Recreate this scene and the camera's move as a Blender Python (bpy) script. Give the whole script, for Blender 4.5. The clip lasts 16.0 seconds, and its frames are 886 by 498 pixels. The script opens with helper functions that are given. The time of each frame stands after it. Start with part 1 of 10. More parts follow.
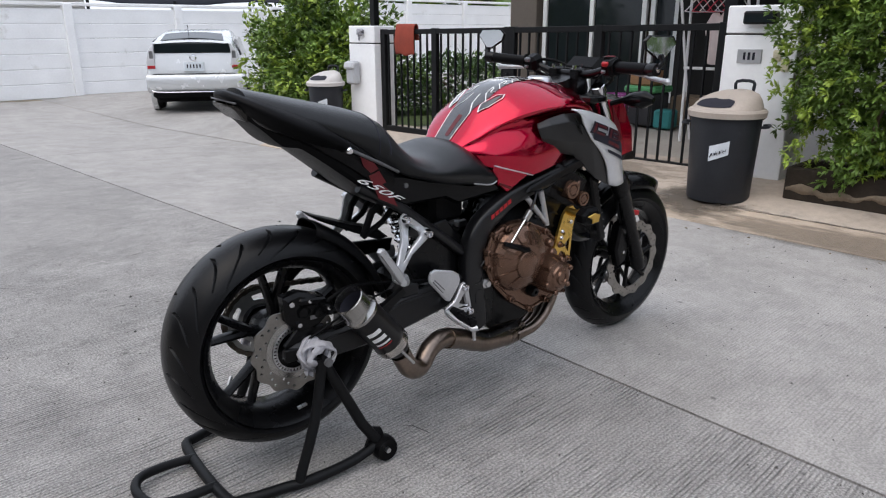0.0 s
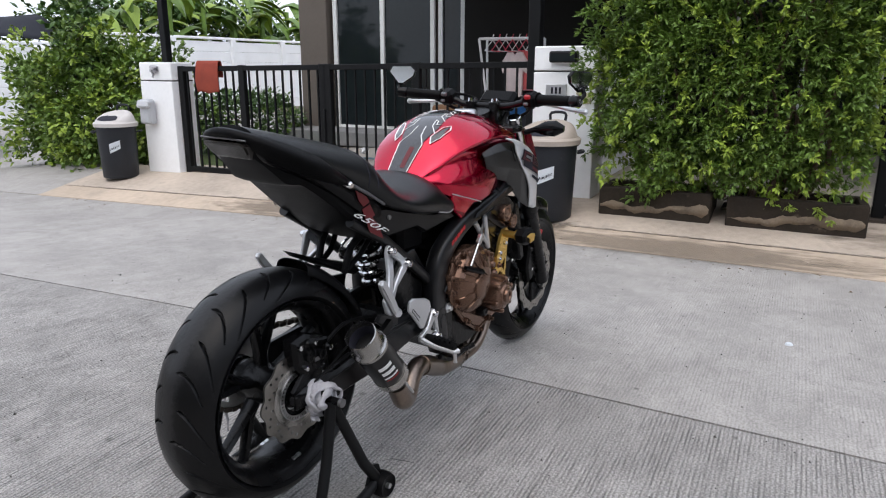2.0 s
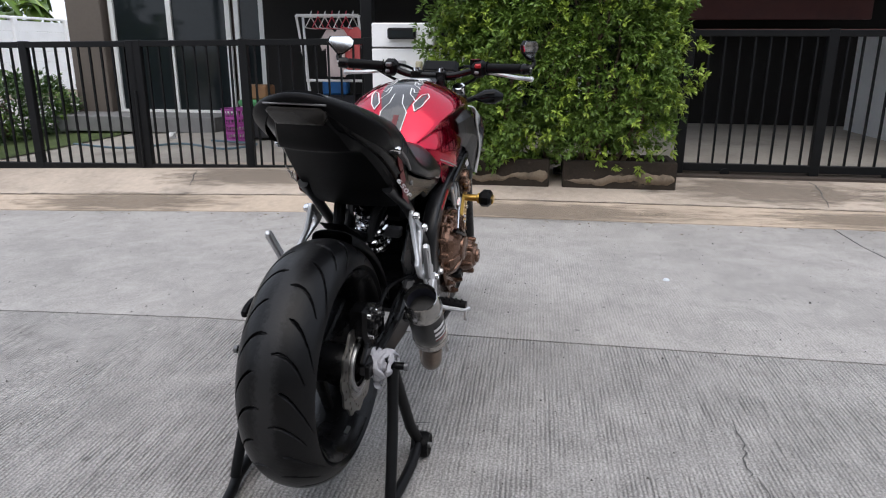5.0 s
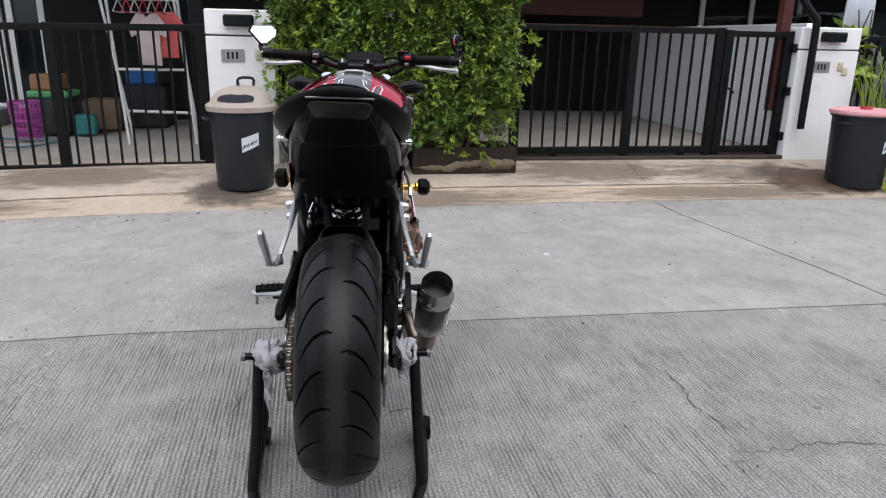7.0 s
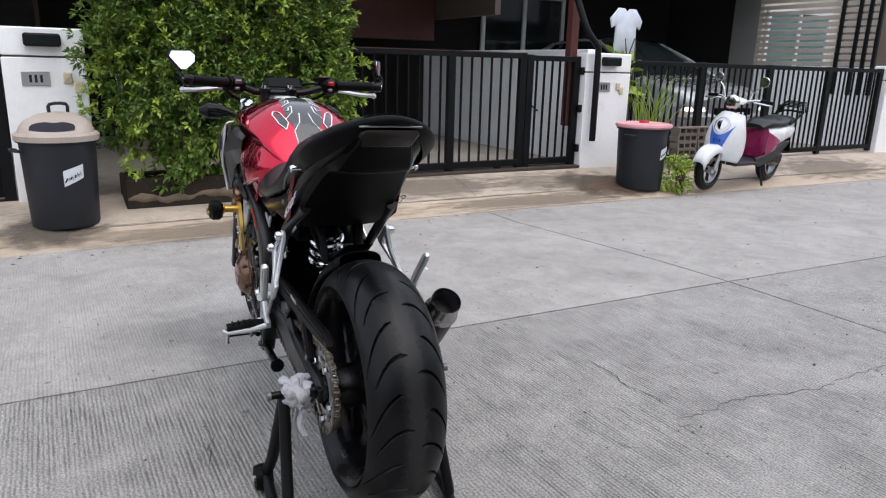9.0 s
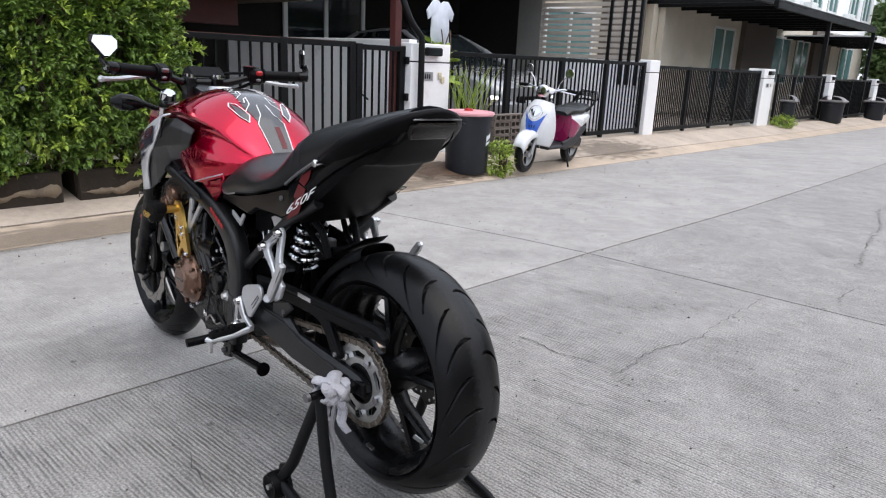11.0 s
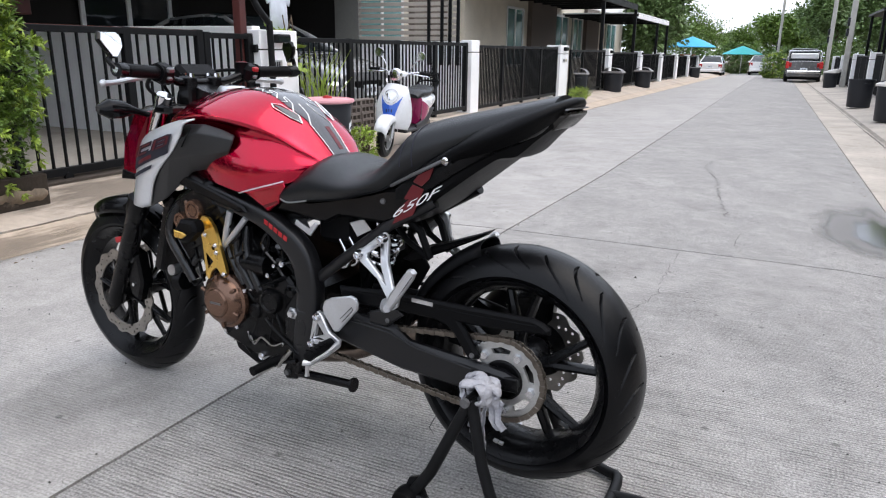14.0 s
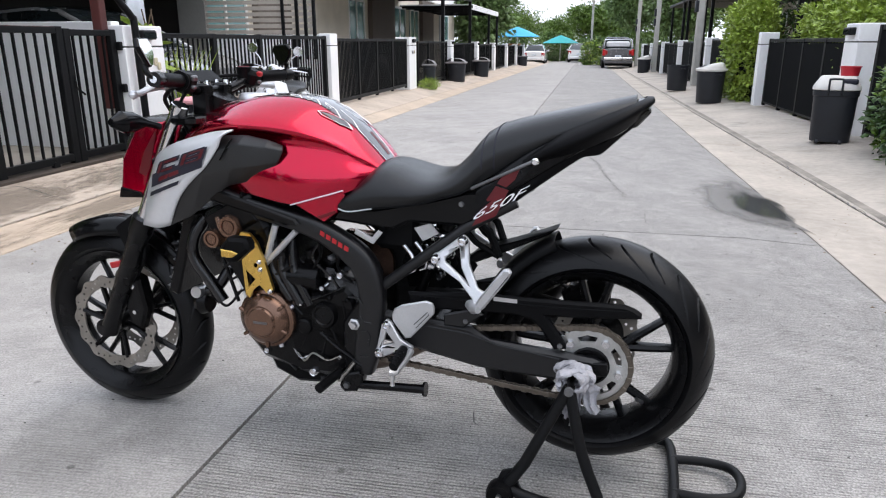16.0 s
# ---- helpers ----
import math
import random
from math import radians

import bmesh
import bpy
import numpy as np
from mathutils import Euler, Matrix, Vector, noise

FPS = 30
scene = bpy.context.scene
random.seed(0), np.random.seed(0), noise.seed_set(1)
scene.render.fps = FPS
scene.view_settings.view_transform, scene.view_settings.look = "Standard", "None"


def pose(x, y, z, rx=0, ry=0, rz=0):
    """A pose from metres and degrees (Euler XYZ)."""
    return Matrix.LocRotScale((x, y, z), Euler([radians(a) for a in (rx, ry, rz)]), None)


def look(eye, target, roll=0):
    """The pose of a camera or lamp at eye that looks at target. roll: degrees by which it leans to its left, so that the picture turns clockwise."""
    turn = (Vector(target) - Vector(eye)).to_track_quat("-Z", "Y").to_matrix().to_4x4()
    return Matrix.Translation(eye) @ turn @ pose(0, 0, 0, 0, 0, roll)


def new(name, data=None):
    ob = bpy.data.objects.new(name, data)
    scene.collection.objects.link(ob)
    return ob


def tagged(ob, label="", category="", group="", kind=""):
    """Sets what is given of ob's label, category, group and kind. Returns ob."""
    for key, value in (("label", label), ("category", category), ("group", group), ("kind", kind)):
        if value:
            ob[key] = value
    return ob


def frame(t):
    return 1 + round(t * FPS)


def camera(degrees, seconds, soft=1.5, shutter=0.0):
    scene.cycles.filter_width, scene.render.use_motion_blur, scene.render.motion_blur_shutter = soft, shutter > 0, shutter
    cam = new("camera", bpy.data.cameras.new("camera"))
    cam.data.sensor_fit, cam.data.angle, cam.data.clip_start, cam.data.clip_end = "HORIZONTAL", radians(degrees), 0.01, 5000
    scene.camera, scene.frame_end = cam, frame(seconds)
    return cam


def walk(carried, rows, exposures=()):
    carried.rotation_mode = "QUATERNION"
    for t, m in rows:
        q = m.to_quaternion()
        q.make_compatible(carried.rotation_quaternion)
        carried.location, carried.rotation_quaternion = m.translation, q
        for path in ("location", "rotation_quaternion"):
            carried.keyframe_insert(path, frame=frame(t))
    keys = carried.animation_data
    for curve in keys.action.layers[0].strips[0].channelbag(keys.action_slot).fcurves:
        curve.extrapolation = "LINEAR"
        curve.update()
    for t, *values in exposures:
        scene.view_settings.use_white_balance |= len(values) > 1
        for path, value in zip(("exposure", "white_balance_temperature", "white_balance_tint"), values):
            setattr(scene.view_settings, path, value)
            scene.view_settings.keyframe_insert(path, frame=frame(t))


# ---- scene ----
cam = camera(65.3, 16.0, soft=1.15)
PATH = [
    (0, (0.063, 0.156, 1.1), (1.378, 1.535, 0.492), -0.1),
    (0.5, (-0.009, 0.257, 1.095), (1.422, 1.531, 0.522), 0.1),
    (1, (-0.165, 0.355, 1.106), (1.421, 1.445, 0.558), 1.0),
    (1.5, (-0.27, 0.453, 1.105), (1.375, 1.464, 0.583), 0.0),
    (2, (-0.301, 0.556, 1.095), (1.421, 1.434, 0.584), 0.1),
    (2.5, (-0.324, 0.684, 1.081), (1.428, 1.471, 0.524), -0.1),
    (3, (-0.397, 0.766, 1.075), (1.423, 1.378, 0.517), 0.3),
    (3.5, (-0.529, 0.898, 1.078), (1.319, 1.384, 0.488), 0.0),
    (3.7, (-0.568, 0.933, 1.077), (1.288, 1.383, 0.485), -0.3),
    (5.8, (-0.563, 1.369, 1.047), (1.345, 1.361, 0.446), 1.4),
    (6, (-0.614, 1.437, 1.055), (1.284, 1.338, 0.431), 1.6),
    (6.5, (-0.663, 1.578, 1.064), (1.231, 1.357, 0.461), 1.0),
    (7, (-0.611, 1.687, 1.062), (1.27, 1.334, 0.482), 1.2),
    (7.5, (-0.526, 1.805, 1.061), (1.305, 1.291, 0.444), 1.1),
    (8, (-0.516, 1.915, 1.062), (1.288, 1.257, 0.501), 1.3),
    (8.5, (-0.538, 2.116, 1.082), (1.184, 1.256, 0.538), 1.7),
    (9, (-0.494, 2.244, 1.071), (1.185, 1.285, 0.557), 1.5),
    (9.2, (-0.457, 2.277, 1.078), (1.185, 1.251, 0.574), 1.8),
    (11.3, (-0.135, 2.752, 1.065), (1.116, 1.279, 0.55), 2.6),
    (11.5, (-0.085, 2.762, 1.064), (1.144, 1.268, 0.557), 2.6),
    (12, (0.038, 2.764, 1.065), (1.166, 1.202, 0.53), 2.3),
    (12.5, (0.122, 2.793, 1.055), (1.205, 1.214, 0.477), 1.3),
    (13, (0.218, 2.926, 1.066), (1.185, 1.266, 0.508), 1.2),
    (13.5, (0.317, 3.074, 1.07), (1.206, 1.371, 0.513), 0.5),
    (14, (0.422, 3.103, 1.064), (1.232, 1.361, 0.509), 0.7),
    (14.5, (0.565, 3.088, 1.069), (1.242, 1.305, 0.466), 0.9),
    (15, (0.669, 3.11, 1.067), (1.245, 1.291, 0.467), 1.3),
    (15.5, (0.813, 3.223, 1.084), (1.231, 1.36, 0.489), 0.7),
    (16, (0.942, 3.296, 1.089), (1.318, 1.418, 0.514), -0.0),
]
walk(cam, [(t, look(eye, target, roll)) for t, eye, target, roll in PATH], [(0, 0.5), (0.7, 0.62), (3.5, 0.61), (8, 0.64), (9.5, 0.7), (12, 0.85), (16, 0.9)])

# ---- light ----
SUN_EL, SUN_AZ = 64.0, 262.0
world = bpy.data.worlds.new("overcast_sky")
scene.world = world
world.use_nodes = True
wn, wl = world.node_tree.nodes, world.node_tree.links
sky = wn.new("ShaderNodeTexSky")
sky.sky_type, sky.sun_disc = "NISHITA", False
sky.sun_elevation, sky.sun_rotation = radians(SUN_EL), radians(SUN_AZ)
sky.air_density, sky.dust_density, sky.ozone_density = 1.0, 6.0, 1.0
veil = wn.new("ShaderNodeMix")
veil.data_type = "RGBA"
veil.inputs["Factor"].default_value = 0.72
veil.inputs["B"].default_value = (8.25, 8.85, 10.15, 1)
wl.new(sky.outputs[0], veil.inputs["A"])
wl.new(veil.outputs["Result"], wn["Background"].inputs["Color"])
wn["Background"].inputs["Strength"].default_value = 0.117
sun = new("sun", bpy.data.lights.new("sun", "SUN"))
sun.data.energy, sun.data.angle, sun.data.color = 0.66, radians(70), (1.0, 0.975, 0.94)
sd = Vector((math.sin(radians(SUN_AZ)) * math.cos(radians(SUN_EL)), math.cos(radians(SUN_AZ)) * math.cos(radians(SUN_EL)), math.sin(radians(SUN_EL))))
sun.matrix_world = look(sd * 40, (0, 0, 0))


# ---- materials ----
def mat(name, col, rough=0.6, metal=0.0, var=0.18, scale=6.0, bump=0.0, bscale=60.0, coat=0.0, rand=0.0, island=0.0, dirt=None, dirt_scale=2.0, dirt_at=0.58, rvar=0.1, space="Object", spec=None):
    """A procedural surface: broad and fine colour variation, optional dirt patches, fine relief."""
    m = bpy.data.materials.new(name)
    m.use_nodes = True
    n, l = m.node_tree.nodes, m.node_tree.links
    b = n["Principled BSDF"]
    tc = n.new("ShaderNodeTexCoord")
    geo = n.new("ShaderNodeNewGeometry")
    vec = geo.outputs["Position"] if space == "World" else tc.outputs["Object"]
    big = n.new("ShaderNodeTexNoise")
    big.inputs["Scale"].default_value, big.inputs["Detail"].default_value = scale, 5
    l.new(vec, big.inputs["Vector"])
    fine = n.new("ShaderNodeTexNoise")
    fine.inputs["Scale"].default_value, fine.inputs["Detail"].default_value = scale * 14, 3
    l.new(vec, fine.inputs["Vector"])
    add = n.new("ShaderNodeMath")
    add.operation = "MULTIPLY_ADD"
    l.new(fine.outputs["Fac"], add.inputs[0])
    add.inputs[1].default_value = 0.5
    l.new(big.outputs["Fac"], add.inputs[2])
    last = add.outputs[0]
    for kind, amount in (("Object", rand), ("Island", island)):
        if amount:
            mad = n.new("ShaderNodeMath")
            mad.operation = "MULTIPLY_ADD"
            if kind == "Object":
                l.new(n.new("ShaderNodeObjectInfo").outputs["Random"], mad.inputs[0])
            else:
                l.new(geo.outputs["Random Per Island"], mad.inputs[0])
            mad.inputs[1].default_value = amount
            l.new(last, mad.inputs[2])
            last = mad.outputs[0]
    ramp = n.new("ShaderNodeMapRange")
    ramp.inputs["From Min"].default_value, ramp.inputs["From Max"].default_value = 0.45, 1.05 + rand + island
    ramp.inputs["To Min"].default_value, ramp.inputs["To Max"].default_value = 1 - var, 1 + var
    l.new(last, ramp.inputs["Value"])
    mul = n.new("ShaderNodeVectorMath")
    mul.operation = "SCALE"
    mul.inputs[0].default_value = col
    l.new(ramp.outputs[0], mul.inputs["Scale"])
    out = mul.outputs["Vector"]
    if dirt:
        dn = n.new("ShaderNodeTexNoise")
        dn.inputs["Scale"].default_value, dn.inputs["Detail"].default_value, dn.inputs["Roughness"].default_value = dirt_scale, 8, 0.65
        l.new(vec, dn.inputs["Vector"])
        dr = n.new("ShaderNodeMapRange")
        dr.inputs["From Min"].default_value, dr.inputs["From Max"].default_value = dirt_at, dirt_at + 0.14
        dr.inputs["To Max"].default_value = 0.8
        l.new(dn.outputs["Fac"], dr.inputs["Value"])
        mx = n.new("ShaderNodeMix")
        mx.data_type = "RGBA"
        mx.inputs["B"].default_value = (*dirt, 1)
        l.new(dr.outputs[0], mx.inputs["Factor"])
        l.new(out, mx.inputs["A"])
        out = mx.outputs["Result"]
    l.new(out, b.inputs["Base Color"])
    rr = n.new("ShaderNodeMapRange")
    rr.inputs["To Min"].default_value, rr.inputs["To Max"].default_value = max(0.02, rough - rvar), min(1, rough + rvar)
    l.new(big.outputs["Fac"], rr.inputs["Value"])
    l.new(rr.outputs[0], b.inputs["Roughness"])
    b.inputs["Metallic"].default_value = metal
    b.inputs["Coat Weight"].default_value = coat
    b.inputs["Specular IOR Level"].default_value = spec if spec is not None else (0.32 if max(col) < 0.035 else 0.42)
    b.inputs["Coat Roughness"].default_value = 0.04
    if bump:
        bt = n.new("ShaderNodeTexNoise")
        bt.inputs["Scale"].default_value, bt.inputs["Detail"].default_value = bscale, 4
        l.new(vec, bt.inputs["Vector"])
        bp = n.new("ShaderNodeBump")
        bp.inputs["Strength"].default_value, bp.inputs["Distance"].default_value = bump, 0.01
        l.new(bt.outputs["Fac"], bp.inputs["Height"])
        l.new(bp.outputs[0], b.inputs["Normal"])
    return m


def concrete_road(name, col, ribs, stain, speck=1.0):
    """Broom-finished concrete: fine grooves across the lane, worn patches, grey stains and specks."""
    m = mat(name, col, rough=0.82, var=0.12, scale=0.9, space="World", dirt=stain, dirt_scale=1.3, dirt_at=0.58)
    n, l = m.node_tree.nodes, m.node_tree.links
    b = n["Principled BSDF"]
    geo = n.new("ShaderNodeNewGeometry")
    wob = n.new("ShaderNodeTexNoise")
    wob.inputs["Scale"].default_value, wob.inputs["Detail"].default_value, wob.inputs["Roughness"].default_value = 2.4, 9, 0.72
    l.new(geo.outputs["Position"], wob.inputs["Vector"])
    mp = n.new("ShaderNodeMapping")
    mp.inputs["Scale"].default_value = (6, 120, 1)
    l.new(geo.outputs["Position"], mp.inputs["Vector"])
    g0 = n.new("ShaderNodeTexNoise")
    g0.inputs["Scale"].default_value, g0.inputs["Detail"].default_value, g0.inputs["Roughness"].default_value = 1, 2.5, 0.6
    l.new(mp.outputs[0], g0.inputs["Vector"])
    gs = n.new("ShaderNodeMapRange")
    gs.inputs["From Min"].default_value, gs.inputs["From Max"].default_value = 0.34, 0.62
    l.new(g0.outputs["Fac"], gs.inputs["Value"])
    gw = n.new("ShaderNodeTexWave")
    gw.bands_direction = "Y"
    gw.inputs["Scale"].default_value, gw.inputs["Distortion"].default_value = 25, 2.6
    gw.inputs["Detail"].default_value, gw.inputs["Detail Scale"].default_value, gw.inputs["Detail Roughness"].default_value = 4, 2.2, 0.7
    mw = n.new("ShaderNodeMapping")
    mw.inputs["Scale"].default_value = (0.35, 1, 1)
    l.new(geo.outputs["Position"], mw.inputs["Vector"])
    l.new(mw.outputs[0], gw.inputs["Vector"])
    g = n.new("ShaderNodeMix")
    g.data_type = "FLOAT"
    g.inputs[0].default_value = 0.45
    l.new(gw.outputs["Fac"], g.inputs[2])
    l.new(gs.outputs[0], g.inputs[3])
    wear = n.new("ShaderNodeMapRange")
    wear.inputs["From Min"].default_value, wear.inputs["From Max"].default_value = 0.34, 0.58
    l.new(wob.outputs["Fac"], wear.inputs["Value"])
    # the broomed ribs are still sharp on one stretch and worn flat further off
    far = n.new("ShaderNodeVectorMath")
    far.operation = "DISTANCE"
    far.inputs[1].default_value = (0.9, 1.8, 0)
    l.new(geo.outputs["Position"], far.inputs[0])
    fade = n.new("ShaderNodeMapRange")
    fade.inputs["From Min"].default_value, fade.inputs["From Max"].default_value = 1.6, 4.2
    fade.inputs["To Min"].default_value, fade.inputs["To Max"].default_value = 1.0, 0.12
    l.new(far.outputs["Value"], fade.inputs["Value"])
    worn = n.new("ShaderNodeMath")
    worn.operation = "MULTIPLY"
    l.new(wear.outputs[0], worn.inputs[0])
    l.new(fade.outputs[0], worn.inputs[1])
    hgt = n.new("ShaderNodeMath")
    hgt.operation = "MULTIPLY"
    l.new(g.outputs[0], hgt.inputs[0])
    l.new(worn.outputs[0], hgt.inputs[1])
    grit = n.new("ShaderNodeTexNoise")
    grit.inputs["Scale"].default_value, grit.inputs["Detail"].default_value = 160, 3
    l.new(geo.outputs["Position"], grit.inputs["Vector"])
    both = n.new("ShaderNodeMath")
    both.operation = "MULTIPLY_ADD"
    l.new(grit.outputs["Fac"], both.inputs[0])
    both.inputs[1].default_value = 0.35
    l.new(hgt.outputs[0], both.inputs[2])
    bp = n.new("ShaderNodeBump")
    bp.inputs["Strength"].default_value, bp.inputs["Distance"].default_value = ribs, 0.005
    l.new(both.outputs[0], bp.inputs["Height"])
    l.new(bp.outputs[0], b.inputs["Normal"])
    # groove shade and dust painted into the colour as fine streaks, with dark specks
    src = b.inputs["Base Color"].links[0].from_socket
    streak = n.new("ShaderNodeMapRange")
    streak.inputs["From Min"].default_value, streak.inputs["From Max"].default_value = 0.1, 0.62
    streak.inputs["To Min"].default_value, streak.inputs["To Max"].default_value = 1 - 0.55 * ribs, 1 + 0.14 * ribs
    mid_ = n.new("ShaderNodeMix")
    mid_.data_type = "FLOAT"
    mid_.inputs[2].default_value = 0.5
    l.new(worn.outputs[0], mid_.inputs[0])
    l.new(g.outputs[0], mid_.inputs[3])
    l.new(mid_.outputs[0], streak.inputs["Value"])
    blot = n.new("ShaderNodeTexNoise")
    blot.inputs["Scale"].default_value, blot.inputs["Detail"].default_value, blot.inputs["Roughness"].default_value = 11, 6, 0.7
    l.new(geo.outputs["Position"], blot.inputs["Vector"])
    vor = n.new("ShaderNodeTexVoronoi")
    vor.inputs["Scale"].default_value = 5.5
    l.new(geo.outputs["Position"], vor.inputs["Vector"])
    spot = n.new("ShaderNodeMapRange")
    spot.inputs["From Min"].default_value, spot.inputs["From Max"].default_value = 0.045, 0.075
    spot.inputs["To Min"].default_value, spot.inputs["To Max"].default_value = 0.55, 1.0
    l.new(vor.outputs["Distance"], spot.inputs["Value"])
    peck = n.new("ShaderNodeMapRange")
    peck.inputs["From Min"].default_value, peck.inputs["From Max"].default_value = 0.37, 0.63
    peck.inputs["To Min"].default_value, peck.inputs["To Max"].default_value = 1 - 0.4 * speck, 1 + 0.36 * speck
    gb_ = n.new("ShaderNodeMix")
    gb_.data_type = "FLOAT"
    gb_.inputs[0].default_value = 0.22
    l.new(grit.outputs["Fac"], gb_.inputs[2])
    l.new(blot.outputs["Fac"], gb_.inputs[3])
    l.new(gb_.outputs[0], peck.inputs["Value"])
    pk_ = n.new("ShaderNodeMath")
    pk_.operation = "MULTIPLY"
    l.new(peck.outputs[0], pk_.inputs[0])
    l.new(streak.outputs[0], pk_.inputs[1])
    pat = n.new("ShaderNodeTexNoise")
    pat.inputs["Scale"].default_value, pat.inputs["Detail"].default_value, pat.inputs["Roughness"].default_value = 3.4, 7, 0.62
    pat.inputs["Distortion"].default_value = 0.6
    l.new(geo.outputs["Position"], pat.inputs["Vector"])
    pm = n.new("ShaderNodeMapRange")
    pm.inputs["From Min"].default_value, pm.inputs["From Max"].default_value = 0.36, 0.62
    pm.inputs["To Min"].default_value, pm.inputs["To Max"].default_value = 0.89, 1.07
    l.new(pat.outputs["Fac"], pm.inputs["Value"])
    pw = n.new("ShaderNodeMath")
    pw.operation = "MULTIPLY"
    l.new(pk_.outputs[0], pw.inputs[0])
    l.new(pm.outputs[0], pw.inputs[1])
    k = n.new("ShaderNodeMath")
    k.operation = "MULTIPLY"
    l.new(pw.outputs[0], k.inputs[0])
    l.new(spot.outputs[0], k.inputs[1])
    sc = n.new("ShaderNodeVectorMath")
    sc.operation = "SCALE"
    l.new(src, sc.inputs[0])
    l.new(k.outputs[0], sc.inputs["Scale"])
    l.new(sc.outputs["Vector"], b.inputs["Base Color"])
    return m


def glass(name, col=(0.9, 0.95, 0.95), rough=0.02):
    m = bpy.data.materials.new(name)
    m.use_nodes = True
    b = m.node_tree.nodes["Principled BSDF"]
    b.inputs["Base Color"].default_value = (*col, 1)
    b.inputs["Roughness"].default_value = rough
    b.inputs["Transmission Weight"].default_value = 1.0
    b.inputs["IOR"].default_value = 1.45
    return m


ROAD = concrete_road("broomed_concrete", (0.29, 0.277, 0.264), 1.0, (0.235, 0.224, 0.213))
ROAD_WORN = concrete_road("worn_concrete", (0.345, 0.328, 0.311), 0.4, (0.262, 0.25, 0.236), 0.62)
APRON = mat("tan_concrete", (0.47, 0.395, 0.325), 0.85, var=0.24, scale=1.5, bump=0.25, bscale=70, dirt=(0.27, 0.235, 0.2), dirt_scale=2.6, dirt_at=0.57, space="World")
GUTTER = mat("gutter_concrete", (0.48, 0.39, 0.305), 0.85, var=0.22, scale=1.5, bump=0.2, bscale=70, dirt=(0.34, 0.285, 0.235), dirt_scale=2.2, dirt_at=0.58, space="World")
JOINT = mat("joint_tar", (0.045, 0.042, 0.04), 0.9, var=0.3, scale=20, bump=0.3)
EARTH = mat("earth", (0.2, 0.17, 0.12), 0.95, var=0.3, scale=3, bump=0.5, space="World")
DRIVE = mat("drive_concrete", (0.36, 0.33, 0.29), 0.85, var=0.22, scale=1.5, bump=0.2, dirt=(0.2, 0.18, 0.16), dirt_scale=1.2, space="World")
WHITE = mat("white_wall_paint", (0.87, 0.875, 0.88), 0.7, var=0.06, scale=2, bump=0.08, bscale=90, dirt=(0.6, 0.585, 0.55), dirt_scale=2.3, dirt_at=0.62, space="World")
CREAM = mat("beige_render", (0.58, 0.53, 0.44), 0.85, var=0.1, scale=2, bump=0.15, bscale=90, space="World")
TAUPE = mat("taupe_render", (0.12, 0.1, 0.085), 0.85, var=0.1, scale=2, bump=0.15, bscale=90, space="World")
BLACKSTEEL = mat("black_painted_steel", (0.0045, 0.0048, 0.0055), 0.5, var=0.25, scale=9, bump=0.05, dirt=(0.04, 0.032, 0.028), dirt_scale=5, dirt_at=0.66, spec=0.2)
MAROON = mat("maroon_paint", (0.09, 0.025, 0.022), 0.5, var=0.2, scale=6)
BINPLASTIC = mat("black_bin_plastic", (0.018, 0.02, 0.025), 0.46, var=0.2, scale=6, bump=0.08, bscale=50, dirt=(0.06, 0.055, 0.05), dirt_scale=4, dirt_at=0.63)
LIDGREY = mat("grey_beige_plastic", (0.42, 0.36, 0.31), 0.55, var=0.12, scale=5, dirt=(0.24, 0.2, 0.17), dirt_scale=4)
LIDPINK = mat("pink_plastic", (0.68, 0.33, 0.36), 0.5, var=0.15, scale=5)
PAPER = mat("paper_label", (0.62, 0.66, 0.7), 0.8, var=0.12, scale=12, dirt=(0.3, 0.34, 0.38), dirt_scale=16, dirt_at=0.62)
# print ink, also the black put in for shaded openings
INK = mat("ink_and_shade_black", (0.02, 0.02, 0.03), 0.8)
LEAF = mat("hedge_leaf", (0.1, 0.172, 0.024), 0.45, var=0.5, scale=3, island=0.5, rvar=0.06)
LEAF_BRIGHT = mat("young_leaf", (0.25, 0.345, 0.045), 0.42, var=0.4, scale=3, island=0.5, rvar=0.06)
LEAF_DARK = mat("shrub_leaf", (0.05, 0.105, 0.022), 0.45, var=0.5, scale=3, island=0.5, rvar=0.06)
BARK = mat("bark", (0.12, 0.085, 0.06), 0.9, var=0.3, scale=14, bump=0.6, bscale=30)
PLANTER = mat("mossy_planter_concrete", (0.028, 0.021, 0.015), 0.9, var=0.45, scale=5, bump=0.4, bscale=30, dirt=(0.3, 0.23, 0.17), dirt_scale=2.6, dirt_at=0.62, space="World")
CHROME = mat("chrome", (0.7, 0.7, 0.72), 0.12, metal=1, var=0.05)
ALU = mat("cast_aluminium", (0.62, 0.62, 0.63), 0.35, metal=1, var=0.1, scale=10, bump=0.05, bscale=120)
DARKGLASS = mat("dark_glazing", (0.012, 0.016, 0.018), 0.06, var=0.2, scale=2, rvar=0.03)
GREENGLASS = mat("tinted_glazing", (0.10, 0.2, 0.2), 0.08, var=0.2, scale=2, rvar=0.03)
WHITEFRAME = mat("white_window_frame", (0.7, 0.71, 0.7), 0.45, var=0.05, scale=6)


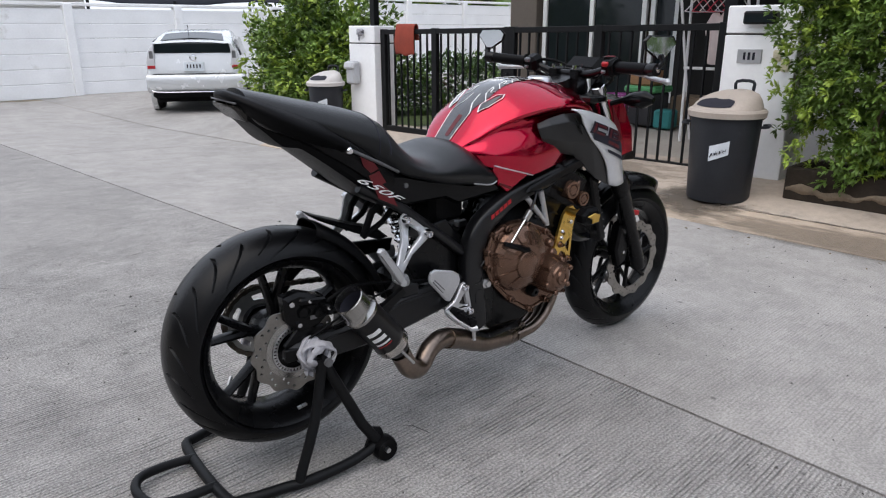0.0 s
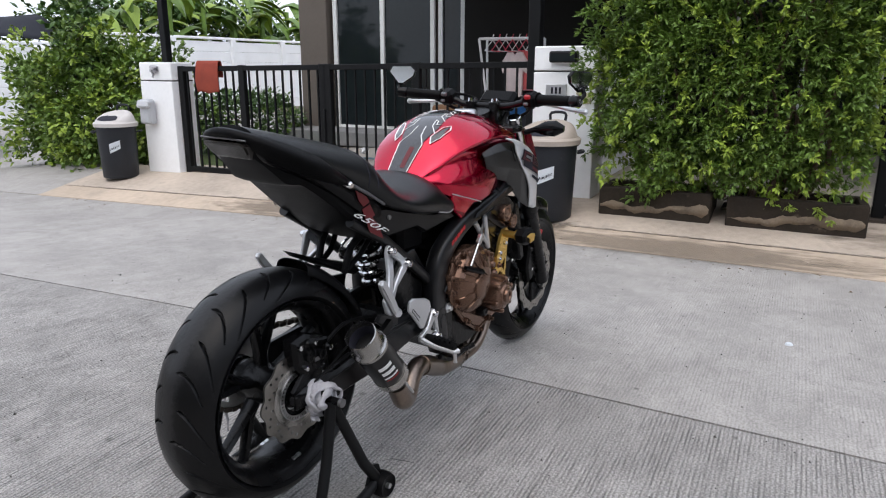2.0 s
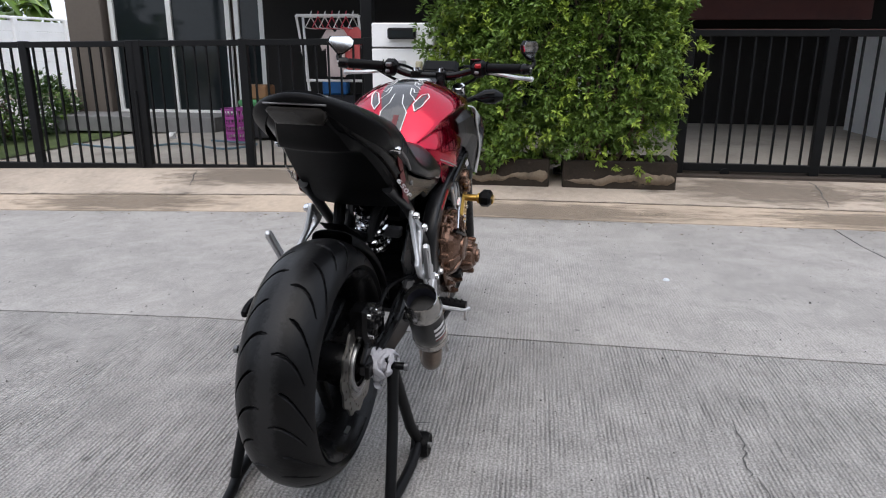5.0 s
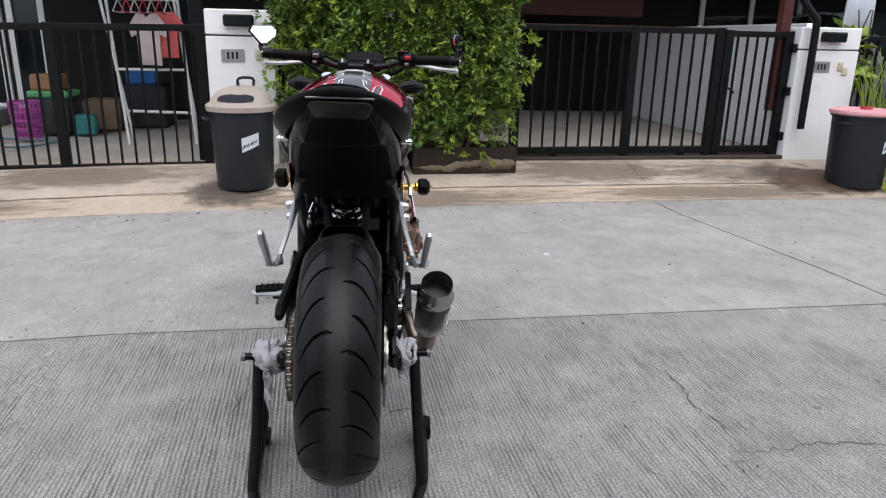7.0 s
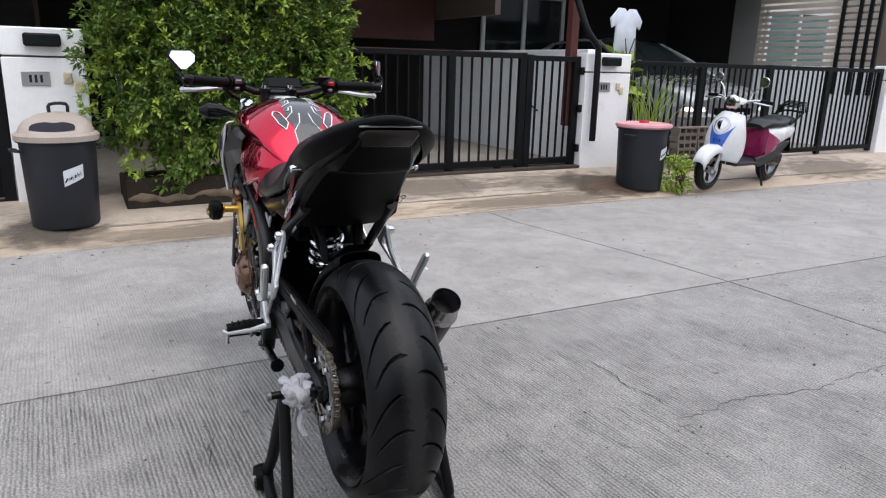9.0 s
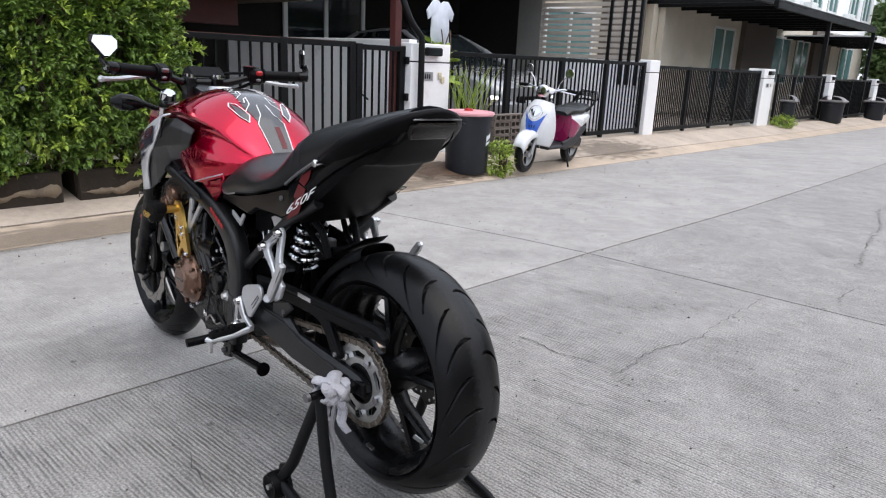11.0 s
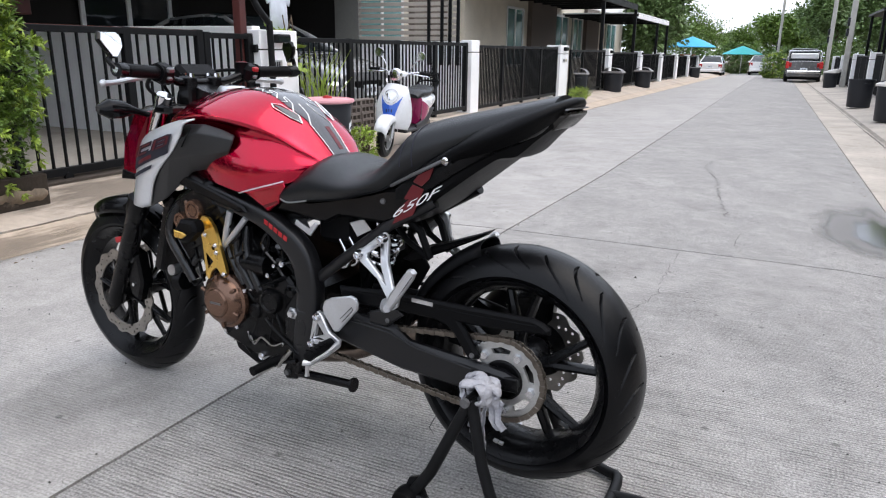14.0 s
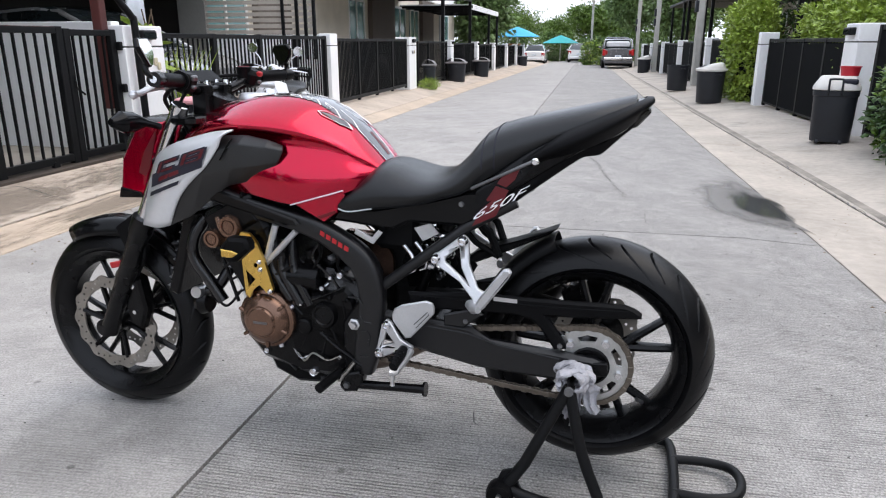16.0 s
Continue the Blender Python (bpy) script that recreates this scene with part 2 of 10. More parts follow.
# ---- mesh helpers ----
def part(name, bm, material, parent=None, label="", smooth=32.0):
    me = bpy.data.meshes.new(name)
    if len(bm.faces) < 60000:
        bmesh.ops.recalc_face_normals(bm, faces=bm.faces[:])
    bm.to_mesh(me)
    bm.free()
    me.materials.append(material)
    if smooth:
        me.shade_smooth()
        me.set_sharp_from_angle(angle=radians(smooth))
    ob = new(name, me)
    if parent is not None:
        ob.parent = parent
    if label:
        tagged(ob, label)
    return ob


def thing(name, label, category, at=(0, 0, 0), rz=0.0, group="", kind=""):
    ob = new(name)
    ob.empty_display_size = 0.1
    ob.matrix_basis = pose(*at, 0, 0, rz)
    return tagged(ob, label, category, group, kind)


def again(name, ob, parent, m):
    """One more object on ob's mesh, under parent."""
    o = new(name, ob.data)
    o.parent = parent
    o.matrix_basis = m
    return o


def box(bm, c, s, rot=(0, 0, 0), ch=0.0):
    """A box with chamfered edges, by its centre and size."""
    r = Euler([radians(a) for a in rot]).to_matrix()
    hx, hy, hz = s[0] / 2, s[1] / 2, s[2] / 2
    ch = min(ch, 0.45 * min(s))
    c = Vector(c)

    def P(x, y, z):
        return bm.verts.new(c + r @ Vector((x, y, z)))

    if ch <= 0:
        v = {(i, j, k): P(i * hx, j * hy, k * hz) for i in (-1, 1) for j in (-1, 1) for k in (-1, 1)}
        for a in range(3):
            for sgn in (-1, 1):
                o = [x for x in range(3) if x != a]
                loop = []
                for p, q in ((-1, -1), (1, -1), (1, 1), (-1, 1)):
                    key = [0, 0, 0]
                    key[a], key[o[0]], key[o[1]] = sgn, p, q
                    loop.append(v[tuple(key)])
                bm.faces.new(loop)
        return
    h = (hx, hy, hz)
    v = {}
    for i in (-1, 1):
        for j in (-1, 1):
            for k in (-1, 1):
                for a in range(3):
                    co = [i * (hx - ch), j * (hy - ch), k * (hz - ch)]
                    co[a] = (i, j, k)[a] * h[a]
                    v[i, j, k, a] = P(*co)
    for a in range(3):
        o = [x for x in range(3) if x != a]
        for sgn in (-1, 1):
            loop = []
            for p, q in ((-1, -1), (1, -1), (1, 1), (-1, 1)):
                key = [0, 0, 0]
                key[a], key[o[0]], key[o[1]] = sgn, p, q
                loop.append(v[(*key, a)])
            bm.faces.new(loop)
        for p in (-1, 1):
            for q in (-1, 1):
                lo, hi = [0, 0, 0], [0, 0, 0]
                lo[a], hi[a] = -1, 1
                lo[o[0]] = hi[o[0]] = p
                lo[o[1]] = hi[o[1]] = q
                bm.faces.new([v[(*lo, o[0])], v[(*hi, o[0])], v[(*hi, o[1])], v[(*lo, o[1])]])
    for i in (-1, 1):
        for j in (-1, 1):
            for k in (-1, 1):
                bm.faces.new([v[i, j, k, 0], v[i, j, k, 1], v[i, j, k, 2]])


def boxb(c, s, rot=(0, 0, 0), ch=0.0):
    bm = bmesh.new()
    box(bm, c, s, rot, ch)
    return bm


def smooth_path(pts, k=6):
    """A Catmull-Rom line through the points."""
    p = [Vector(q) for q in pts]
    p = [2 * p[0] - p[1]] + p + [2 * p[-1] - p[-2]]
    out = []
    for i in range(1, len(p) - 2):
        for j in range(k):
            t = j / k
            a, b, c, d = p[i - 1], p[i], p[i + 1], p[i + 2]
            out.append(0.5 * ((2 * b) + (c - a) * t + (2 * a - 5 * b + 4 * c - d) * t * t + (3 * b - a - 3 * c + d) * t ** 3))
    out.append(p[-2])
    return out


def tube(bm, pts, r, n=10, caps=True, closed=False, flat=1.0, up=None):
    """A round bar along a line; r is one radius or one for each point."""
    p = [Vector(q) for q in pts]
    m = len(p)
    rs = list(r) if hasattr(r, "__len__") else [r] * m
    ref = Vector(up) if up else None
    rings, last = [], None
    for i in range(m):
        t = (p[(i + 1) % m] - p[i - 1]) if closed else (p[min(i + 1, m - 1)] - p[max(i - 1, 0)])
        t.normalize()
        if ref:
            side = t.cross(ref)
            side = side.normalized() if side.length > 1e-4 else t.orthogonal().normalized()
        elif last is None:
            side = t.orthogonal().normalized()
        else:
            side = (last - t * last.dot(t)).normalized()
        last = side
        oth = t.cross(side)
        rings.append([bm.verts.new(p[i] + rs[i] * (math.cos(2 * math.pi * j / n) * side + flat * math.sin(2 * math.pi * j / n) * oth)) for j in range(n)])
    for i in range(m if closed else m - 1):
        a, b = rings[i], rings[(i + 1) % m]
        for j in range(n):
            bm.faces.new([a[j], a[(j + 1) % n], b[(j + 1) % n], b[j]])
    if caps and not closed:
        bm.faces.new(rings[0][::-1])
        bm.faces.new(rings[-1])


def tubeb(pts, r, n=10, **k):
    bm = bmesh.new()
    tube(bm, pts, r, n, **k)
    return bm


AXES = {"x": Matrix(((0, 0, 1), (1, 0, 0), (0, 1, 0))), "y": Matrix(((1, 0, 0), (0, 0, 1), (0, 1, 0))), "z": Matrix.Identity(3)}


def lathe(bm, prof, c=(0, 0, 0), axis="z", n=28, closed=False, turn=None):
    """Turn (radius, height) pairs round an axis through c."""
    r = turn if turn is not None else AXES[axis]
    c = Vector(c)
    rings = []
    for rad, h in prof:
        if rad < 1e-5:
            rings.append([bm.verts.new(c + r @ Vector((0, 0, h)))])
        else:
            rings.append([bm.verts.new(c + r @ Vector((rad * math.cos(2 * math.pi * j / n), rad * math.sin(2 * math.pi * j / n), h))) for j in range(n)])
    m = len(rings)
    for i in range(m if closed else m - 1):
        a, b = rings[i], rings[(i + 1) % m]
        for j in range(n):
            q = [a[j % len(a)], a[(j + 1) % len(a)], b[(j + 1) % len(b)], b[j % len(b)]]
            u = []
            for w in q:
                if w not in u:
                    u.append(w)
            if len(u) > 2:
                bm.faces.new(u)


def latheb(prof, **k):
    bm = bmesh.new()
    lathe(bm, prof, **k)
    return bm


def plate(bm, pts, d0, d1, ch=0.0, axis="y", hole=()):
    """A flat sheet cut to an outline in the plane across axis, from depth d0 to d1, with a chamfered edge. hole: outlines cut through it."""
    def P(a, b, d):
        return {"y": (a, d, b), "x": (d, a, b), "z": (a, b, d)}[axis]

    def inset(loop, k):
        m = len(loop)
        area = sum(loop[i][0] * loop[(i + 1) % m][1] - loop[(i + 1) % m][0] * loop[i][1] for i in range(m))
        sg = 1 if area > 0 else -1
        out = []
        for i in range(m):
            a, b, c = Vector(loop[i - 1]), Vector(loop[i]), Vector(loop[(i + 1) % m])
            e1, e2 = (b - a).normalized(), (c - b).normalized()
            n1, n2 = Vector((-e1.y, e1.x)) * sg, Vector((-e2.y, e2.x)) * sg
            nn = n1 + n2
            nn = nn / max(0.3, nn.dot(nn) / 2) if nn.length > 1e-6 else n1
            out.append(tuple(b + nn * k))
        return out

    if not hole:
        lo = inset(pts, ch) if ch else pts
        layers = [(lo, d0), (pts, d0 + math.copysign(ch, d1 - d0)), (pts, d1 - math.copysign(ch, d1 - d0)), (lo, d1)] if ch else [(pts, d0), (pts, d1)]
        rings = [[bm.verts.new(P(a, b, d)) for a, b in loop] for loop, d in layers]
        for a, b in zip(rings, rings[1:]):
            for i in range(len(pts)):
                bm.faces.new([a[i - 1], a[i], b[i], b[i - 1]])
        bm.faces.new(rings[0])
        bm.faces.new(rings[-1][::-1])
        return
    tris, loops = [], [list(pts)] + [list(h) for h in hole]
    from mathutils import geometry
    flat = [p for lp in loops for p in lp]
    tris = geometry.tessellate_polygon([[Vector((a, b, 0)) for a, b in lp] for lp in loops])
    f0 = [bm.verts.new(P(a, b, d0)) for a, b in flat]
    f1 = [bm.verts.new(P(a, b, d1)) for a, b in flat]
    for t in tris:
        try:
            bm.faces.new([f0[i] for i in t])
            bm.faces.new([f1[i] for i in t][::-1])
        except ValueError:
            pass
    at = 0
    for lp in loops:
        m = len(lp)
        for i in range(m):
            a, b = at + i, at + (i + 1) % m
            bm.faces.new([f0[a], f0[b], f1[b], f1[a]])
        at += m


def plateb(pts, d0, d1, ch=0.0, axis="y", hole=()):
    bm = bmesh.new()
    plate(bm, pts, d0, d1, ch, axis, hole)
    return bm


def circle(cx, cz, r, n=20, a0=0.0):
    return [(cx + r * math.cos(a0 + 2 * math.pi * i / n), cz + r * math.sin(a0 + 2 * math.pi * i / n)) for i in range(n)]


def skin(rows, mirror=False, ku=1, kv=1, closed=False, caps=False):
    """A surface through rows of points, smoothed by ku along a row and kv from row to row. mirror: the row runs from y=0 to the lower edge and is mirrored."""
    if ku > 1:
        rows = [smooth_path(r, ku) for r in rows]
    if kv > 1:
        cols = [smooth_path([r[j] for r in rows], kv) for j in range(len(rows[0]))]
        rows = [[c[i] for c in cols] for i in range(len(cols[0]))]
    if mirror:
        rows = [[Vector((p[0], -p[1], p[2])) for p in r[:0:-1]] + [Vector(p) for p in r] for r in rows]
    bm = bmesh.new()
    g = [[bm.verts.new(Vector(p)) for p in r] for r in rows]
    w = len(g[0])
    for a, b in zip(g, g[1:]):
        for j in range(w if closed else w - 1):
            bm.faces.new([a[j], a[(j + 1) % w], b[(j + 1) % w], b[j]])
    if caps:
        bm.faces.new(g[0])
        bm.faces.new(g[-1][::-1])
    return bm


def leaves(name, material, parent, places, outs, size, wide, seed, droop=0.3, label="", kind=""):
    """Many small folded leaves: at each place a leaf that points along its out direction."""
    rng = np.random.default_rng(seed)
    n = len(places)
    outs = outs + rng.normal(0, 0.45, (n, 3))
    outs[:, 2] -= droop * rng.random(n) - 0.1
    outs /= np.linalg.norm(outs, axis=1)[:, None]
    side = np.cross(outs, rng.normal(0, 1, (n, 3)) * 0.5 + (0, 0, 1))
    side /= np.linalg.norm(side, axis=1)[:, None] + 1e-9
    nor = np.cross(side, outs)
    L = size * rng.uniform(0.65, 1.25, n)[:, None]
    W = L * wide
    p0, p3 = places, places + outs * L - nor * L * 0.12
    mid = places + outs * L * 0.5 + nor * L * 0.1
    p1, p2 = mid - side * W - nor * L * 0.08, mid + side * W - nor * L * 0.08
    verts = np.stack([p0, p1, mid, p2, p3], 1).reshape(-1, 3)
    i = np.arange(n)[:, None] * 5
    faces = np.concatenate([i + [0, 1, 2], i + [0, 2, 3], i + [1, 4, 2], i + [2, 4, 3]], 1).reshape(-1, 3)
    me = bpy.data.meshes.new(name)
    me.from_pydata(verts.tolist(), [], faces.tolist())
    me.materials.append(material)
    ob = new(name, me)
    if parent is not None:
        ob.parent = parent
    if label or kind:
        tagged(ob, label, kind=kind)
    return ob


def text_mesh(body, size, depth=0.0005, shear=0.0, bold=0.0):
    """Lettering in the built-in font, as a mesh in the x-y plane with its foot at the origin."""
    c = bpy.data.curves.new("lettering", "FONT")
    c.body, c.size, c.extrude, c.shear, c.resolution_u, c.offset = body, size, depth, shear, 3, bold
    o = bpy.data.objects.new("lettering", c)
    scene.collection.objects.link(o)
    me = bpy.data.meshes.new_from_object(o.evaluated_get(bpy.context.evaluated_depsgraph_get()))
    bpy.data.objects.remove(o)
    bpy.data.curves.remove(c)
    return me


def gz(x, y):
    """Height of the street: level at the crown, falling to the gutters and gently away to both ends."""
    z = 0.0
    if y > 2.5:
        z -= 0.028 * (min(y, 11) - 2.5)
    if y < -1:
        z += 0.010 * (max(y, -120) + 1)
    if x > 2:
        z -= 0.08 * min(1, (x - 2) / 1.75)
    if x > 4.15:
        z += 0.16 * min(1, (x - 4.15) / 0.85) * max(0.4, 1 - max(0, y - 8.5) / 2.5)
    if x < 0:
        z -= 0.03 * min(1, -x / 0.5)
    if x < -0.9:
        z += 0.10 * min(1, (-x - 0.9) / 1.0)
    return z


# ---- ground ----
def sheet(name, xs, ys, material, lift=0.0, label="", parent=None, thick=0.0):
    bm = bmesh.new()
    g = [[bm.verts.new((x, y, gz(x, y) + lift)) for x in xs] for y in ys]
    for a, b in zip(g, g[1:]):
        for j in range(len(xs) - 1):
            bm.faces.new([a[j], a[j + 1], b[j + 1], b[j]])
    if thick:
        ed = [e for e in bm.edges if len(e.link_faces) == 1]
        ex = bmesh.ops.extrude_edge_only(bm, edges=ed)
        for v in ex["geom"]:
            if isinstance(v, bmesh.types.BMVert):
                v.co.z -= thick
    return part(name, bm, material, parent, label, smooth=20)


def span(a, b, step):
    n = max(1, round(abs(b - a) / step))
    return [a + (b - a) * i / n for i in range(n + 1)]


ground = sheet("ground", [-400, -60, -12, -2.2, -1.9, -0.9, -0.5, 0, 2, 3.75, 4.15, 5.0, 9, 12, 60, 400], [-420, -120, -60, -30, -12, -1, 2.5, 7.6, 8.5, 9.7, 11, 14, 22, 60, 400], EARTH, -0.05)
tagged(ground, "dry bare earth ground round the estate", "ground", kind="structure")
road = thing("road", "pale grey broom-finished concrete estate road in slabs", "road", kind="structure")
sheet("joint_filler", [-0.42, 0, 2, 3.75, 4.15], span(-118, 16.5, 2.5), JOINT, -0.016, "black joint filler between the slabs", road)


def seam(y):
    """The lengthwise joint wanders a little."""
    return 1.83 + 0.03 * (y if abs(y) < 3 else math.copysign(3, y))


yj = [16.5, 8.2, -0.82, -9.5, -18.5, -27.5, -36.5, -45.5, -64, -118]
for y1, y0 in zip(yj, yj[1:]):
    for lane in (0, 1):
        bm = bmesh.new()
        rows = []
        for y in span(y0 + 0.006, y1 - 0.006, 0.8 if abs(y0) < 20 else 4):
            s = seam(y)
            xs = [-0.42, -0.2, 0, 0.6, 1.2, s - 0.006] if lane == 0 else [s + 0.006, 2.3, 2.8, 3.3, 3.75, 4.15]
            rows.append([bm.verts.new((x, y, gz(x, y) + 0.001 * math.sin(3 * x + y))) for x in xs])
        for a, b in zip(rows, rows[1:]):
            for j in range(5):
                bm.faces.new([a[j], a[j + 1], b[j + 1], b[j]])
        ed = [e for e in bm.edges if len(e.link_faces) == 1]
        ex = bmesh.ops.extrude_edge_only(bm, edges=ed)
        for v in ex["geom"]:
            if isinstance(v, bmesh.types.BMVert):
                v.co.z -= 0.014
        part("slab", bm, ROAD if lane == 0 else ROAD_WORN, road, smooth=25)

gut = sheet("gutter_east", [4.15, 4.22, 4.34, 4.45], span(-118, 7.6, 1.5), GUTTER, 0.006, thick=0.03)
tagged(gut, "tan-stained concrete gutter strip along the road", "gutter", kind="structure")
apr = sheet("apron_east", [4.456, 4.7, 5.0, 5.4], span(-118, 7.6, 1.5), APRON, 0.01, thick=0.03)
tagged(apr, "sloping tan concrete apron before the gates with dark water stains", "pavement", kind="structure")
yard = sheet("yard_east", [5.4, 7, 9, 12], span(-118, 9, 4), DRIVE, 0.012, thick=0.02)
tagged(yard, "grey concrete carport floors behind the gates", "floor", kind="structure")
gutw = sheet("gutter_west", [-0.95, -0.9, -0.7, -0.426], span(-118, 16.5, 1.5), mat("pale_tan_gutter", (0.42, 0.375, 0.325), 0.85, var=0.26, scale=1.3, bump=0.22, bscale=70, dirt=(0.3, 0.265, 0.225), dirt_scale=1.6, dirt_at=0.55, space="World"), 0.004, thick=0.03)
tagged(gutw, "tan-grey concrete gutter strip along the road", "gutter", kind="structure")
APRONW = mat("pale_apron_concrete", (0.43, 0.385, 0.335), 0.85, var=0.26, scale=1.2, bump=0.25, bscale=70, dirt=(0.24, 0.225, 0.2), dirt_scale=1.4, dirt_at=0.55, space="World")
aprw = sheet("apron_west", [-3.2, -2.2, -1.9, -1.4, -0.956], span(-118, 16.5, 1.5), APRONW, 0.006, thick=0.03)
tagged(aprw, "sloping concrete apron before the western gates", "pavement", kind="structure")
SLOT = mat("dirt_filled_slot", (0.25, 0.225, 0.195), 0.95, var=0.5, scale=3, space="World")
drw = sheet("drain_slot", [-1.05, -0.985], span(-118, 16.5, 1.5), SLOT, 0.009)
tagged(drw, "narrow dark drain slot in the western apron", "drain", kind="structure")
end = sheet("lot_north", [4.156, 4.456, 5.0, 6, 9, 16], span(7.606, 17, 0.9), ROAD_WORN, 0.002)
tagged(end, "concrete parking ground at the street's closed end", "pavement", kind="structure")


# ---- walls, pillars and gates ----
BELLPLASTIC = mat("yellowed_plastic", (0.55, 0.5, 0.36), 0.45, var=0.08)


def pillar(y0, y1, x0, x1, h, label, lamp=True, plate_col=None, group="gate pillars"):
    yc, xc = (y0 + y1) / 2, (x0 + x1) / 2
    side = -1 if xc > 0 else 1
    z0 = gz(xc, yc) - 0.03
    w, d = abs(y1 - y0), x1 - x0
    t = thing("gate_pillar", label, "pillar", (xc, yc, z0), group=group)
    part("shaft", boxb((0, 0, h * 0.4175), (d, w, h * 0.835), ch=0.006), WHITE, t)
    part("joint", boxb((0, 0, h * 0.839), (d - 0.012, w - 0.012, h * 0.02)), JOINT, t, "dark open joint under the cap")
    part("cap", boxb((0, 0, h * 0.92), (d, w, h * 0.155), ch=0.01), WHITE, t)
    if lamp:
        la = part("pillar_lamp", boxb((side * (d / 2 + 0.03), 0, h * 0.93), (0.075, min(0.22, w * 0.5), 0.085), ch=0.012), BLACKSTEEL, t, "black slotted wall lamp")
        part("lens", boxb((side * (d / 2 + 0.069), 0, h * 0.925), (0.006, min(0.19, w * 0.42), 0.05)), DARKGLASS, la)
    if plate_col:
        pl = part("number_plate", boxb((side * (d / 2 + 0.004), -0.06 * side, h * 0.72), (0.012, 0.17, 0.095), ch=0.003), plate_col, t, "metal house number plate")
        bm = bmesh.new()
        for k in (-0.032, 0.0, 0.032):
            box(bm, (side * (d / 2 + 0.0115), (-0.06 + k) * side, h * 0.72), (0.003, 0.016, 0.05))
        part("marking", bm, INK, pl, "dark bars in place of the number")
        bell = part("bell_push", boxb((side * (d / 2 + 0.009), 0.13 * side, h * 0.725), (0.02, 0.055, 0.075), ch=0.008), BELLPLASTIC, t, "yellowed plastic bell push")
        part("bell_button", latheb([(0, 0.006), (0.01, 0.005), (0.013, 0)] if side > 0 else [(0, -0.006), (0.01, -0.005), (0.013, 0)], c=(side * (d / 2 + 0.019), 0.13 * side, h * 0.725), axis="x", n=16), BELLPLASTIC, bell)
    return t


PX = 5.02
pillar(1.97, 2.47, PX, PX + 0.3, 1.2, "white painted gate pillar with a black lamp and number plate", plate_col=ALU)
pillar(6.45, 6.92, PX, PX + 0.3, 1.2, "white gate pillar with a grey meter box and weathered cap", plate_col=None, lamp=False)
pillar(-3.1, -2.5, PX, PX + 0.3, 1.2, "white gate pillar with a black lamp and a black drainpipe", plate_col=ALU)
pillar(-8.35, -8.0, 5.1, 5.3, 1.24, "slim white gate pillar", lamp=False)
pillar(-14.1, -13.4, 5.1, 5.45, 1.27, "white gate pillar with a small red letter box", plate_col=ALU)
pillar(-19.2, -18.7, 5.1, 5.4, 1.27, "white gate pillar beside the gate")
for y in (-24.2, -29.5, -34.8, -40.1, -45.4):
    pillar(y - 0.5, y, 5.1, 5.4, 1.27, "white gate pillar beside the gate")
pillar(-6.05, -5.6, -2.35, -2.05, 1.3, "broad white pillar with black lamp on the western side", group="western gate pillars")
for y in (-10.25, -16.2, -21.9, -27.4, -32.9, -38.4):
    pillar(y - 0.22, y, -2.35, -2.05, 1.3, "white gate pillar on the western side", lamp=False, group="western gate pillars")

BAR = boxb((0, 0, 0.5), (0.02, 0.014, 1.0))
bar_mesh = bpy.data.meshes.new("bar")
BAR.to_mesh(bar_mesh)
BAR.free()
bar_mesh.materials.append(BLACKSTEEL)


DARKSHEET = mat("dull_black_sheet", (0.008, 0.0085, 0.0095), 0.8, var=0.2, scale=5, spec=0.03)


def gate(x, ya, yb, posts, z0, h, label, step=0.105, group="steel gates", mesh_back=False, slope=0.0):
    """A barred steel gate from ya down to yb: rails, posts and one object for each bar."""
    t = thing("steel_gate", label, "gate", (x, (ya + yb) / 2, z0), group=group)
    w, c = abs(ya - yb), (ya + yb) / 2
    a = math.degrees(math.atan(slope))
    part("top_rail", boxb((0, 0, h - 0.025), (0.045, w, 0.05), (a, 0, 0), ch=0.004), BLACKSTEEL, t)
    part("bottom_rail", boxb((0, 0, 0.06), (0.045, w, 0.06), (a, 0, 0), ch=0.004), BLACKSTEEL, t)
    for p in posts:
        part("post", boxb((0.002, p - c, h / 2 + slope * (p - c)), (0.055, 0.075, h + 0.012), ch=0.005), BLACKSTEEL, t)
    y = min(ya, yb) + step * 0.6
    while y < max(ya, yb) - step * 0.4:
        if all(abs(y - p) > 0.05 for p in posts):
            o = new("bar", bar_mesh)
            o.parent = t
            o.matrix_basis = Matrix.LocRotScale((0, y - c, 0.085 + slope * (y - c)), None, (1, 1, h - 0.13))
        y += step
    if mesh_back:
        part("backing_sheet", boxb((0.02, 0, h / 2), (0.006, w - 0.02, h - 0.12)), DARKSHEET, t, "dark sheet behind the bars")
    return t


GX = 5.12
g1 = gate(GX, 6.44, 2.48, (6.40, 5.57, 4.58, 4.52, 3.58, 2.52), -0.02, 1.13, "black barred steel gate closed across a carport", slope=-0.012)
lock = part("lock_rod", tubeb([(-0.03, 0.1, 0.02), (-0.03, 0.1, 0.72)], 0.012), BLACKSTEEL, g1)
g2 = gate(GX, 0.06, -1.83, (0.02, -1.0, -1.79), 0.1, 1.1, "black barred sliding steel gate with rusty top rail", step=0.109)
g3 = gate(GX, -1.84, -2.49, (-1.875, -2.455), 0.1, 1.085, "black barred steel side gate with a latch", step=0.094)
part("latch", tubeb([(-0.03, 0.28, 0.72), (-0.03, 0.28, 0.62), (-0.045, 0.2, 0.56)], 0.009, 8), BLACKSTEEL, g3)
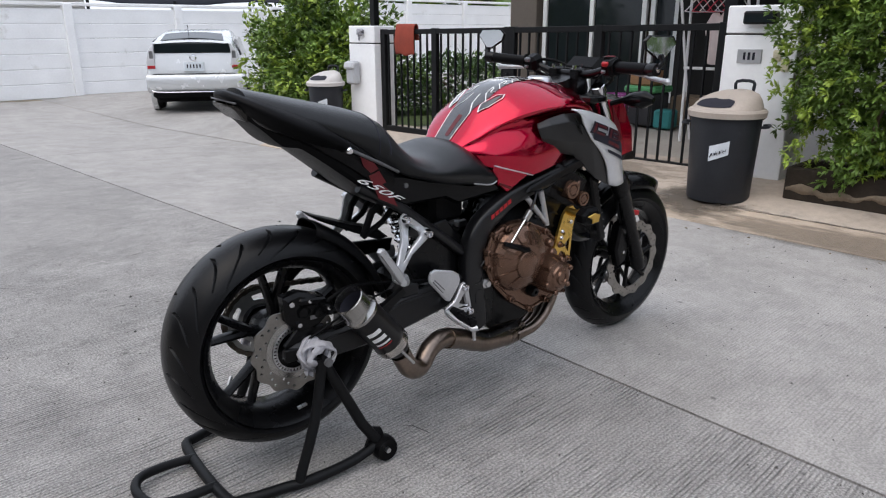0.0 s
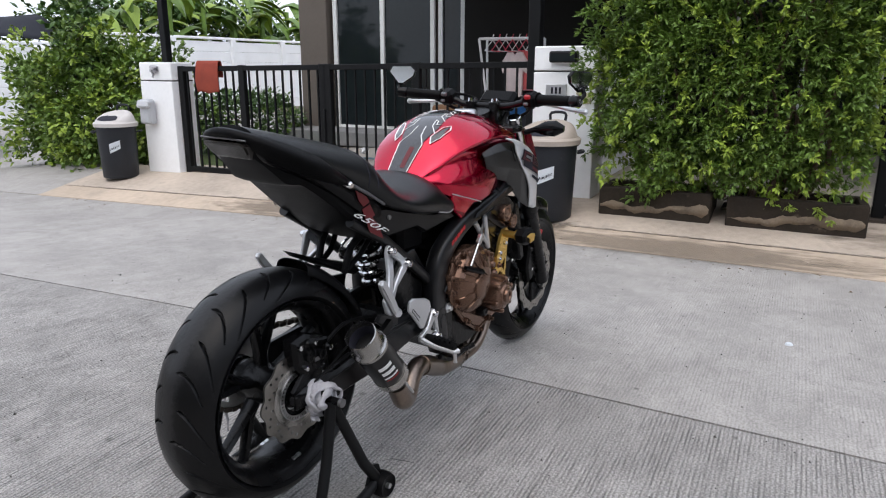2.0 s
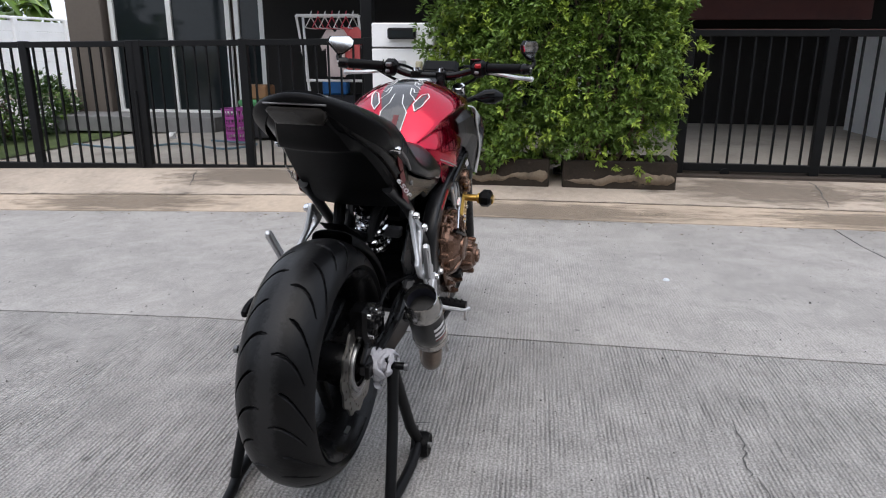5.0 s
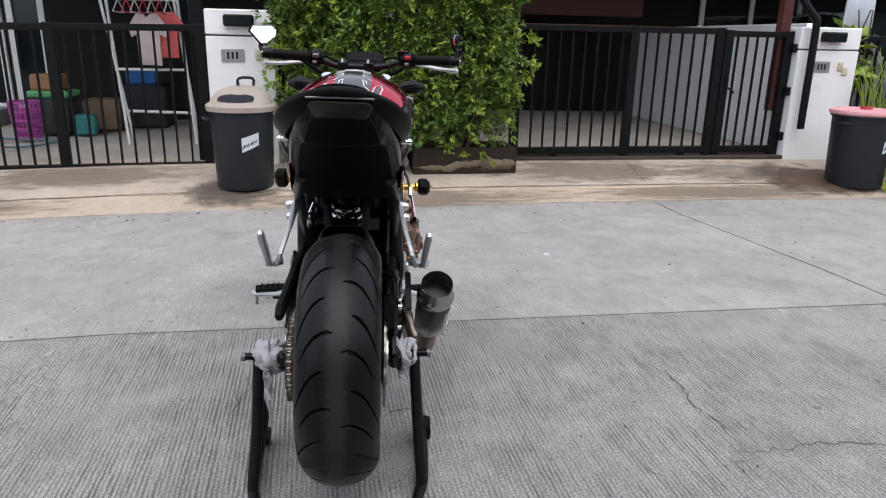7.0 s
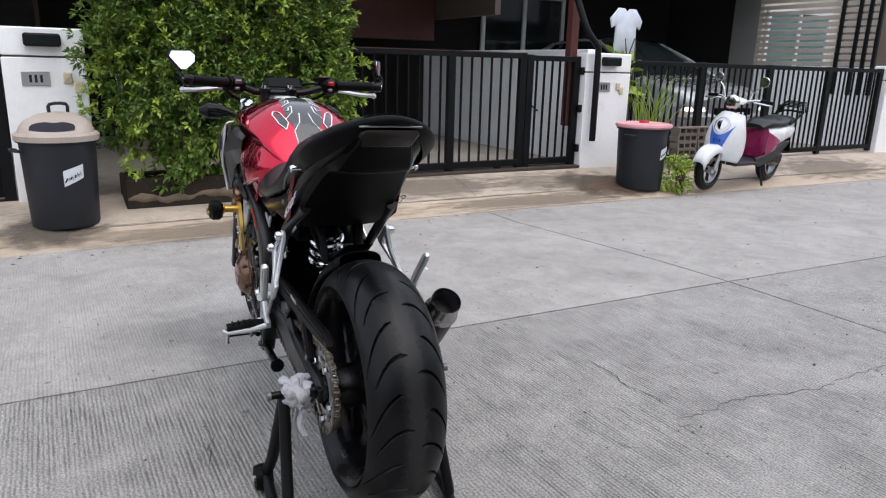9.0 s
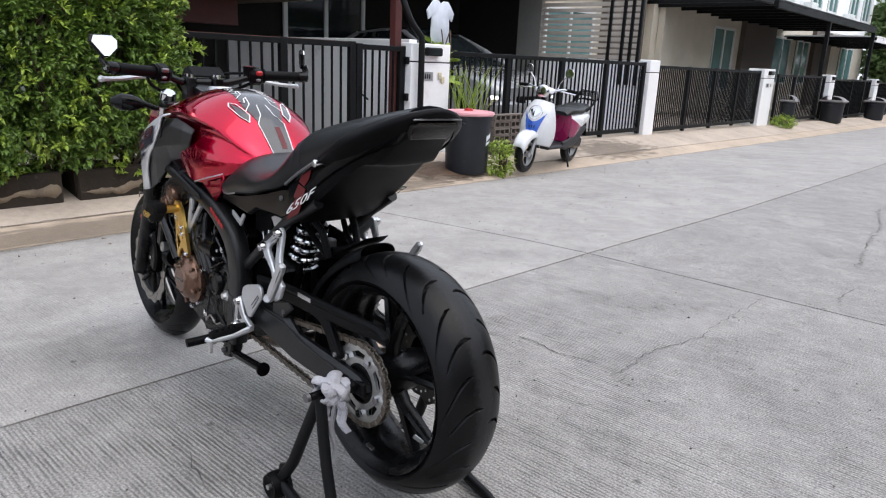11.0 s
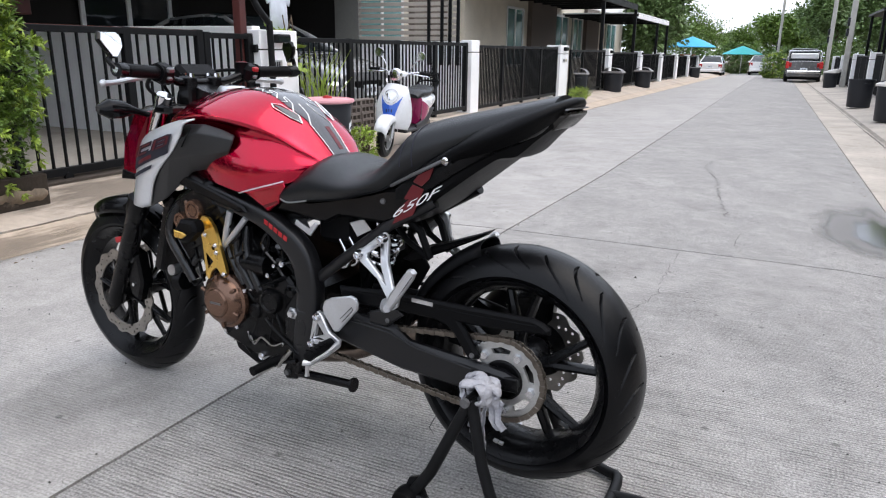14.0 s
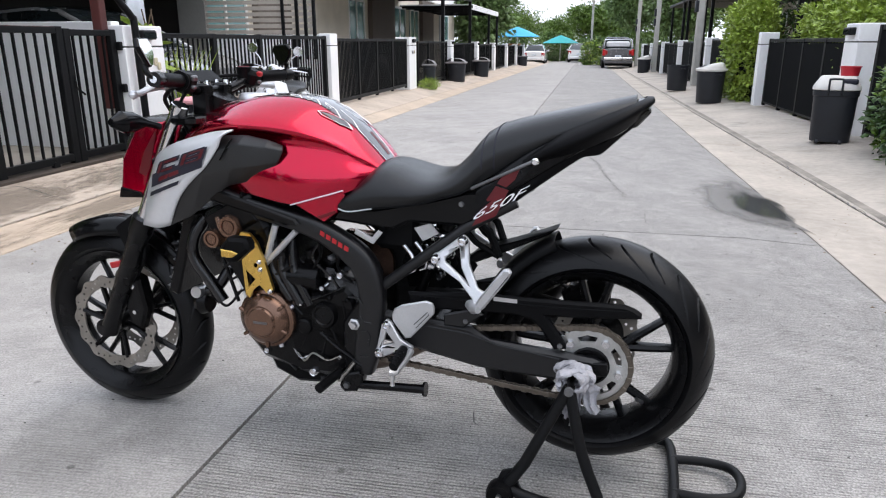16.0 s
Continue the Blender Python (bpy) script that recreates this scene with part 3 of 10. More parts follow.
part("rust_streak", boxb((0, 0, 1.1015), (0.03, 1.8, 0.003)), mat("rusty_paint", (0.11, 0.03, 0.018), 0.8, var=0.5, scale=14), g2, "rusty worn top of the rail")
for g in (g2,):
    for yy in (0.55, -0.65):
        part("roller", latheb([(0.0, -0.012), (0.035, -0.012), (0.035, 0.012), (0.0, 0.012)], c=(-0.02, yy, 0.02), axis="x", n=16), BLACKSTEEL, g)
rail = part("gate_track", boxb((GX, -0.75, 0.095), (0.22, 3.5, 0.03), ch=0.004), mat("rusty_track", (0.05, 0.038, 0.03), 0.8, var=0.3, scale=8), None)
tagged(rail, "dark rusty floor track under the sliding gate", "track", kind="structure")
sill = part("gate_sill", boxb((5.25, 4.45, -0.03), (0.3, 4.0, 0.1), ch=0.01), APRON, None)
tagged(sill, "raised concrete sill under the gate", "sill", kind="structure")
gate(GX + 0.06, -3.12, -7.98, (-3.16, -4.35, -5.55, -6.75, -7.94), 0.05, 1.12, "black barred steel gate before a parked car", step=0.1)
gate(GX + 0.06, -8.36, -13.38, (-8.42, -9.7, -10.9, -12.1, -13.33), 0.02, 1.12, "black steel gate with close bars", step=0.075)
gate(GX + 0.1, -14.7, -18.65, (-14.75, -16.0, -18.6), -0.03, 1.12, "black barred steel gate with gaps", step=0.13)
for k, y in enumerate((-19.2, -24.7, -30.0, -35.3, -40.6)):
    gate(GX + 0.1, y - 0.05, y - 4.9, (y - 0.1, y - 2.5, y - 4.85), gz(5.2, y), 1.14, "black steel gate backed with dark sheet", step=0.14, mesh_back=True)
for k, y in enumerate((-11.0, -16.6, -22.3, -27.8, -33.3)):
    gate(-2.2, y, y - 5.1, (y - 0.05, y - 1.7, y - 3.4, y - 5.05), gz(-2.2, y - 2) + 0.01, 1.18, "dark steel gate on the western side", step=0.12, mesh_back=True, group="western gates")
gate(-2.2, -6.15, -10.2, (-6.2, -7.15, -8.15, -9.15, -10.15), gz(-2.2, -8) + 0.01, 1.12, "dark steel folding gate on the western side", step=0.12, mesh_back=True, group="western gates")
gate(-2.2, 0.4, -5.4, (0.35, -1.3, -3.0, -5.35), gz(-2.2, -2), 1.2, "dark steel gate on the western side", step=0.12, mesh_back=True, group="western gates")
gate(-2.2, 9.5, 0.5, (9.4, 6.2, 3.0, 0.55), gz(-2.2, 4), 1.2, "dark steel gate on the western side", step=0.12, mesh_back=True, group="western gates")

# white panel wall closing the street
wall = thing("wall_north", "white precast concrete boundary wall with horizontal panels and posts", "wall", (0, 16.6, 0), kind="structure")
zb = gz(5, 16.6) - 0.05
panel = None
for i in range(-5, 10):
    x = 2.55 + i * 2.35
    rows_ = 6 if i < 4 else 7
    part("wall_post", boxb((x, -0.03, zb + 0.15 * rows_ + 0.05), (0.17, 0.2, 0.3 * rows_ + 0.12), ch=0.012), WHITE, wall)
    for k in range(rows_):
        if panel is None:
            panel = part("panel", boxb((0, 0, 0), (2.2, 0.07, 0.298), ch=0.014), WHITE, wall)
            panel.matrix_basis = pose(x + 1.175, 0, zb + 0.16 + k * 0.3)
        else:
            again("panel", panel, wall, pose(x + 1.175, 0, zb + 0.16 + k * 0.3))
    part("coping", boxb((x + 1.175, 0, zb + 0.1 + 0.3 * rows_), (2.35, 0.16, 0.07), ch=0.012), WHITE, wall)

# side wall of carport 80, low and white
for nm, y, h, x1, lab in (("wall_party_south", -2.82, 1.27, 9.0, "low white party wall between two carports"), ("wall_party_north", 2.2, 1.1, 9.0, "party wall between two carports"), ("wall_party_far", -8.2, 1.2, 9.0, "low white party wall between carports")):
    w = part(nm, boxb(((PX + 0.3 + x1) / 2, y, h / 2), (x1 - PX - 0.3, 0.12, h), ch=0.006), WHITE, None)
    tagged(w, lab, "wall", kind="structure")


# ---- the motorcycle ----
CANDY = mat("candy_red_paint", (0.67, 0.002, 0.09), 0.22, metal=0.95, var=0.05, scale=3, coat=1.0, rvar=0.02)
candy_ = CANDY.node_tree.nodes["Principled BSDF"].inputs
candy_["Coat IOR"].default_value, candy_["Coat Roughness"].default_value = 1.42, 0.015
candy_["Coat Tint"].default_value = (0.72, 0.08, 0.32, 1)
DEEPRED = mat("dark_red_graphic", (0.11, 0.003, 0.007), 0.4, var=0.1)
SHADERED = mat("blackish_red_graphic", (0.085, 0.003, 0.006), 0.35, var=0.1)
REDMARK = mat("red_mark", (0.4, 0.015, 0.02), 0.45, var=0.1)
GLOSSBLACK = mat("gloss_black_plastic", (0.004, 0.004, 0.0045), 0.17, var=0.2, scale=4, rvar=0.06, dirt=(0.005, 0.005, 0.005), dirt_scale=9, spec=0.17)
FRAMEBLACK = mat("frame_black_paint", (0.006, 0.006, 0.007), 0.36, var=0.2, scale=14, bump=0.05, bscale=220, spec=0.4)
SATIN = mat("satin_black_frame", (0.004, 0.004, 0.0045), 0.27, var=0.25, scale=12, bump=0.04, bscale=160, spec=0.22)
MATTE = mat("matte_black_plastic", (0.0035, 0.0035, 0.004), 0.44, var=0.2, scale=8, bump=0.1, bscale=240, spec=0.085)
VINYL = mat("black_seat_vinyl", (0.0035, 0.004, 0.005), 0.33, var=0.2, scale=5, bump=0.1, bscale=300, spec=0.42)
RUBBER = mat("tyre_rubber", (0.004, 0.004, 0.0045), 0.34, var=0.25, scale=7, bump=0.06, bscale=110, dirt=(0.012, 0.012, 0.012), dirt_scale=14, dirt_at=0.62, spec=0.2)
RUBBER_WORN = mat("worn_tyre_rubber", (0.004, 0.004, 0.0045), 0.34, var=0.25, scale=7, bump=0.06, bscale=110, dirt=(0.012, 0.012, 0.012), dirt_scale=14, dirt_at=0.62, spec=0.2)
n_, l_ = RUBBER_WORN.node_tree.nodes, RUBBER_WORN.node_tree.links
tc_ = n_.new("ShaderNodeTexCoord")
sep_ = n_.new("ShaderNodeSeparateXYZ")
l_.new(tc_.outputs["Object"], sep_.inputs[0])
ab_ = n_.new("ShaderNodeMath")
ab_.operation = "ABSOLUTE"
l_.new(sep_.outputs["Y"], ab_.inputs[0])
sp_n = n_.new("ShaderNodeTexNoise")
sp_n.inputs["Scale"].default_value, sp_n.inputs["Detail"].default_value, sp_n.inputs["Roughness"].default_value = 90, 6, 0.75
l_.new(tc_.outputs["Object"], sp_n.inputs["Vector"])
ed_ = n_.new("ShaderNodeMath")
ed_.operation = "MULTIPLY_ADD"
l_.new(sp_n.outputs["Fac"], ed_.inputs[0])
ed_.inputs[1].default_value = -0.05
l_.new(ab_.outputs[0], ed_.inputs[2])
wr_ = n_.new("ShaderNodeMapRange")
wr_.inputs["From Min"].default_value, wr_.inputs["From Max"].default_value = -0.012, 0.003
wr_.inputs["To Min"].default_value, wr_.inputs["To Max"].default_value = 0.75, 0.0
l_.new(ed_.outputs[0], wr_.inputs["Value"])
mx_ = n_.new("ShaderNodeMix")
mx_.data_type = "RGBA"
mx_.inputs["B"].default_value = (0.024, 0.024, 0.025, 1)
l_.new(wr_.outputs[0], mx_.inputs["Factor"])
l_.new(n_["Principled BSDF"].inputs["Base Color"].links[0].from_socket, mx_.inputs["A"])
l_.new(mx_.outputs["Result"], n_["Principled BSDF"].inputs["Base Color"])
SILVER = mat("silver_paint", (0.68, 0.69, 0.71), 0.38, metal=0.5, var=0.06, scale=5, coat=0.4)
BRONZE = mat("bronze_engine_paint", (0.17, 0.1, 0.07), 0.24, metal=0.75, var=0.15, scale=9, bump=0.05, bscale=140)
GOLD = mat("gold_anodised_metal", (0.72, 0.47, 0.12), 0.28, metal=1, var=0.08, scale=8)
STEEL = mat("heat_tinted_steel", (0.45, 0.43, 0.41), 0.22, metal=1, var=0.3, scale=7, dirt=(0.28, 0.21, 0.16), dirt_scale=5)
DISCSTEEL = mat("brake_disc_steel", (0.3, 0.285, 0.265), 0.33, metal=1, var=0.2, scale=12)
CARBON = mat("dark_carbon", (0.004, 0.004, 0.0045), 0.33, var=0.3, scale=30, coat=0.1, spec=0.3)
CHAINMETAL = mat("oily_chain_metal", (0.145, 0.124, 0.103), 0.34, metal=0.8, var=0.3, scale=30)
LAMPBLACK = mat("smoked_lamp", (0.022, 0.02, 0.018), 0.25, var=0.15, rvar=0.05)
PADBLACK = mat("glossy_black_pad", (0.03, 0.03, 0.033), 0.2, var=0.3, scale=30, rvar=0.08, coat=1.0)
MIRROR = mat("mirror_glass", (0.85, 0.87, 0.88), 0.03, metal=1, var=0.02, rvar=0.02)
CLOTH = mat("rag_cloth", (0.4, 0.395, 0.42), 0.9, var=0.25, scale=12, bump=0.4, bscale=120, dirt=(0.22, 0.22, 0.26), dirt_scale=14, dirt_at=0.55)
DECALW = mat("white_decal", (0.78, 0.78, 0.78), 0.4, var=0.06)
DARKIN = mat("black_engine_metal", (0.003, 0.003, 0.0034), 0.24, var=0.3, scale=12, bump=0.12, bscale=90, spec=0.17)
COVERBLACK = mat("grained_black_plastic", (0.009, 0.009, 0.0095), 0.38, var=0.12, scale=8, bump=0.1, bscale=320, spec=0.5)
HOSE = mat("glossy_black_hose", (0.004, 0.004, 0.005), 0.2, var=0.15, scale=8, spec=0.5)
BRIGHTALU = mat("bright_cast_aluminium", (0.58, 0.585, 0.6), 0.42, metal=0.8, var=0.1, scale=14, bump=0.06, bscale=200)
HEADER = mat("brown_heat_tinted_steel", (0.22, 0.175, 0.145), 0.3, metal=1, var=0.3, scale=7)
CAPSTEEL = mat("dull_grey_steel", (0.4, 0.39, 0.375), 0.25, metal=1, var=0.15)
GREYIN = mat("grey_engine_metal", (0.16, 0.16, 0.165), 0.45, metal=0.7, var=0.25, scale=12)

bike = thing("motorcycle", "red and black naked sport motorcycle raised on a paddock stand", "motorcycle", (0.854, 1.638, 0), -5.0)
bike.matrix_basis = pose(0.854, 1.638, 0, 0, 0, -5.0) @ Matrix.Translation((0, 0.013, 0)) @ pose(0, 0, 0, 1.2, 0, 0)
RW, RR, FW, FR = (0.03, 0, 0.345), 0.289, (1.44, 0, 0.274), 0.286


def pt(name, bm, m, parent=None, label="", smooth=32.0):
    return part(name, bm, m, parent if parent is not None else bike, label, smooth)


def bar(pts, yc, half, n=20, power=0.55):
    """A squared, round-edged beam in the side plane: (x, z, half height) stations, half its thickness across."""
    bm = bmesh.new()
    rings = []
    for i, (x, z, r) in enumerate(pts):
        a, b = pts[max(0, i - 1)], pts[min(len(pts) - 1, i + 1)]
        d = Vector((b[0] - a[0], b[1] - a[1])).normalized()
        ring = []
        for j in range(n):
            an = 2 * math.pi * j / n
            u = math.copysign(abs(math.cos(an)) ** power, math.cos(an)) * r
            w = math.copysign(abs(math.sin(an)) ** power, math.sin(an)) * half
            ring.append(bm.verts.new((x - d.y * u, yc + w, z + d.x * u)))
        rings.append(ring)
    for a, b in zip(rings, rings[1:]):
        for j in range(n):
            bm.faces.new([a[j], a[(j + 1) % n], b[(j + 1) % n], b[j]])
    bm.faces.new(rings[0])
    bm.faces.new(rings[-1][::-1])
    bmesh.ops.recalc_face_normals(bm, faces=bm.faces)
    return bm


def eased(st, k=4):
    """More stations between those given, on a smooth line."""
    return [tuple(p) for p in smooth_path(st, k)]


def both(name, make, m, parent=None, label=""):
    """One part on each side."""
    return [pt(name, make(s), m, parent, label) for s in (1, -1)]


def tyre(c, R, half, n, slashes, seed):
    """A road tyre with a round crown and cut slanting grooves."""
    inner = R - 0.078
    prof = []
    for i in range(91):
        a = -1 + 2 * i / 90
        y = half * math.sin(a * 1.32) / math.sin(1.32)
        prof.append((a, y, R - 0.055 * (1 - math.cos(a * 1.25)) / (1 - math.cos(1.25))))
    prof = [(None, -half * 0.6, inner), (None, -half * 0.86, inner + 0.012)] + prof + [(None, half * 0.86, inner + 0.012), (None, half * 0.6, inner)]
    bm = bmesh.new()
    rings = []
    for i in range(n):
        th = 2 * math.pi * i / n
        ring = []
        for a, y, r in prof:
            if a is not None:
                u, sd = abs(a), (0 if a < 0 else 1)
                pitch = 360 / slashes
                ang = math.degrees(th) - 13 * (u - 0.3) ** 2 * 3 - 11 * u + sd * pitch * 0.5
                k = math.floor(ang / pitch + 0.5)
                d = abs(ang - k * pitch) * math.pi / 180 * R
                lo, hi = ((0.08, 0.72), (0.24, 0.92))[int(k) % 2]
                wd = 0.0036 * min(1, (u - lo) / 0.12 + 0.25, (hi - u) / 0.2 + 0.2)
                if lo < u < hi and d < wd:
                    r -= 0.0075 * (1 - (d / wd) ** 4)
            ring.append(bm.verts.new((c[0] + r * math.cos(th), c[1] + y, c[2] + r * math.sin(th))))
        rings.append(ring)
    for i in range(n):
        a, b = rings[i], rings[(i + 1) % n]
        for j in range(len(prof) - 1):
            bm.faces.new([a[j], a[j + 1], b[j + 1], b[j]])
    return bm


def spokes(c, r0, r1, count, half, width, a0):
    out = []
    for i in range(count):
        bm = bmesh.new()
        th = a0 + 2 * math.pi * i / count
        for sgn in (-1, 1):
            th2 = th + sgn * 0.2
            p0 = (c[0] + r0 * math.cos(th), c[1] + half, c[2] + r0 * math.sin(th))
            pm = (c[0] + (r0 + 0.035) * math.cos(th + sgn * 0.05), c[1] + half, c[2] + (r0 + 0.035) * math.sin(th + sgn * 0.05))
            p1 = (c[0] + r1 * math.cos(th2), c[1] + half * 0.4, c[2] + r1 * math.sin(th2))
            tube(bm, [p0, pm, p1], [width * 1.3, width * 1.1, width * 0.85], 8, up=(0, 1, 0), flat=1.5)
        out.append(bm)
    return out


def disc(c, y, r, r_in, waves, th=0.005, m=DISCSTEEL, holes=True):
    rim = []
    n = waves * 10
    for i in range(n):
        a = 2 * math.pi * i / n
        rim.append((c[0] + (r + 0.0045 * math.cos(a * waves)) * math.cos(a), c[2] + (r + 0.0045 * math.cos(a * waves)) * math.sin(a)))
    cut = [circle(c[0], c[2], r_in, 40)[::-1]]
    if holes:
        for i in range(waves * 3):
            a = 2 * math.pi * (i + 0.5) / (waves * 3)
            rr = r_in + (r - r_in) * (0.3, 0.55, 0.76)[i % 3]
            cut.append(circle(c[0] + rr * math.cos(a), c[2] + rr * math.sin(a), 0.0042, 6)[::-1])
    return plateb(rim, y - th / 2, y + th / 2, hole=cut)


# wheels
rear = pt("rear_wheel", latheb([(RR - 0.078, -0.075), (RR - 0.066, -0.083), (RR - 0.064, -0.078), (RR - 0.083, -0.05), (RR - 0.09, 0), (RR - 0.083, 0.05), (RR - 0.064, 0.078), (RR - 0.066, 0.083), (RR - 0.078, 0.075), (RR - 0.098, 0.04), (RR - 0.1, 0), (RR - 0.098, -0.04)], c=RW, axis="y", n=72, closed=True), SATIN, label="black cast alloy rear wheel")
pt("rear_tyre", tyre(RW, RR, 0.088, 900, 24, 1), RUBBER_WORN, rear, "wide black rear tyre with cut grooves")
pt("hub", latheb([(0, -0.09), (0.035, -0.09), (0.045, -0.06), (0.05, 0), (0.052, 0.06), (0.035, 0.1), (0, 0.1)], c=RW, axis="y", n=32), SATIN, rear)
for bm in spokes(RW, 0.045, RR - 0.095, 5, 0.02, 0.0115, 0.3):
    pt("spoke", bm, SATIN, rear)
pt("brake_disc", disc(RW, -0.098, 0.112, 0.07, 12), DISCSTEEL, rear, "drilled wavy steel brake disc")
pt("disc_carrier", latheb([(0.04, -0.088), (0.072, -0.094), (0.072, -0.099), (0.04, -0.1)], c=RW, axis="y", n=40, closed=True), DARKIN, rear)
pt("disc_flange", latheb([(0.063, -0.103), (0.078, -0.102), (0.078, -0.098), (0.063, -0.098)], c=RW, axis="y", n=48, closed=True), CAPSTEEL, rear, "dull steel disc flange")
slits = [circle(RW[0], RW[2], 0.05, 48)[::-1]]
for i in range(40):
    a, w = 2 * math.pi * i / 40, 0.036
    slits.append([(RW[0] + r * math.cos(a + d), RW[2] + r * math.sin(a + d)) for r, d in ((0.0525, -w), (0.0525, w), (0.0595, w), (0.0595, -w))])
pt("sensor_ring", plateb(circle(RW[0], RW[2], 0.062, 80), -0.106, -0.103, hole=slits), ALU, rear, "slotted steel sensor ring")
SPROCKET = mat("brushed_sprocket_steel", (0.5, 0.5, 0.49), 0.38, metal=0.9, var=0.22, scale=20, bump=0.08, bscale=200)
teeth = []
for i in range(42 * 4):
    a = 2 * math.pi * i / 168
    teeth.append((RW[0] + (0.093 + (0.0045 if i % 4 in (0, 1) else 0)) * math.cos(a), RW[2] + (0.093 + (0.0045 if i % 4 in (0, 1) else 0)) * math.sin(a)))
slots = [circle(RW[0], RW[2], 0.048, 32)[::-1]]
for i in range(5):
    a = 2 * math.pi * i / 5 + 0.2
    lp = [(RW[0] + r * math.cos(a + d), RW[2] + r * math.sin(a + d)) for r, d in ((0.063, -0.3), (0.061, 0), (0.063, 0.3), (0.076, 0.33), (0.0785, 0), (0.076, -0.33))]
    slots.append(lp[::-1])
spr = pt("sprocket", plateb(teeth, 0.109, 0.116, hole=slots), SPROCKET, rear, "silver steel sprocket with oval slots")
for i in range(5):
    a = 2 * math.pi * i / 5 + 0.2 + math.pi / 5
    pt("nut", latheb([(0, 0.126), (0.009, 0.126), (0.011, 0.117), (0.011, 0.115)], c=(RW[0] + 0.07 * math.cos(a), 0, RW[2] + 0.07 * math.sin(a)), axis="y", n=6), CHROME, spr)
pt("axle_nut", latheb([(0, 0.15), (0.014, 0.15), (0.016, 0.135), (0.016, 0.12), (0.03, 0.119), (0.032, 0.112), (0.041, 0.112), (0.043, 0.118), (0.048, 0.116), (0.048, 0.09)], c=RW, axis="y", n=24), DARKIN, rear)
pt("valve", tubeb([(RW[0] - 0.13, 0.03, RW[2] - 0.12), (RW[0] - 0.115, 0.045, RW[2] - 0.105)], 0.005, 8), ALU, rear)
for a in (-1.45, -1.38):
    for y in (-0.045, 0.045):
        pt("balance_weight", boxb((RW[0] + 0.2 * math.cos(a), y, RW[2] + 0.2 * math.sin(a)), (0.012, 0.03, 0.006), (0, -math.degrees(a) - 90, 0)), ALU, rear)

front = pt("front_wheel", latheb([(FR - 0.078, -0.048), (FR - 0.066, -0.055), (FR - 0.064, -0.05), (FR - 0.083, -0.03), (FR - 0.09, 0), (FR - 0.083, 0.03), (FR - 0.064, 0.05), (FR - 0.066, 0.055), (FR - 0.078, 0.048), (FR - 0.098, 0.025), (FR - 0.1, 0), (FR - 0.098, -0.025)], c=FW, axis="y", n=72, closed=True), SATIN, label="black cast alloy front wheel")
pt("front_tyre", tyre(FW, FR, 0.059, 760, 24, 2), RUBBER, front, "black front tyre with cut grooves")
pt("hub", latheb([(0, -0.085), (0.03, -0.085), (0.035, -0.05), (0.03, 0), (0.035, 0.05), (0.03, 0.085), (0, 0.085)], c=FW, axis="y", n=32), SATIN, front)
for bm in spokes(FW, 0.035, FR - 0.095, 5, 0.015, 0.0075, 0.1):
    pt("spoke", bm, SATIN, front)
for s in (1, -1):
    d = pt("brake_disc", disc(FW, 0.068 * s, 0.144, 0.11, 14), DISCSTEEL, front, "drilled wavy steel brake disc")
    for i in range(6):
        bm = bmesh.new()
        a = 2 * math.pi * i / 6
        tube(bm, [(FW[0] + 0.035 * math.cos(a), 0.06 * s, FW[2] + 0.035 * math.sin(a)), (FW[0] + 0.115 * math.cos(a + 0.25), 0.066 * s, FW[2] + 0.115 * math.sin(a + 0.25))], 0.008, 8)
        pt("carrier_arm", bm, DARKIN, d)

# fork, mudguard, calipers
TOP, BOT = Vector((1.095, 0, 0.965)), Vector((1.429, 0, 0.273))


def on_fork(k, y, fwd=0.0):
    p = TOP.lerp(BOT, k)
    return (p.x + fwd, y, p.z)


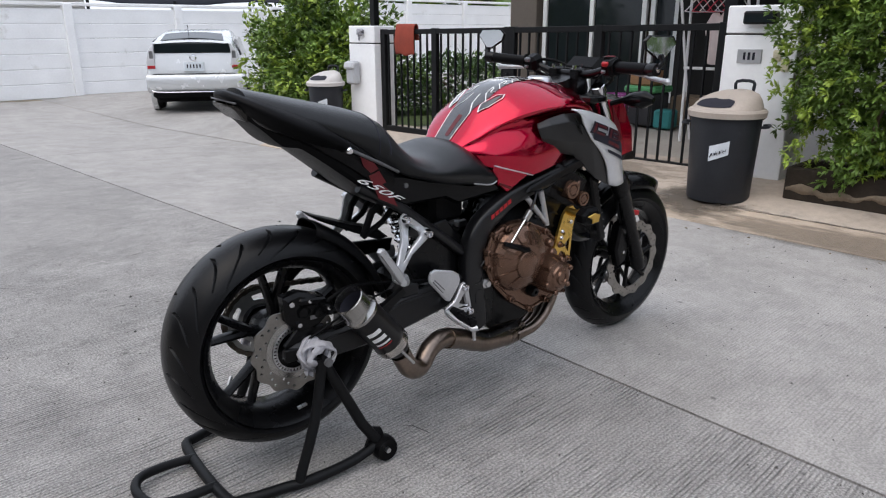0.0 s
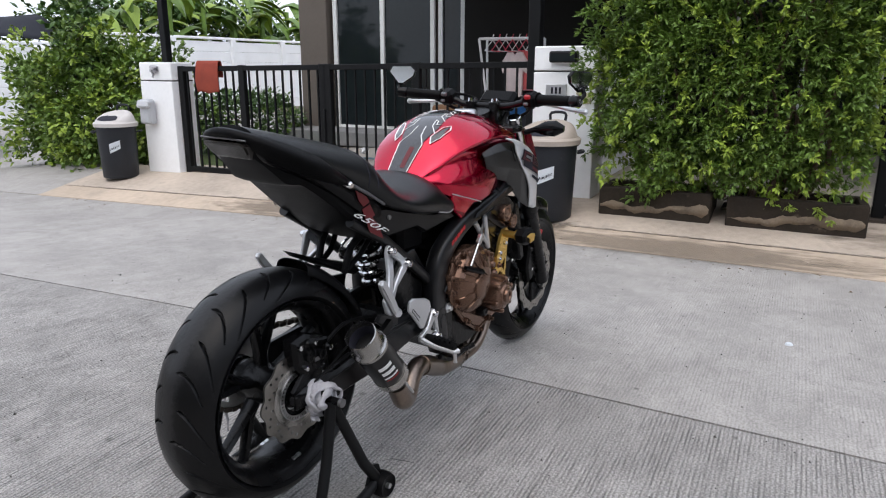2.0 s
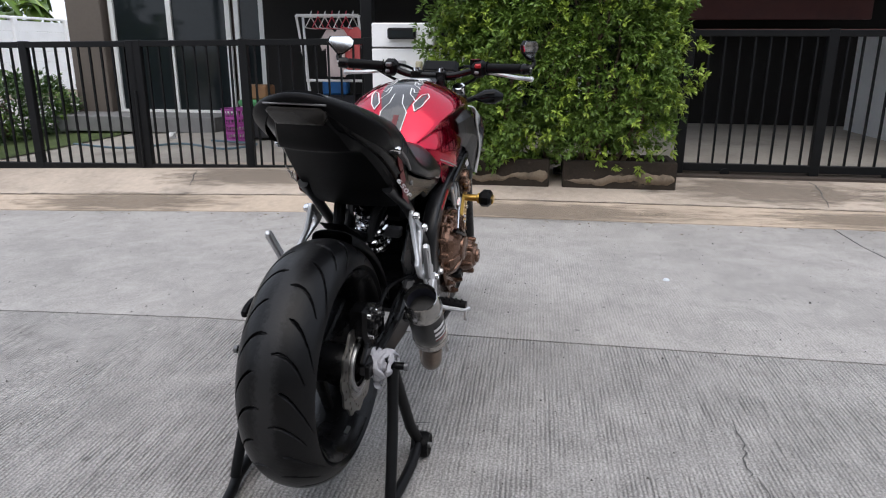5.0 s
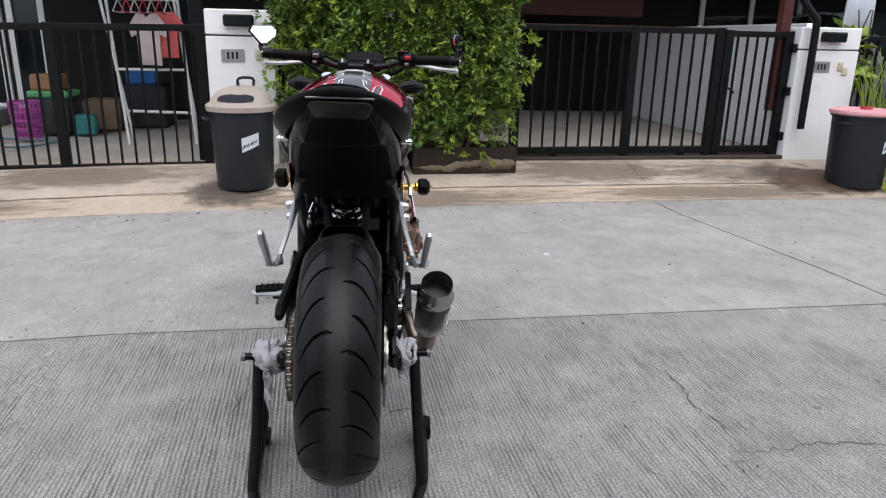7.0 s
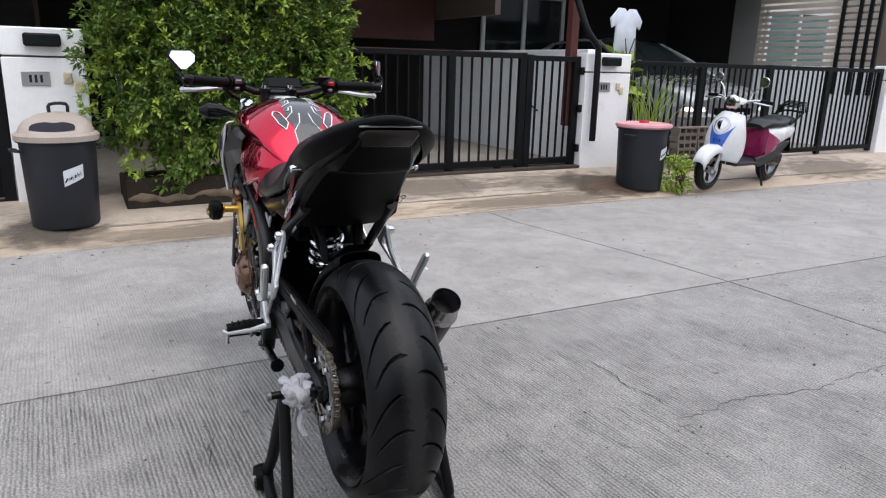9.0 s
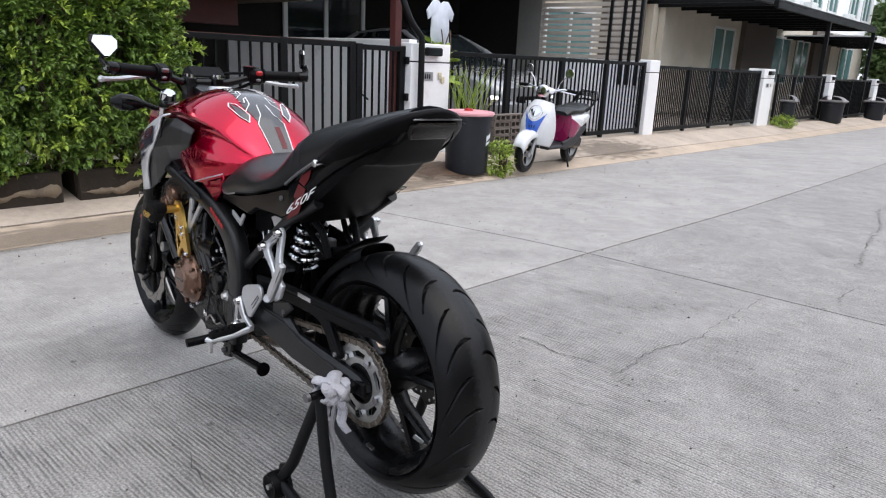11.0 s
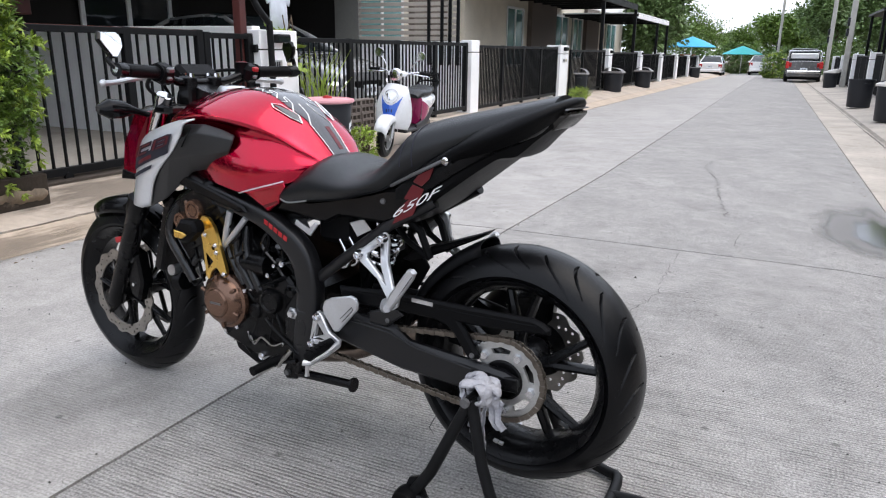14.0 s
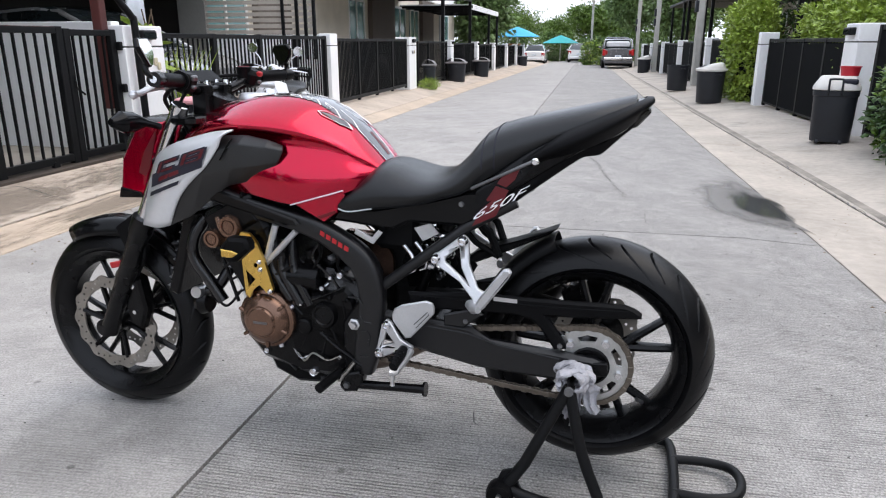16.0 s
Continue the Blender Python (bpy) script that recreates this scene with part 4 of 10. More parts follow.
for s in (1, -1):
    leg = pt("fork_leg", tubeb([on_fork(0.5, 0.102 * s), on_fork(0.56, 0.102 * s), on_fork(0.58, 0.102 * s), on_fork(0.93, 0.102 * s), on_fork(1.02, 0.098 * s)], [0.033, 0.033, 0.028, 0.025, 0.028], 20), SATIN, label="black front fork leg")
    pt("stanchion", tubeb([on_fork(0.08, 0.102 * s), on_fork(0.52, 0.102 * s)], 0.0215, 20), CHROME, leg, "bright chrome fork tube")
    pt("fork_cap", tubeb([on_fork(0.05, 0.102 * s), on_fork(0.053, 0.102 * s), on_fork(0.08, 0.102 * s)], [0.021, 0.0235, 0.0235], 20), CHROME, leg)
    pt("axle_clamp", latheb([(0, 0.125), (0.012, 0.125), (0.013, 0.118), (0.026, 0.116), (0.028, 0.085)] if s > 0 else [(0, -0.125), (0.012, -0.125), (0.013, -0.118), (0.026, -0.116), (0.028, -0.085)], c=(1.441, 0, 0.272), axis="y", n=20), SATIN, leg)
    cal = pt("front_caliper", plateb([(1.31, 0.43), (1.345, 0.445), (1.375, 0.37), (1.355, 0.29), (1.32, 0.275), (1.295, 0.34)], 0.052 * s, 0.1 * s, ch=0.008), DARKIN, label="black front brake caliper")
    pt("bolt", latheb([(0, 0.104 * s), (0.009, 0.104 * s), (0.009, 0.098 * s)], c=(1.335, 0, 0.41), axis="y", n=12), CHROME, cal)
    pt("pad_pin", latheb([(0, 0.104 * s), (0.006, 0.104 * s), (0.006, 0.098 * s)], c=(1.335, 0, 0.33), axis="y", n=12), CHROME, cal)
    pt("reflector", boxb((1.37, 0.108 * s, 0.475), (0.05, 0.006, 0.018), (0, 14, 0), ch=0.003), REDMARK, label="red fork reflector")
    pt("brake_hose", tubeb(smooth_path([(1.33, 0.085 * s, 0.43), (1.28, 0.1 * s, 0.5), (1.27, 0.09 * s, 0.58), (1.22, 0.05 * s, 0.72), (1.16, 0.03 * s, 0.9)]), 0.005, 8), MATTE)
rows = []
for i in range(15):
    a = radians(60 + 82 * i / 14)
    r = FR + 0.028
    w = 0.062 * (0.55 + 0.45 * math.sin(math.pi * min(1, (i + 1.2) / 9)))
    rows.append([(FW[0] + 0.005 + r * math.cos(a), 0, FW[2] + r * math.sin(a) + 0.004), (FW[0] + 0.005 + r * math.cos(a), w * 0.6, FW[2] + r * math.sin(a) + 0.002), (FW[0] + (r - 0.012) * math.cos(a), w * 0.95, FW[2] + (r - 0.012) * math.sin(a)), (FW[0] + (r - 0.045) * math.cos(a), w * 1.08, FW[2] + (r - 0.045) * math.sin(a))])
ob = pt("front_mudguard", skin(rows, mirror=True, ku=3), GLOSSBLACK, label="black plastic front mudguard")
ob.modifiers.new("thick", "SOLIDIFY").thickness = 0.003
for s in (1, -1):
    pt("mudguard_arm", plateb([(1.28, 0.6), (1.33, 0.615), (1.39, 0.575), (1.36, 0.5), (1.31, 0.52)], 0.07 * s, 0.074 * s), MATTE)

# triple clamps, bar, controls
pt("top_clamp", plateb([(1.05, -0.13), (1.075, -0.14), (1.125, -0.13), (1.15, -0.05), (1.15, 0.05), (1.125, 0.13), (1.075, 0.14), (1.05, 0.13), (1.03, 0.04), (1.03, -0.04)], 0.88, 0.902, ch=0.005, axis="z"), SATIN)
pt("bottom_clamp", plateb([(1.14, -0.124), (1.2, -0.126), (1.225, -0.05), (1.225, 0.05), (1.2, 0.126), (1.14, 0.124), (1.12, 0)], 0.765, 0.792, ch=0.006, axis="z"), SATIN)
pt("steering_head", tubeb([(1.05, 0, 0.95), (1.12, 0, 0.78)], 0.04, 20), SATIN)
GL, GR = (1.02, 0.307, 1.0), (1.044, -0.352, 0.996)
barp = [GL, (1.058, 0.18, 0.993), (1.072, 0.13, 0.984), (1.083, 0.085, 0.968), (1.085, 0.05, 0.964), (1.085, -0.05, 0.964), (1.085, -0.1, 0.968), (1.08, -0.165, 0.987), (1.07, -0.205, 0.994), GR]
hb = pt("handlebar", tubeb(smooth_path(barp, 4), 0.0115, 14), SATIN, label="black tapered handlebar")
for y in (-0.045, 0.045):
    pt("riser", boxb((1.083, y, 0.94), (0.05, 0.034, 0.084), ch=0.006), SATIN, hb)
for y in (-0.045, 0.045):
    for x in (1.067, 1.099):
        pt("clamp_bolt", latheb([(0, 0.99), (0.008, 0.99), (0.009, 0.978)], c=(x, y, 0), n=10), CHROME, hb)
for s, e, q in ((1, GL, (1.061, 0.166, 0.992)), (-1, GR, (1.068, -0.21, 0.994))):
    e, q = Vector(e), Vector(q)
    dvec = (e - q).normalized()
    ribs, rad = [], []
    for i in range(25):
        ribs.append(q + dvec * (0.005 * i))
        rad.append(0.0175 if i % 2 else 0.0162)
    gp = pt("grip", tubeb(ribs, rad, 16), MATTE, hb, "ribbed black rubber grip")
    pt("grip_flange", tubeb([q - dvec * 0.004, q], 0.024, 20), MATTE, gp)
    pt("bar_end", tubeb([q + dvec * 0.122, q + dvec * 0.128, q + dvec * 0.155], [0.016, 0.019, 0.017], 20), SATIN, gp)
    pt("bar_end_screw", tubeb([q + dvec * 0.155, q + dvec * 0.158], 0.008, 14), CHROME, gp)
    sw = pt("switch_box", boxb(q - dvec * 0.03 + Vector((0, 0, -0.002)), (0.055, 0.05, 0.052), (0, -20, 4 * s), ch=0.012), MATTE, hb, "black switch housing")
    pt("switch_button", boxb(q - dvec * 0.03 + Vector((-0.03, 0, 0.008)), (0.012, 0.022, 0.014), (0, -20, 0), ch=0.003), REDMARK if s < 0 else GREYIN, sw)
    pt("switch_button", boxb(q - dvec * 0.03 + Vector((-0.03, 0.004, -0.014)), (0.01, 0.016, 0.01), (0, -20, 0), ch=0.003), GREYIN, sw)
    piv = q - dvec * 0.02 + Vector((0.05, 0, -0.012))
    lv = [piv, q + dvec * 0.03 + Vector((0.075, 0, -0.02)), q + dvec * 0.09 + Vector((0.07, 0, -0.03)), q + dvec * 0.15 + Vector((0.062, 0, -0.035))]
    pt("lever", tubeb(smooth_path(lv, 5), [0.011] * 6 + [0.0095] * 8 + [0.0105] * 2, 10, up=(0, 0, 1), flat=0.75), BRIGHTALU, hb, "bright aluminium lever")
    pt("lever_ball", latheb([(0, -.011), (.008, -.007), (.011, 0), (.008, .007), (0, .011)], c=lv[-1], n=14), BRIGHTALU, hb)
    pt("lever_perch", boxb(piv + Vector((-0.02, 0, 0.002)), (0.06, 0.03, 0.025), (0, 0, 8 * s), ch=0.006), ALU if s > 0 else SATIN, hb)
    # bar-end mirror on a short stem
    me_ = q + dvec * 0.15
    stem = [me_, me_ + Vector((0.012, 0.012 * s, 0.02)), me_ + Vector((0.012, 0.004 * s, 0.04))]
    mr = pt("mirror", tubeb(smooth_path(stem, 4), 0.007, 10), SATIN, hb, "black bar-end mirror")
    out = [(-0.046, 0.0), (-0.052, 0.03), (-0.034, 0.05), (0.044, 0.047), (0.056, 0.022), (0.016, -0.036), (-0.004, -0.036)]
    rot = Matrix.Translation(me_ + Vector((0.012, -0.002 * s, 0.055))) @ pose(0, 0, 0, 0, (14 if s > 0 else 2), (24 if s > 0 else 62)) @ Matrix.Scale(0.76, 4)
    for nm, d0, d1, k, mm in (("mirror_shell", 0.0, 0.016, 1.0, GLOSSBLACK), ("mirror_glass", -0.003, 0.0, 0.9, MIRROR)):
        bm = plateb([(a * k * s * 1.2, b * k) for a, b in out], d0, d1, ch=0.004 if k == 1 else 0.0, axis="x")
        bmesh.ops.transform(bm, matrix=rot, verts=bm.verts)
        pt(nm, bm, mm, mr)
    # turn signal
    body = [(1.17, 0.115 * s, 0.872), (1.185, 0.15 * s, 0.885), (1.195, 0.185 * s, 0.89), (1.2, 0.22 * s, 0.892), (1.205, 0.25 * s, 0.892)]
    ts = pt("turn_signal", tubeb(body, [0.009, 0.011, 0.027, 0.03, 0.012], 14, flat=0.85), GLOSSBLACK, label="black slim turn signal")
    pt("amber_lens", latheb([(0, 0), (0.02, 0.002), (0.014, 0.01), (0, 0.014)], c=(1.222, 0.205 * s, 0.891), axis="x", n=14), mat("amber_lens", (0.35, 0.12, 0.01), 0.2), ts)
res = pt("brake_reservoir", latheb([(0, -0.02), (0.02, -0.02), (0.021, 0.012), (0.023, 0.016), (0.0, 0.02)], c=(1.085, -0.165, 1.005), n=20), MATTE, label="black brake fluid reservoir")
pt("reservoir_cap", latheb([(0.0, 0.02), (0.016, 0.019), (0.018, 0.014), (0.0, 0.013)], c=(1.085, -0.165, 1.005), n=20), DEEPRED, res, "dark red reservoir cap")
ds = pt("instrument_panel", boxb((1.135, -0.03, 0.98), (0.05, 0.13, 0.07), (0, 52, 0), ch=0.012), MATTE, label="black digital instrument panel")
pt("display", boxb((1.119, -0.03, 0.992), (0.003, 0.11, 0.05), (0, 52, 0)), LAMPBLACK, ds)
for s in (1, -1):
    pt("cable", tubeb(smooth_path([(1.05, 0.19 * s, 0.985), (1.12, 0.15 * s, 0.95), (1.17, 0.06 * s, 0.9), (1.13, 0.03 * s, 0.8)]), 0.0055, 8), MATTE)
    pt("cable", tubeb(smooth_path([(1.07, 0.17 * s, 1.0), (1.15, 0.1 * s, 0.99), (1.2, 0.02 * s, 0.93), (1.15, -0.01 * s, 0.8)]), 0.005, 8), MATTE)

# headlight and its red cowl
hl = pt("headlight", skin([[(1.2, 0, 0.89), (1.2, 0.05, 0.885), (1.2, 0.085, 0.85), (1.2, 0.085, 0.72), (1.2, 0.05, 0.68), (1.2, 0, 0.675)], [(1.28, 0, 0.89), (1.28, 0.05, 0.885), (1.28, 0.08, 0.85), (1.285, 0.08, 0.72), (1.28, 0.05, 0.68), (1.28, 0, 0.675)], [(1.34, 0, 0.84), (1.34, 0.03, 0.835), (1.335, 0.055, 0.81), (1.335, 0.055, 0.73), (1.335, 0.03, 0.69), (1.335, 0, 0.685)]], mirror=True, ku=3, kv=3, caps=True), LAMPBLACK, label="dark headlight unit")
for s in (1, -1):
    pt("headlight_cowl", plateb([(1.165, 0.885), (1.255, 0.873), (1.315, 0.78), (1.335, 0.672), (1.255, 0.676), (1.225, 0.76)], 0.088 * s, 0.104 * s, ch=0.006), CANDY, hl, "red headlight side cowl")
    pt("cowl_trim", plateb([(1.335, .672), (1.255, .676), (1.262, .69), (1.327, .702)], .1042 * s, .107 * s, ch=.001), GLOSSBLACK, hl)
    pt("cowl_recess", plateb([(1.19, .868), (1.225, .76), (1.24, .735), (1.262, .745), (1.24, .8)], .1042 * s, .106 * s), DEEPRED, hl)

# tank
TANK = [
    [(1.13, 0, .85), (1.13, .05, .848), (1.13, .085, .835), (1.13, .1, .815), (1.13, .1, .79), (1.13, .095, .765), (1.13, .09, .745)],
    [(1.08, 0, .902), (1.08, .055, .897), (1.08, .102, .874), (1.08, .125, .846), (1.08, .118, .81), (1.08, .11, .77), (1.08, .105, .735)],
    [(1.0, 0, .935), (1.0, .06, .93), (1.0, .118, .905), (1.0, .156, .884), (1.0, .143, .84), (1.0, .137, .78), (1.0, .12, .725)],
    [(.88, 0, .957), (.88, .06, .952), (.88, .126, .925), (.88, .17, .89), (.88, .149, .856), (.88, .166, .778), (.88, .156, .715)],
    [(.76, 0, .948), (.76, .06, .943), (.76, .122, .914), (.76, .165, .88), (.76, .146, .846), (.76, .171, .77), (.76, .166, .7)],
    [(.67, 0, .9), (.67, .055, .895), (.67, .104, .876), (.67, .142, .853), (.67, .132, .832), (.67, .156, .772), (.67, .154, .722)],
    [(.612, 0, .846), (.612, .05, .842), (.612, .09, .832), (.612, .114, .818), (.612, .112, .804), (.612, .134, .776), (.612, .132, .742)],
    [(.572, 0, .8), (.572, .035, .799), (.572, .06, .796), (.572, .078, .79), (.572, .084, .784), (.572, .09, .774), (.572, .088, .758)],
]
tank = pt("fuel_tank", skin(TANK, mirror=True, ku=4, kv=6, caps=True), CANDY, label="glossy candy red fuel tank", smooth=40)
from mathutils.bvhtree import BVHTree

tank_tree = BVHTree.FromPolygons([v.co.copy() for v in tank.data.vertices], [tuple(p.vertices) for p in tank.data.polygons])


def lay(x, y, lift=0.0012):
    """A point on top of the tank."""
    hit = tank_tree.ray_cast(Vector((x, y, 1.2)), Vector((0, 0, -1)))
    return (hit[0] + hit[1] * (lift if hit[1].z > 0 else -lift)) if hit[0] else None


def lay_patch(cells, lift):
    """A thin sheet laid on the tank over quads of (x, y) corners."""
    bm = bmesh.new()
    for q in cells:
        n = 8
        g = []
        for i in range(n + 1):
            row = []
            for j in range(n + 1):
                u, v = i / n, j / n
                x = (q[0][0] * (1 - u) + q[1][0] * u) * (1 - v) + (q[3][0] * (1 - u) + q[2][0] * u) * v
                y = (q[0][1] * (1 - u) + q[1][1] * u) * (1 - v) + (q[3][1] * (1 - u) + q[2][1] * u) * v
                p = lay(x, y, lift)
                row.append(bm.verts.new(p) if p else None)
            g.append(row)
        for a, b in zip(g, g[1:]):
            for j in range(n):
                f = [a[j], a[j + 1], b[j + 1], b[j]]
                if all(f):
                    bm.faces.new(f)
    return bm


def lay_line(pts, w=0.0022, lift=0.0022):
    fine = []
    for a, b in zip(pts, pts[1:]):
        for i in range(8):
            fine.append((a[0] + (b[0] - a[0]) * i / 8, a[1] + (b[1] - a[1]) * i / 8))
    fine.append(pts[-1])
    line = [lay(x, y, lift) for x, y in fine]
    return tubeb([p for p in line if p], w, 6, up=(0, 0, 1), flat=0.3)


pad = pt("tank_pad", lay_patch([[(.572, -.03), (.572, .03), (.65, .04), (.65, -.04)], [(.65, -.04), (.65, .04), (.7, .056), (.7, -.056)], [(.7, -.056), (.7, .056), (.86, .05), (.86, -.05)], [(.86, -.05), (.86, .05), (.93, .034), (.93, -.034)], [(.93, -.034), (.93, .034), (1.03, .03), (1.03, -.03)]], 0.0016), PADBLACK, tank, "black ribbed tank pad with white outlines")
for s in (1, -1):
    for ln in ([(.572, .032), (.64, .04), (.665, .02), (.7, .014)], [(.68, .058), (.705, .034), (.735, .03), (.728, .04), (.712, .044), (.72, .058)], [(.735, .058), (.755, .034), (.785, .03), (.778, .04), (.762, .044), (.77, .057)], [(.785, .056), (.805, .034), (.83, .03), (.825, .04), (.812, .044), (.82, .054)], [(.84, .052), (.862, .052), (.87, .036), (.93, .036), (1.03, .032)]):
        pt("pad_outline", lay_line([(x, y * s) for x, y in ln], .0015), DECALW, tank)
    hexa = [(.648, .062), (.668, .052), (.712, .068), (.73, .084), (.716, .09), (.672, .078)]
    hx_ = pt("pad_shard", lay_patch([[(x, y * s) for x, y in (hexa[0], hexa[1], hexa[3], hexa[5])]], .0018), PADBLACK, tank)
    pt("shard_outline", lay_line([(x, y * s) for x, y in hexa + hexa[:1]], .0018), DECALW, hx_)
pt("pad_mark", lay_patch([[(.58, -.018), (.58, -.002), (.63, -.004), (.63, -.02)]], 0.0024), DEEPRED, tank)
cap = pt("fuel_cap", latheb([(0, .014), (.034, .012), (.04, .004), (.042, -.004)], c=(.955, 0, .946), n=28), ALU, tank, "round metal fuel cap")

# seat
SEAT = [
    [(.665, 0, .70), (.665, .06, .70), (.665, .11, .704), (.665, .138, .706), (.665, .143, .702), (.665, .14, .696)],
    [(.63, 0, .742), (.63, .06, .742), (.63, .112, .738), (.63, .143, .726), (.63, .15, .706), (.63, .144, .688)],
    [(.565, 0, .802), (.565, .06, .799), (.565, .11, .784), (.565, .143, .755), (.565, .155, .724), (.565, .148, .7)],
    [(.46, 0, .78), (.46, .07, .777), (.46, .125, .767), (.46, .157, .75), (.46, .163, .732), (.46, .154, .716)],
    [(.395, 0, .79), (.395, .07, .787), (.395, .125, .777), (.395, .154, .762), (.395, .16, .748), (.395, .15, .735)],
    [(.345, 0, .832), (.345, .07, .828), (.345, .122, .813), (.345, .147, .788), (.345, .15, .768), (.345, .142, .75)],
    [(.305, 0, .879), (.305, .066, .875), (.305, .113, .858), (.305, .136, .826), (.305, .138, .798), (.305, .13, .774)],
    [(.262, 0, .905), (.262, .062, .901), (.262, .108, .883), (.262, .128, .854), (.262, .13, .828), (.262, .122, .8)],
    [(.16, 0, .931), (.16, .058, .928), (.16, .098, .912), (.16, .116, .888), (.16, .117, .868), (.16, .11, .852)],
    [(.06, 0, .954), (.06, .05, .95), (.06, .084, .939), (.06, .1, .922), (.06, .1, .91), (.06, .094, .9)],
    [(-.03, 0, .974), (-.03, .03, .971), (-.03, .05, .964), (-.03, .06, .957), (-.03, .06, .952), (-.03, .054, .946)],
]
seat = pt("seat", skin(SEAT, mirror=True, ku=4, kv=4, caps=True), VINYL, label="black vinyl stepped dual seat", smooth=50)
seat_tree = BVHTree.FromPolygons([v.co.copy() for v in seat.data.vertices], [tuple(p.vertices) for p in seat.data.polygons])
for x in (.3, .272):
    row = []
    for i in range(29):
        a = radians(-14 + 208 * i / 28)
        dirn = Vector((0, -math.cos(a), -math.sin(a)))
        hit = seat_tree.ray_cast(Vector((x, 0, .84)) - dirn * .5, dirn)
        if hit[0]:
            row.append(hit[0])
    pt("seam", tubeb(row, .0019, 6), INK, seat)
for s in (1, -1):
    pt("seat_piping", tubeb(smooth_path([(p[5][0], p[5][1] * s * 1.005, p[5][2] - .001) for p in SEAT[:3]], 5), .0022, 6), ALU, seat)
    pt("seat_edge", tubeb(smooth_path([(p[5][0], p[5][1] * s * 1.004, p[5][2] - .001) for p in SEAT[2:7]], 5), .0022, 6), MATTE, seat)

# tail
TAIL = [
    [(-.056, 0, .966), (-.056, .02, .964), (-.054, .04, .96), (-.052, .05, .955), (-.052, .045, .95), (-.052, .03, .95), (-.052, 0, .95)],
    [(-.036, 0, .965), (-.036, .04, .961), (-.036, .066, .95), (-.036, .076, .936), (-.034, .068, .926), (-.034, .05, .924), (-.034, 0, .924)],
    [(.0, 0, .946), (.0, .06, .944), (.0, .094, .932), (.0, .1, .91), (.0, .088, .894), (.0, .06, .887), (.0, 0, .887)],
    [(.08, 0, .915), (.08, .08, .913), (.08, .112, .9), (.08, .117, .875), (.08, .108, .855), (.08, .08, .847), (.08, 0, .846)],
    [(.15, 0, .885), (.15, .09, .883), (.15, .122, .868), (.15, .126, .845), (.15, .122, .812), (.15, .08, .803), (.15, 0, .8)],
    [(.23, 0, .835), (.23, .1, .833), (.23, .128, .82), (.23, .134, .8), (.23, .131, .757), (.23, .07, .74), (.23, 0, .736)],
    [(.31, 0, .765), (.31, .1, .765), (.31, .132, .76), (.31, .138, .735), (.31, .132, .69), (.31, .06, .676), (.31, 0, .672)],
]
tail = pt("tail_cowl", skin(TAIL, mirror=True, ku=3, kv=4, caps=True), GLOSSBLACK, label="black angular tail cowl", smooth=28)
for s in (1, -1):
    pt("side_panel", plateb([(.335, .752), (.42, .728), (.56, .698), (.66, .69), (.685, .66), (.62, .655), (.52, .645), (.475, .668), (.34, .668), (.27, .705), (.25, .76)], .112 * s, .136 * s, ch=.008), GLOSSBLACK, label="black plastic side panel")
    pt("grab_bolt", latheb([(0, .157 * s), (.006, .157 * s), (.009, .153 * s), (.009, .148 * s), (.006, .147 * s), (.006, .13 * s)], c=(.174, 0, .831), axis="y", n=16), CHROME, tail, "chrome grab rail bolt")
    for dz in (0.0, .028):
        bm = bmesh.new()
        pl = [(.262, .776), (.25, .792), (.21, .812), (.22, .787), (.24, .768)] if dz else [(.318, .672), (.288, .733), (.264, .77), (.234, .762), (.262, .7)]
        plate(bm, pl, .137 * s, .1385 * s)
        pt("side_stripe", bm, DEEPRED, tail)
    bm = bmesh.new()
    plate(bm, [(.64, .737), (.775, .697), (.694, .656), (.658, .683), (.656, .702), (.636, .725)], .1362 * s, .148 * s, ch=.002)
    wedge = pt("tank_wedge", bm, CANDY, tank)
    pt("wedge_line", tubeb([(.772, .17 * s, .699), (.76, .1695 * s, .703), (.7, .1615 * s, .721), (.67, .156 * s, .7295), (.64, .146 * s, .739)], .0022, 6), ALU, wedge)
    pt("wedge_mark", plateb([(.712, .67), (.662, .688), (.66, .682), (.704, .663)], .1481 * s, .1495 * s), DEEPRED, wedge)
    pt("panel_screw", latheb([(0, .14 * s), (.006, .14 * s), (.007, .136 * s)], c=(.345, 0, .722), axis="y", n=12), GREYIN)
    pt("panel_edge", tubeb([(.321, .139 * s, .761), (.25, .15 * s, .797), (.175, .152 * s, .834)], .004, 8), GREYIN, tail)
bm = plateb([(-.054, .941), (.054, .941), (.064, .934), (.064, .928), (.053, .903), (-.053, .903), (-.064, .928), (-.064, .934)], -.07, -.036, ch=.004, axis="x")
for v in bm.verts:
    v.co.x += (.945 - v.co.z) * .85
ARCH = [((.205, .124, .832), (.205, .138, .82), (.203, .128, .812)), ((.158, .124, .866), (.157, .144, .848), (.156, .128, .832)), ((.108, .12, .9), (.106, .152, .872), (.108, .13, .846)), ((.053, .11, .925), (.05, .144, .897), (.055, .118, .866)), ((0, .09, .947), (-.004, .12, .923), (.002, .096, .893)), ((-.035, .056, .961), (-.044, .08, .945), (-.036, .068, .922)), ((-.05, .02, .969), (-.066, .036, .957), (-.05, .03, .943)), ((-.052, 0, .97), (-.07, 0, .96), (-.053, 0, .945))]
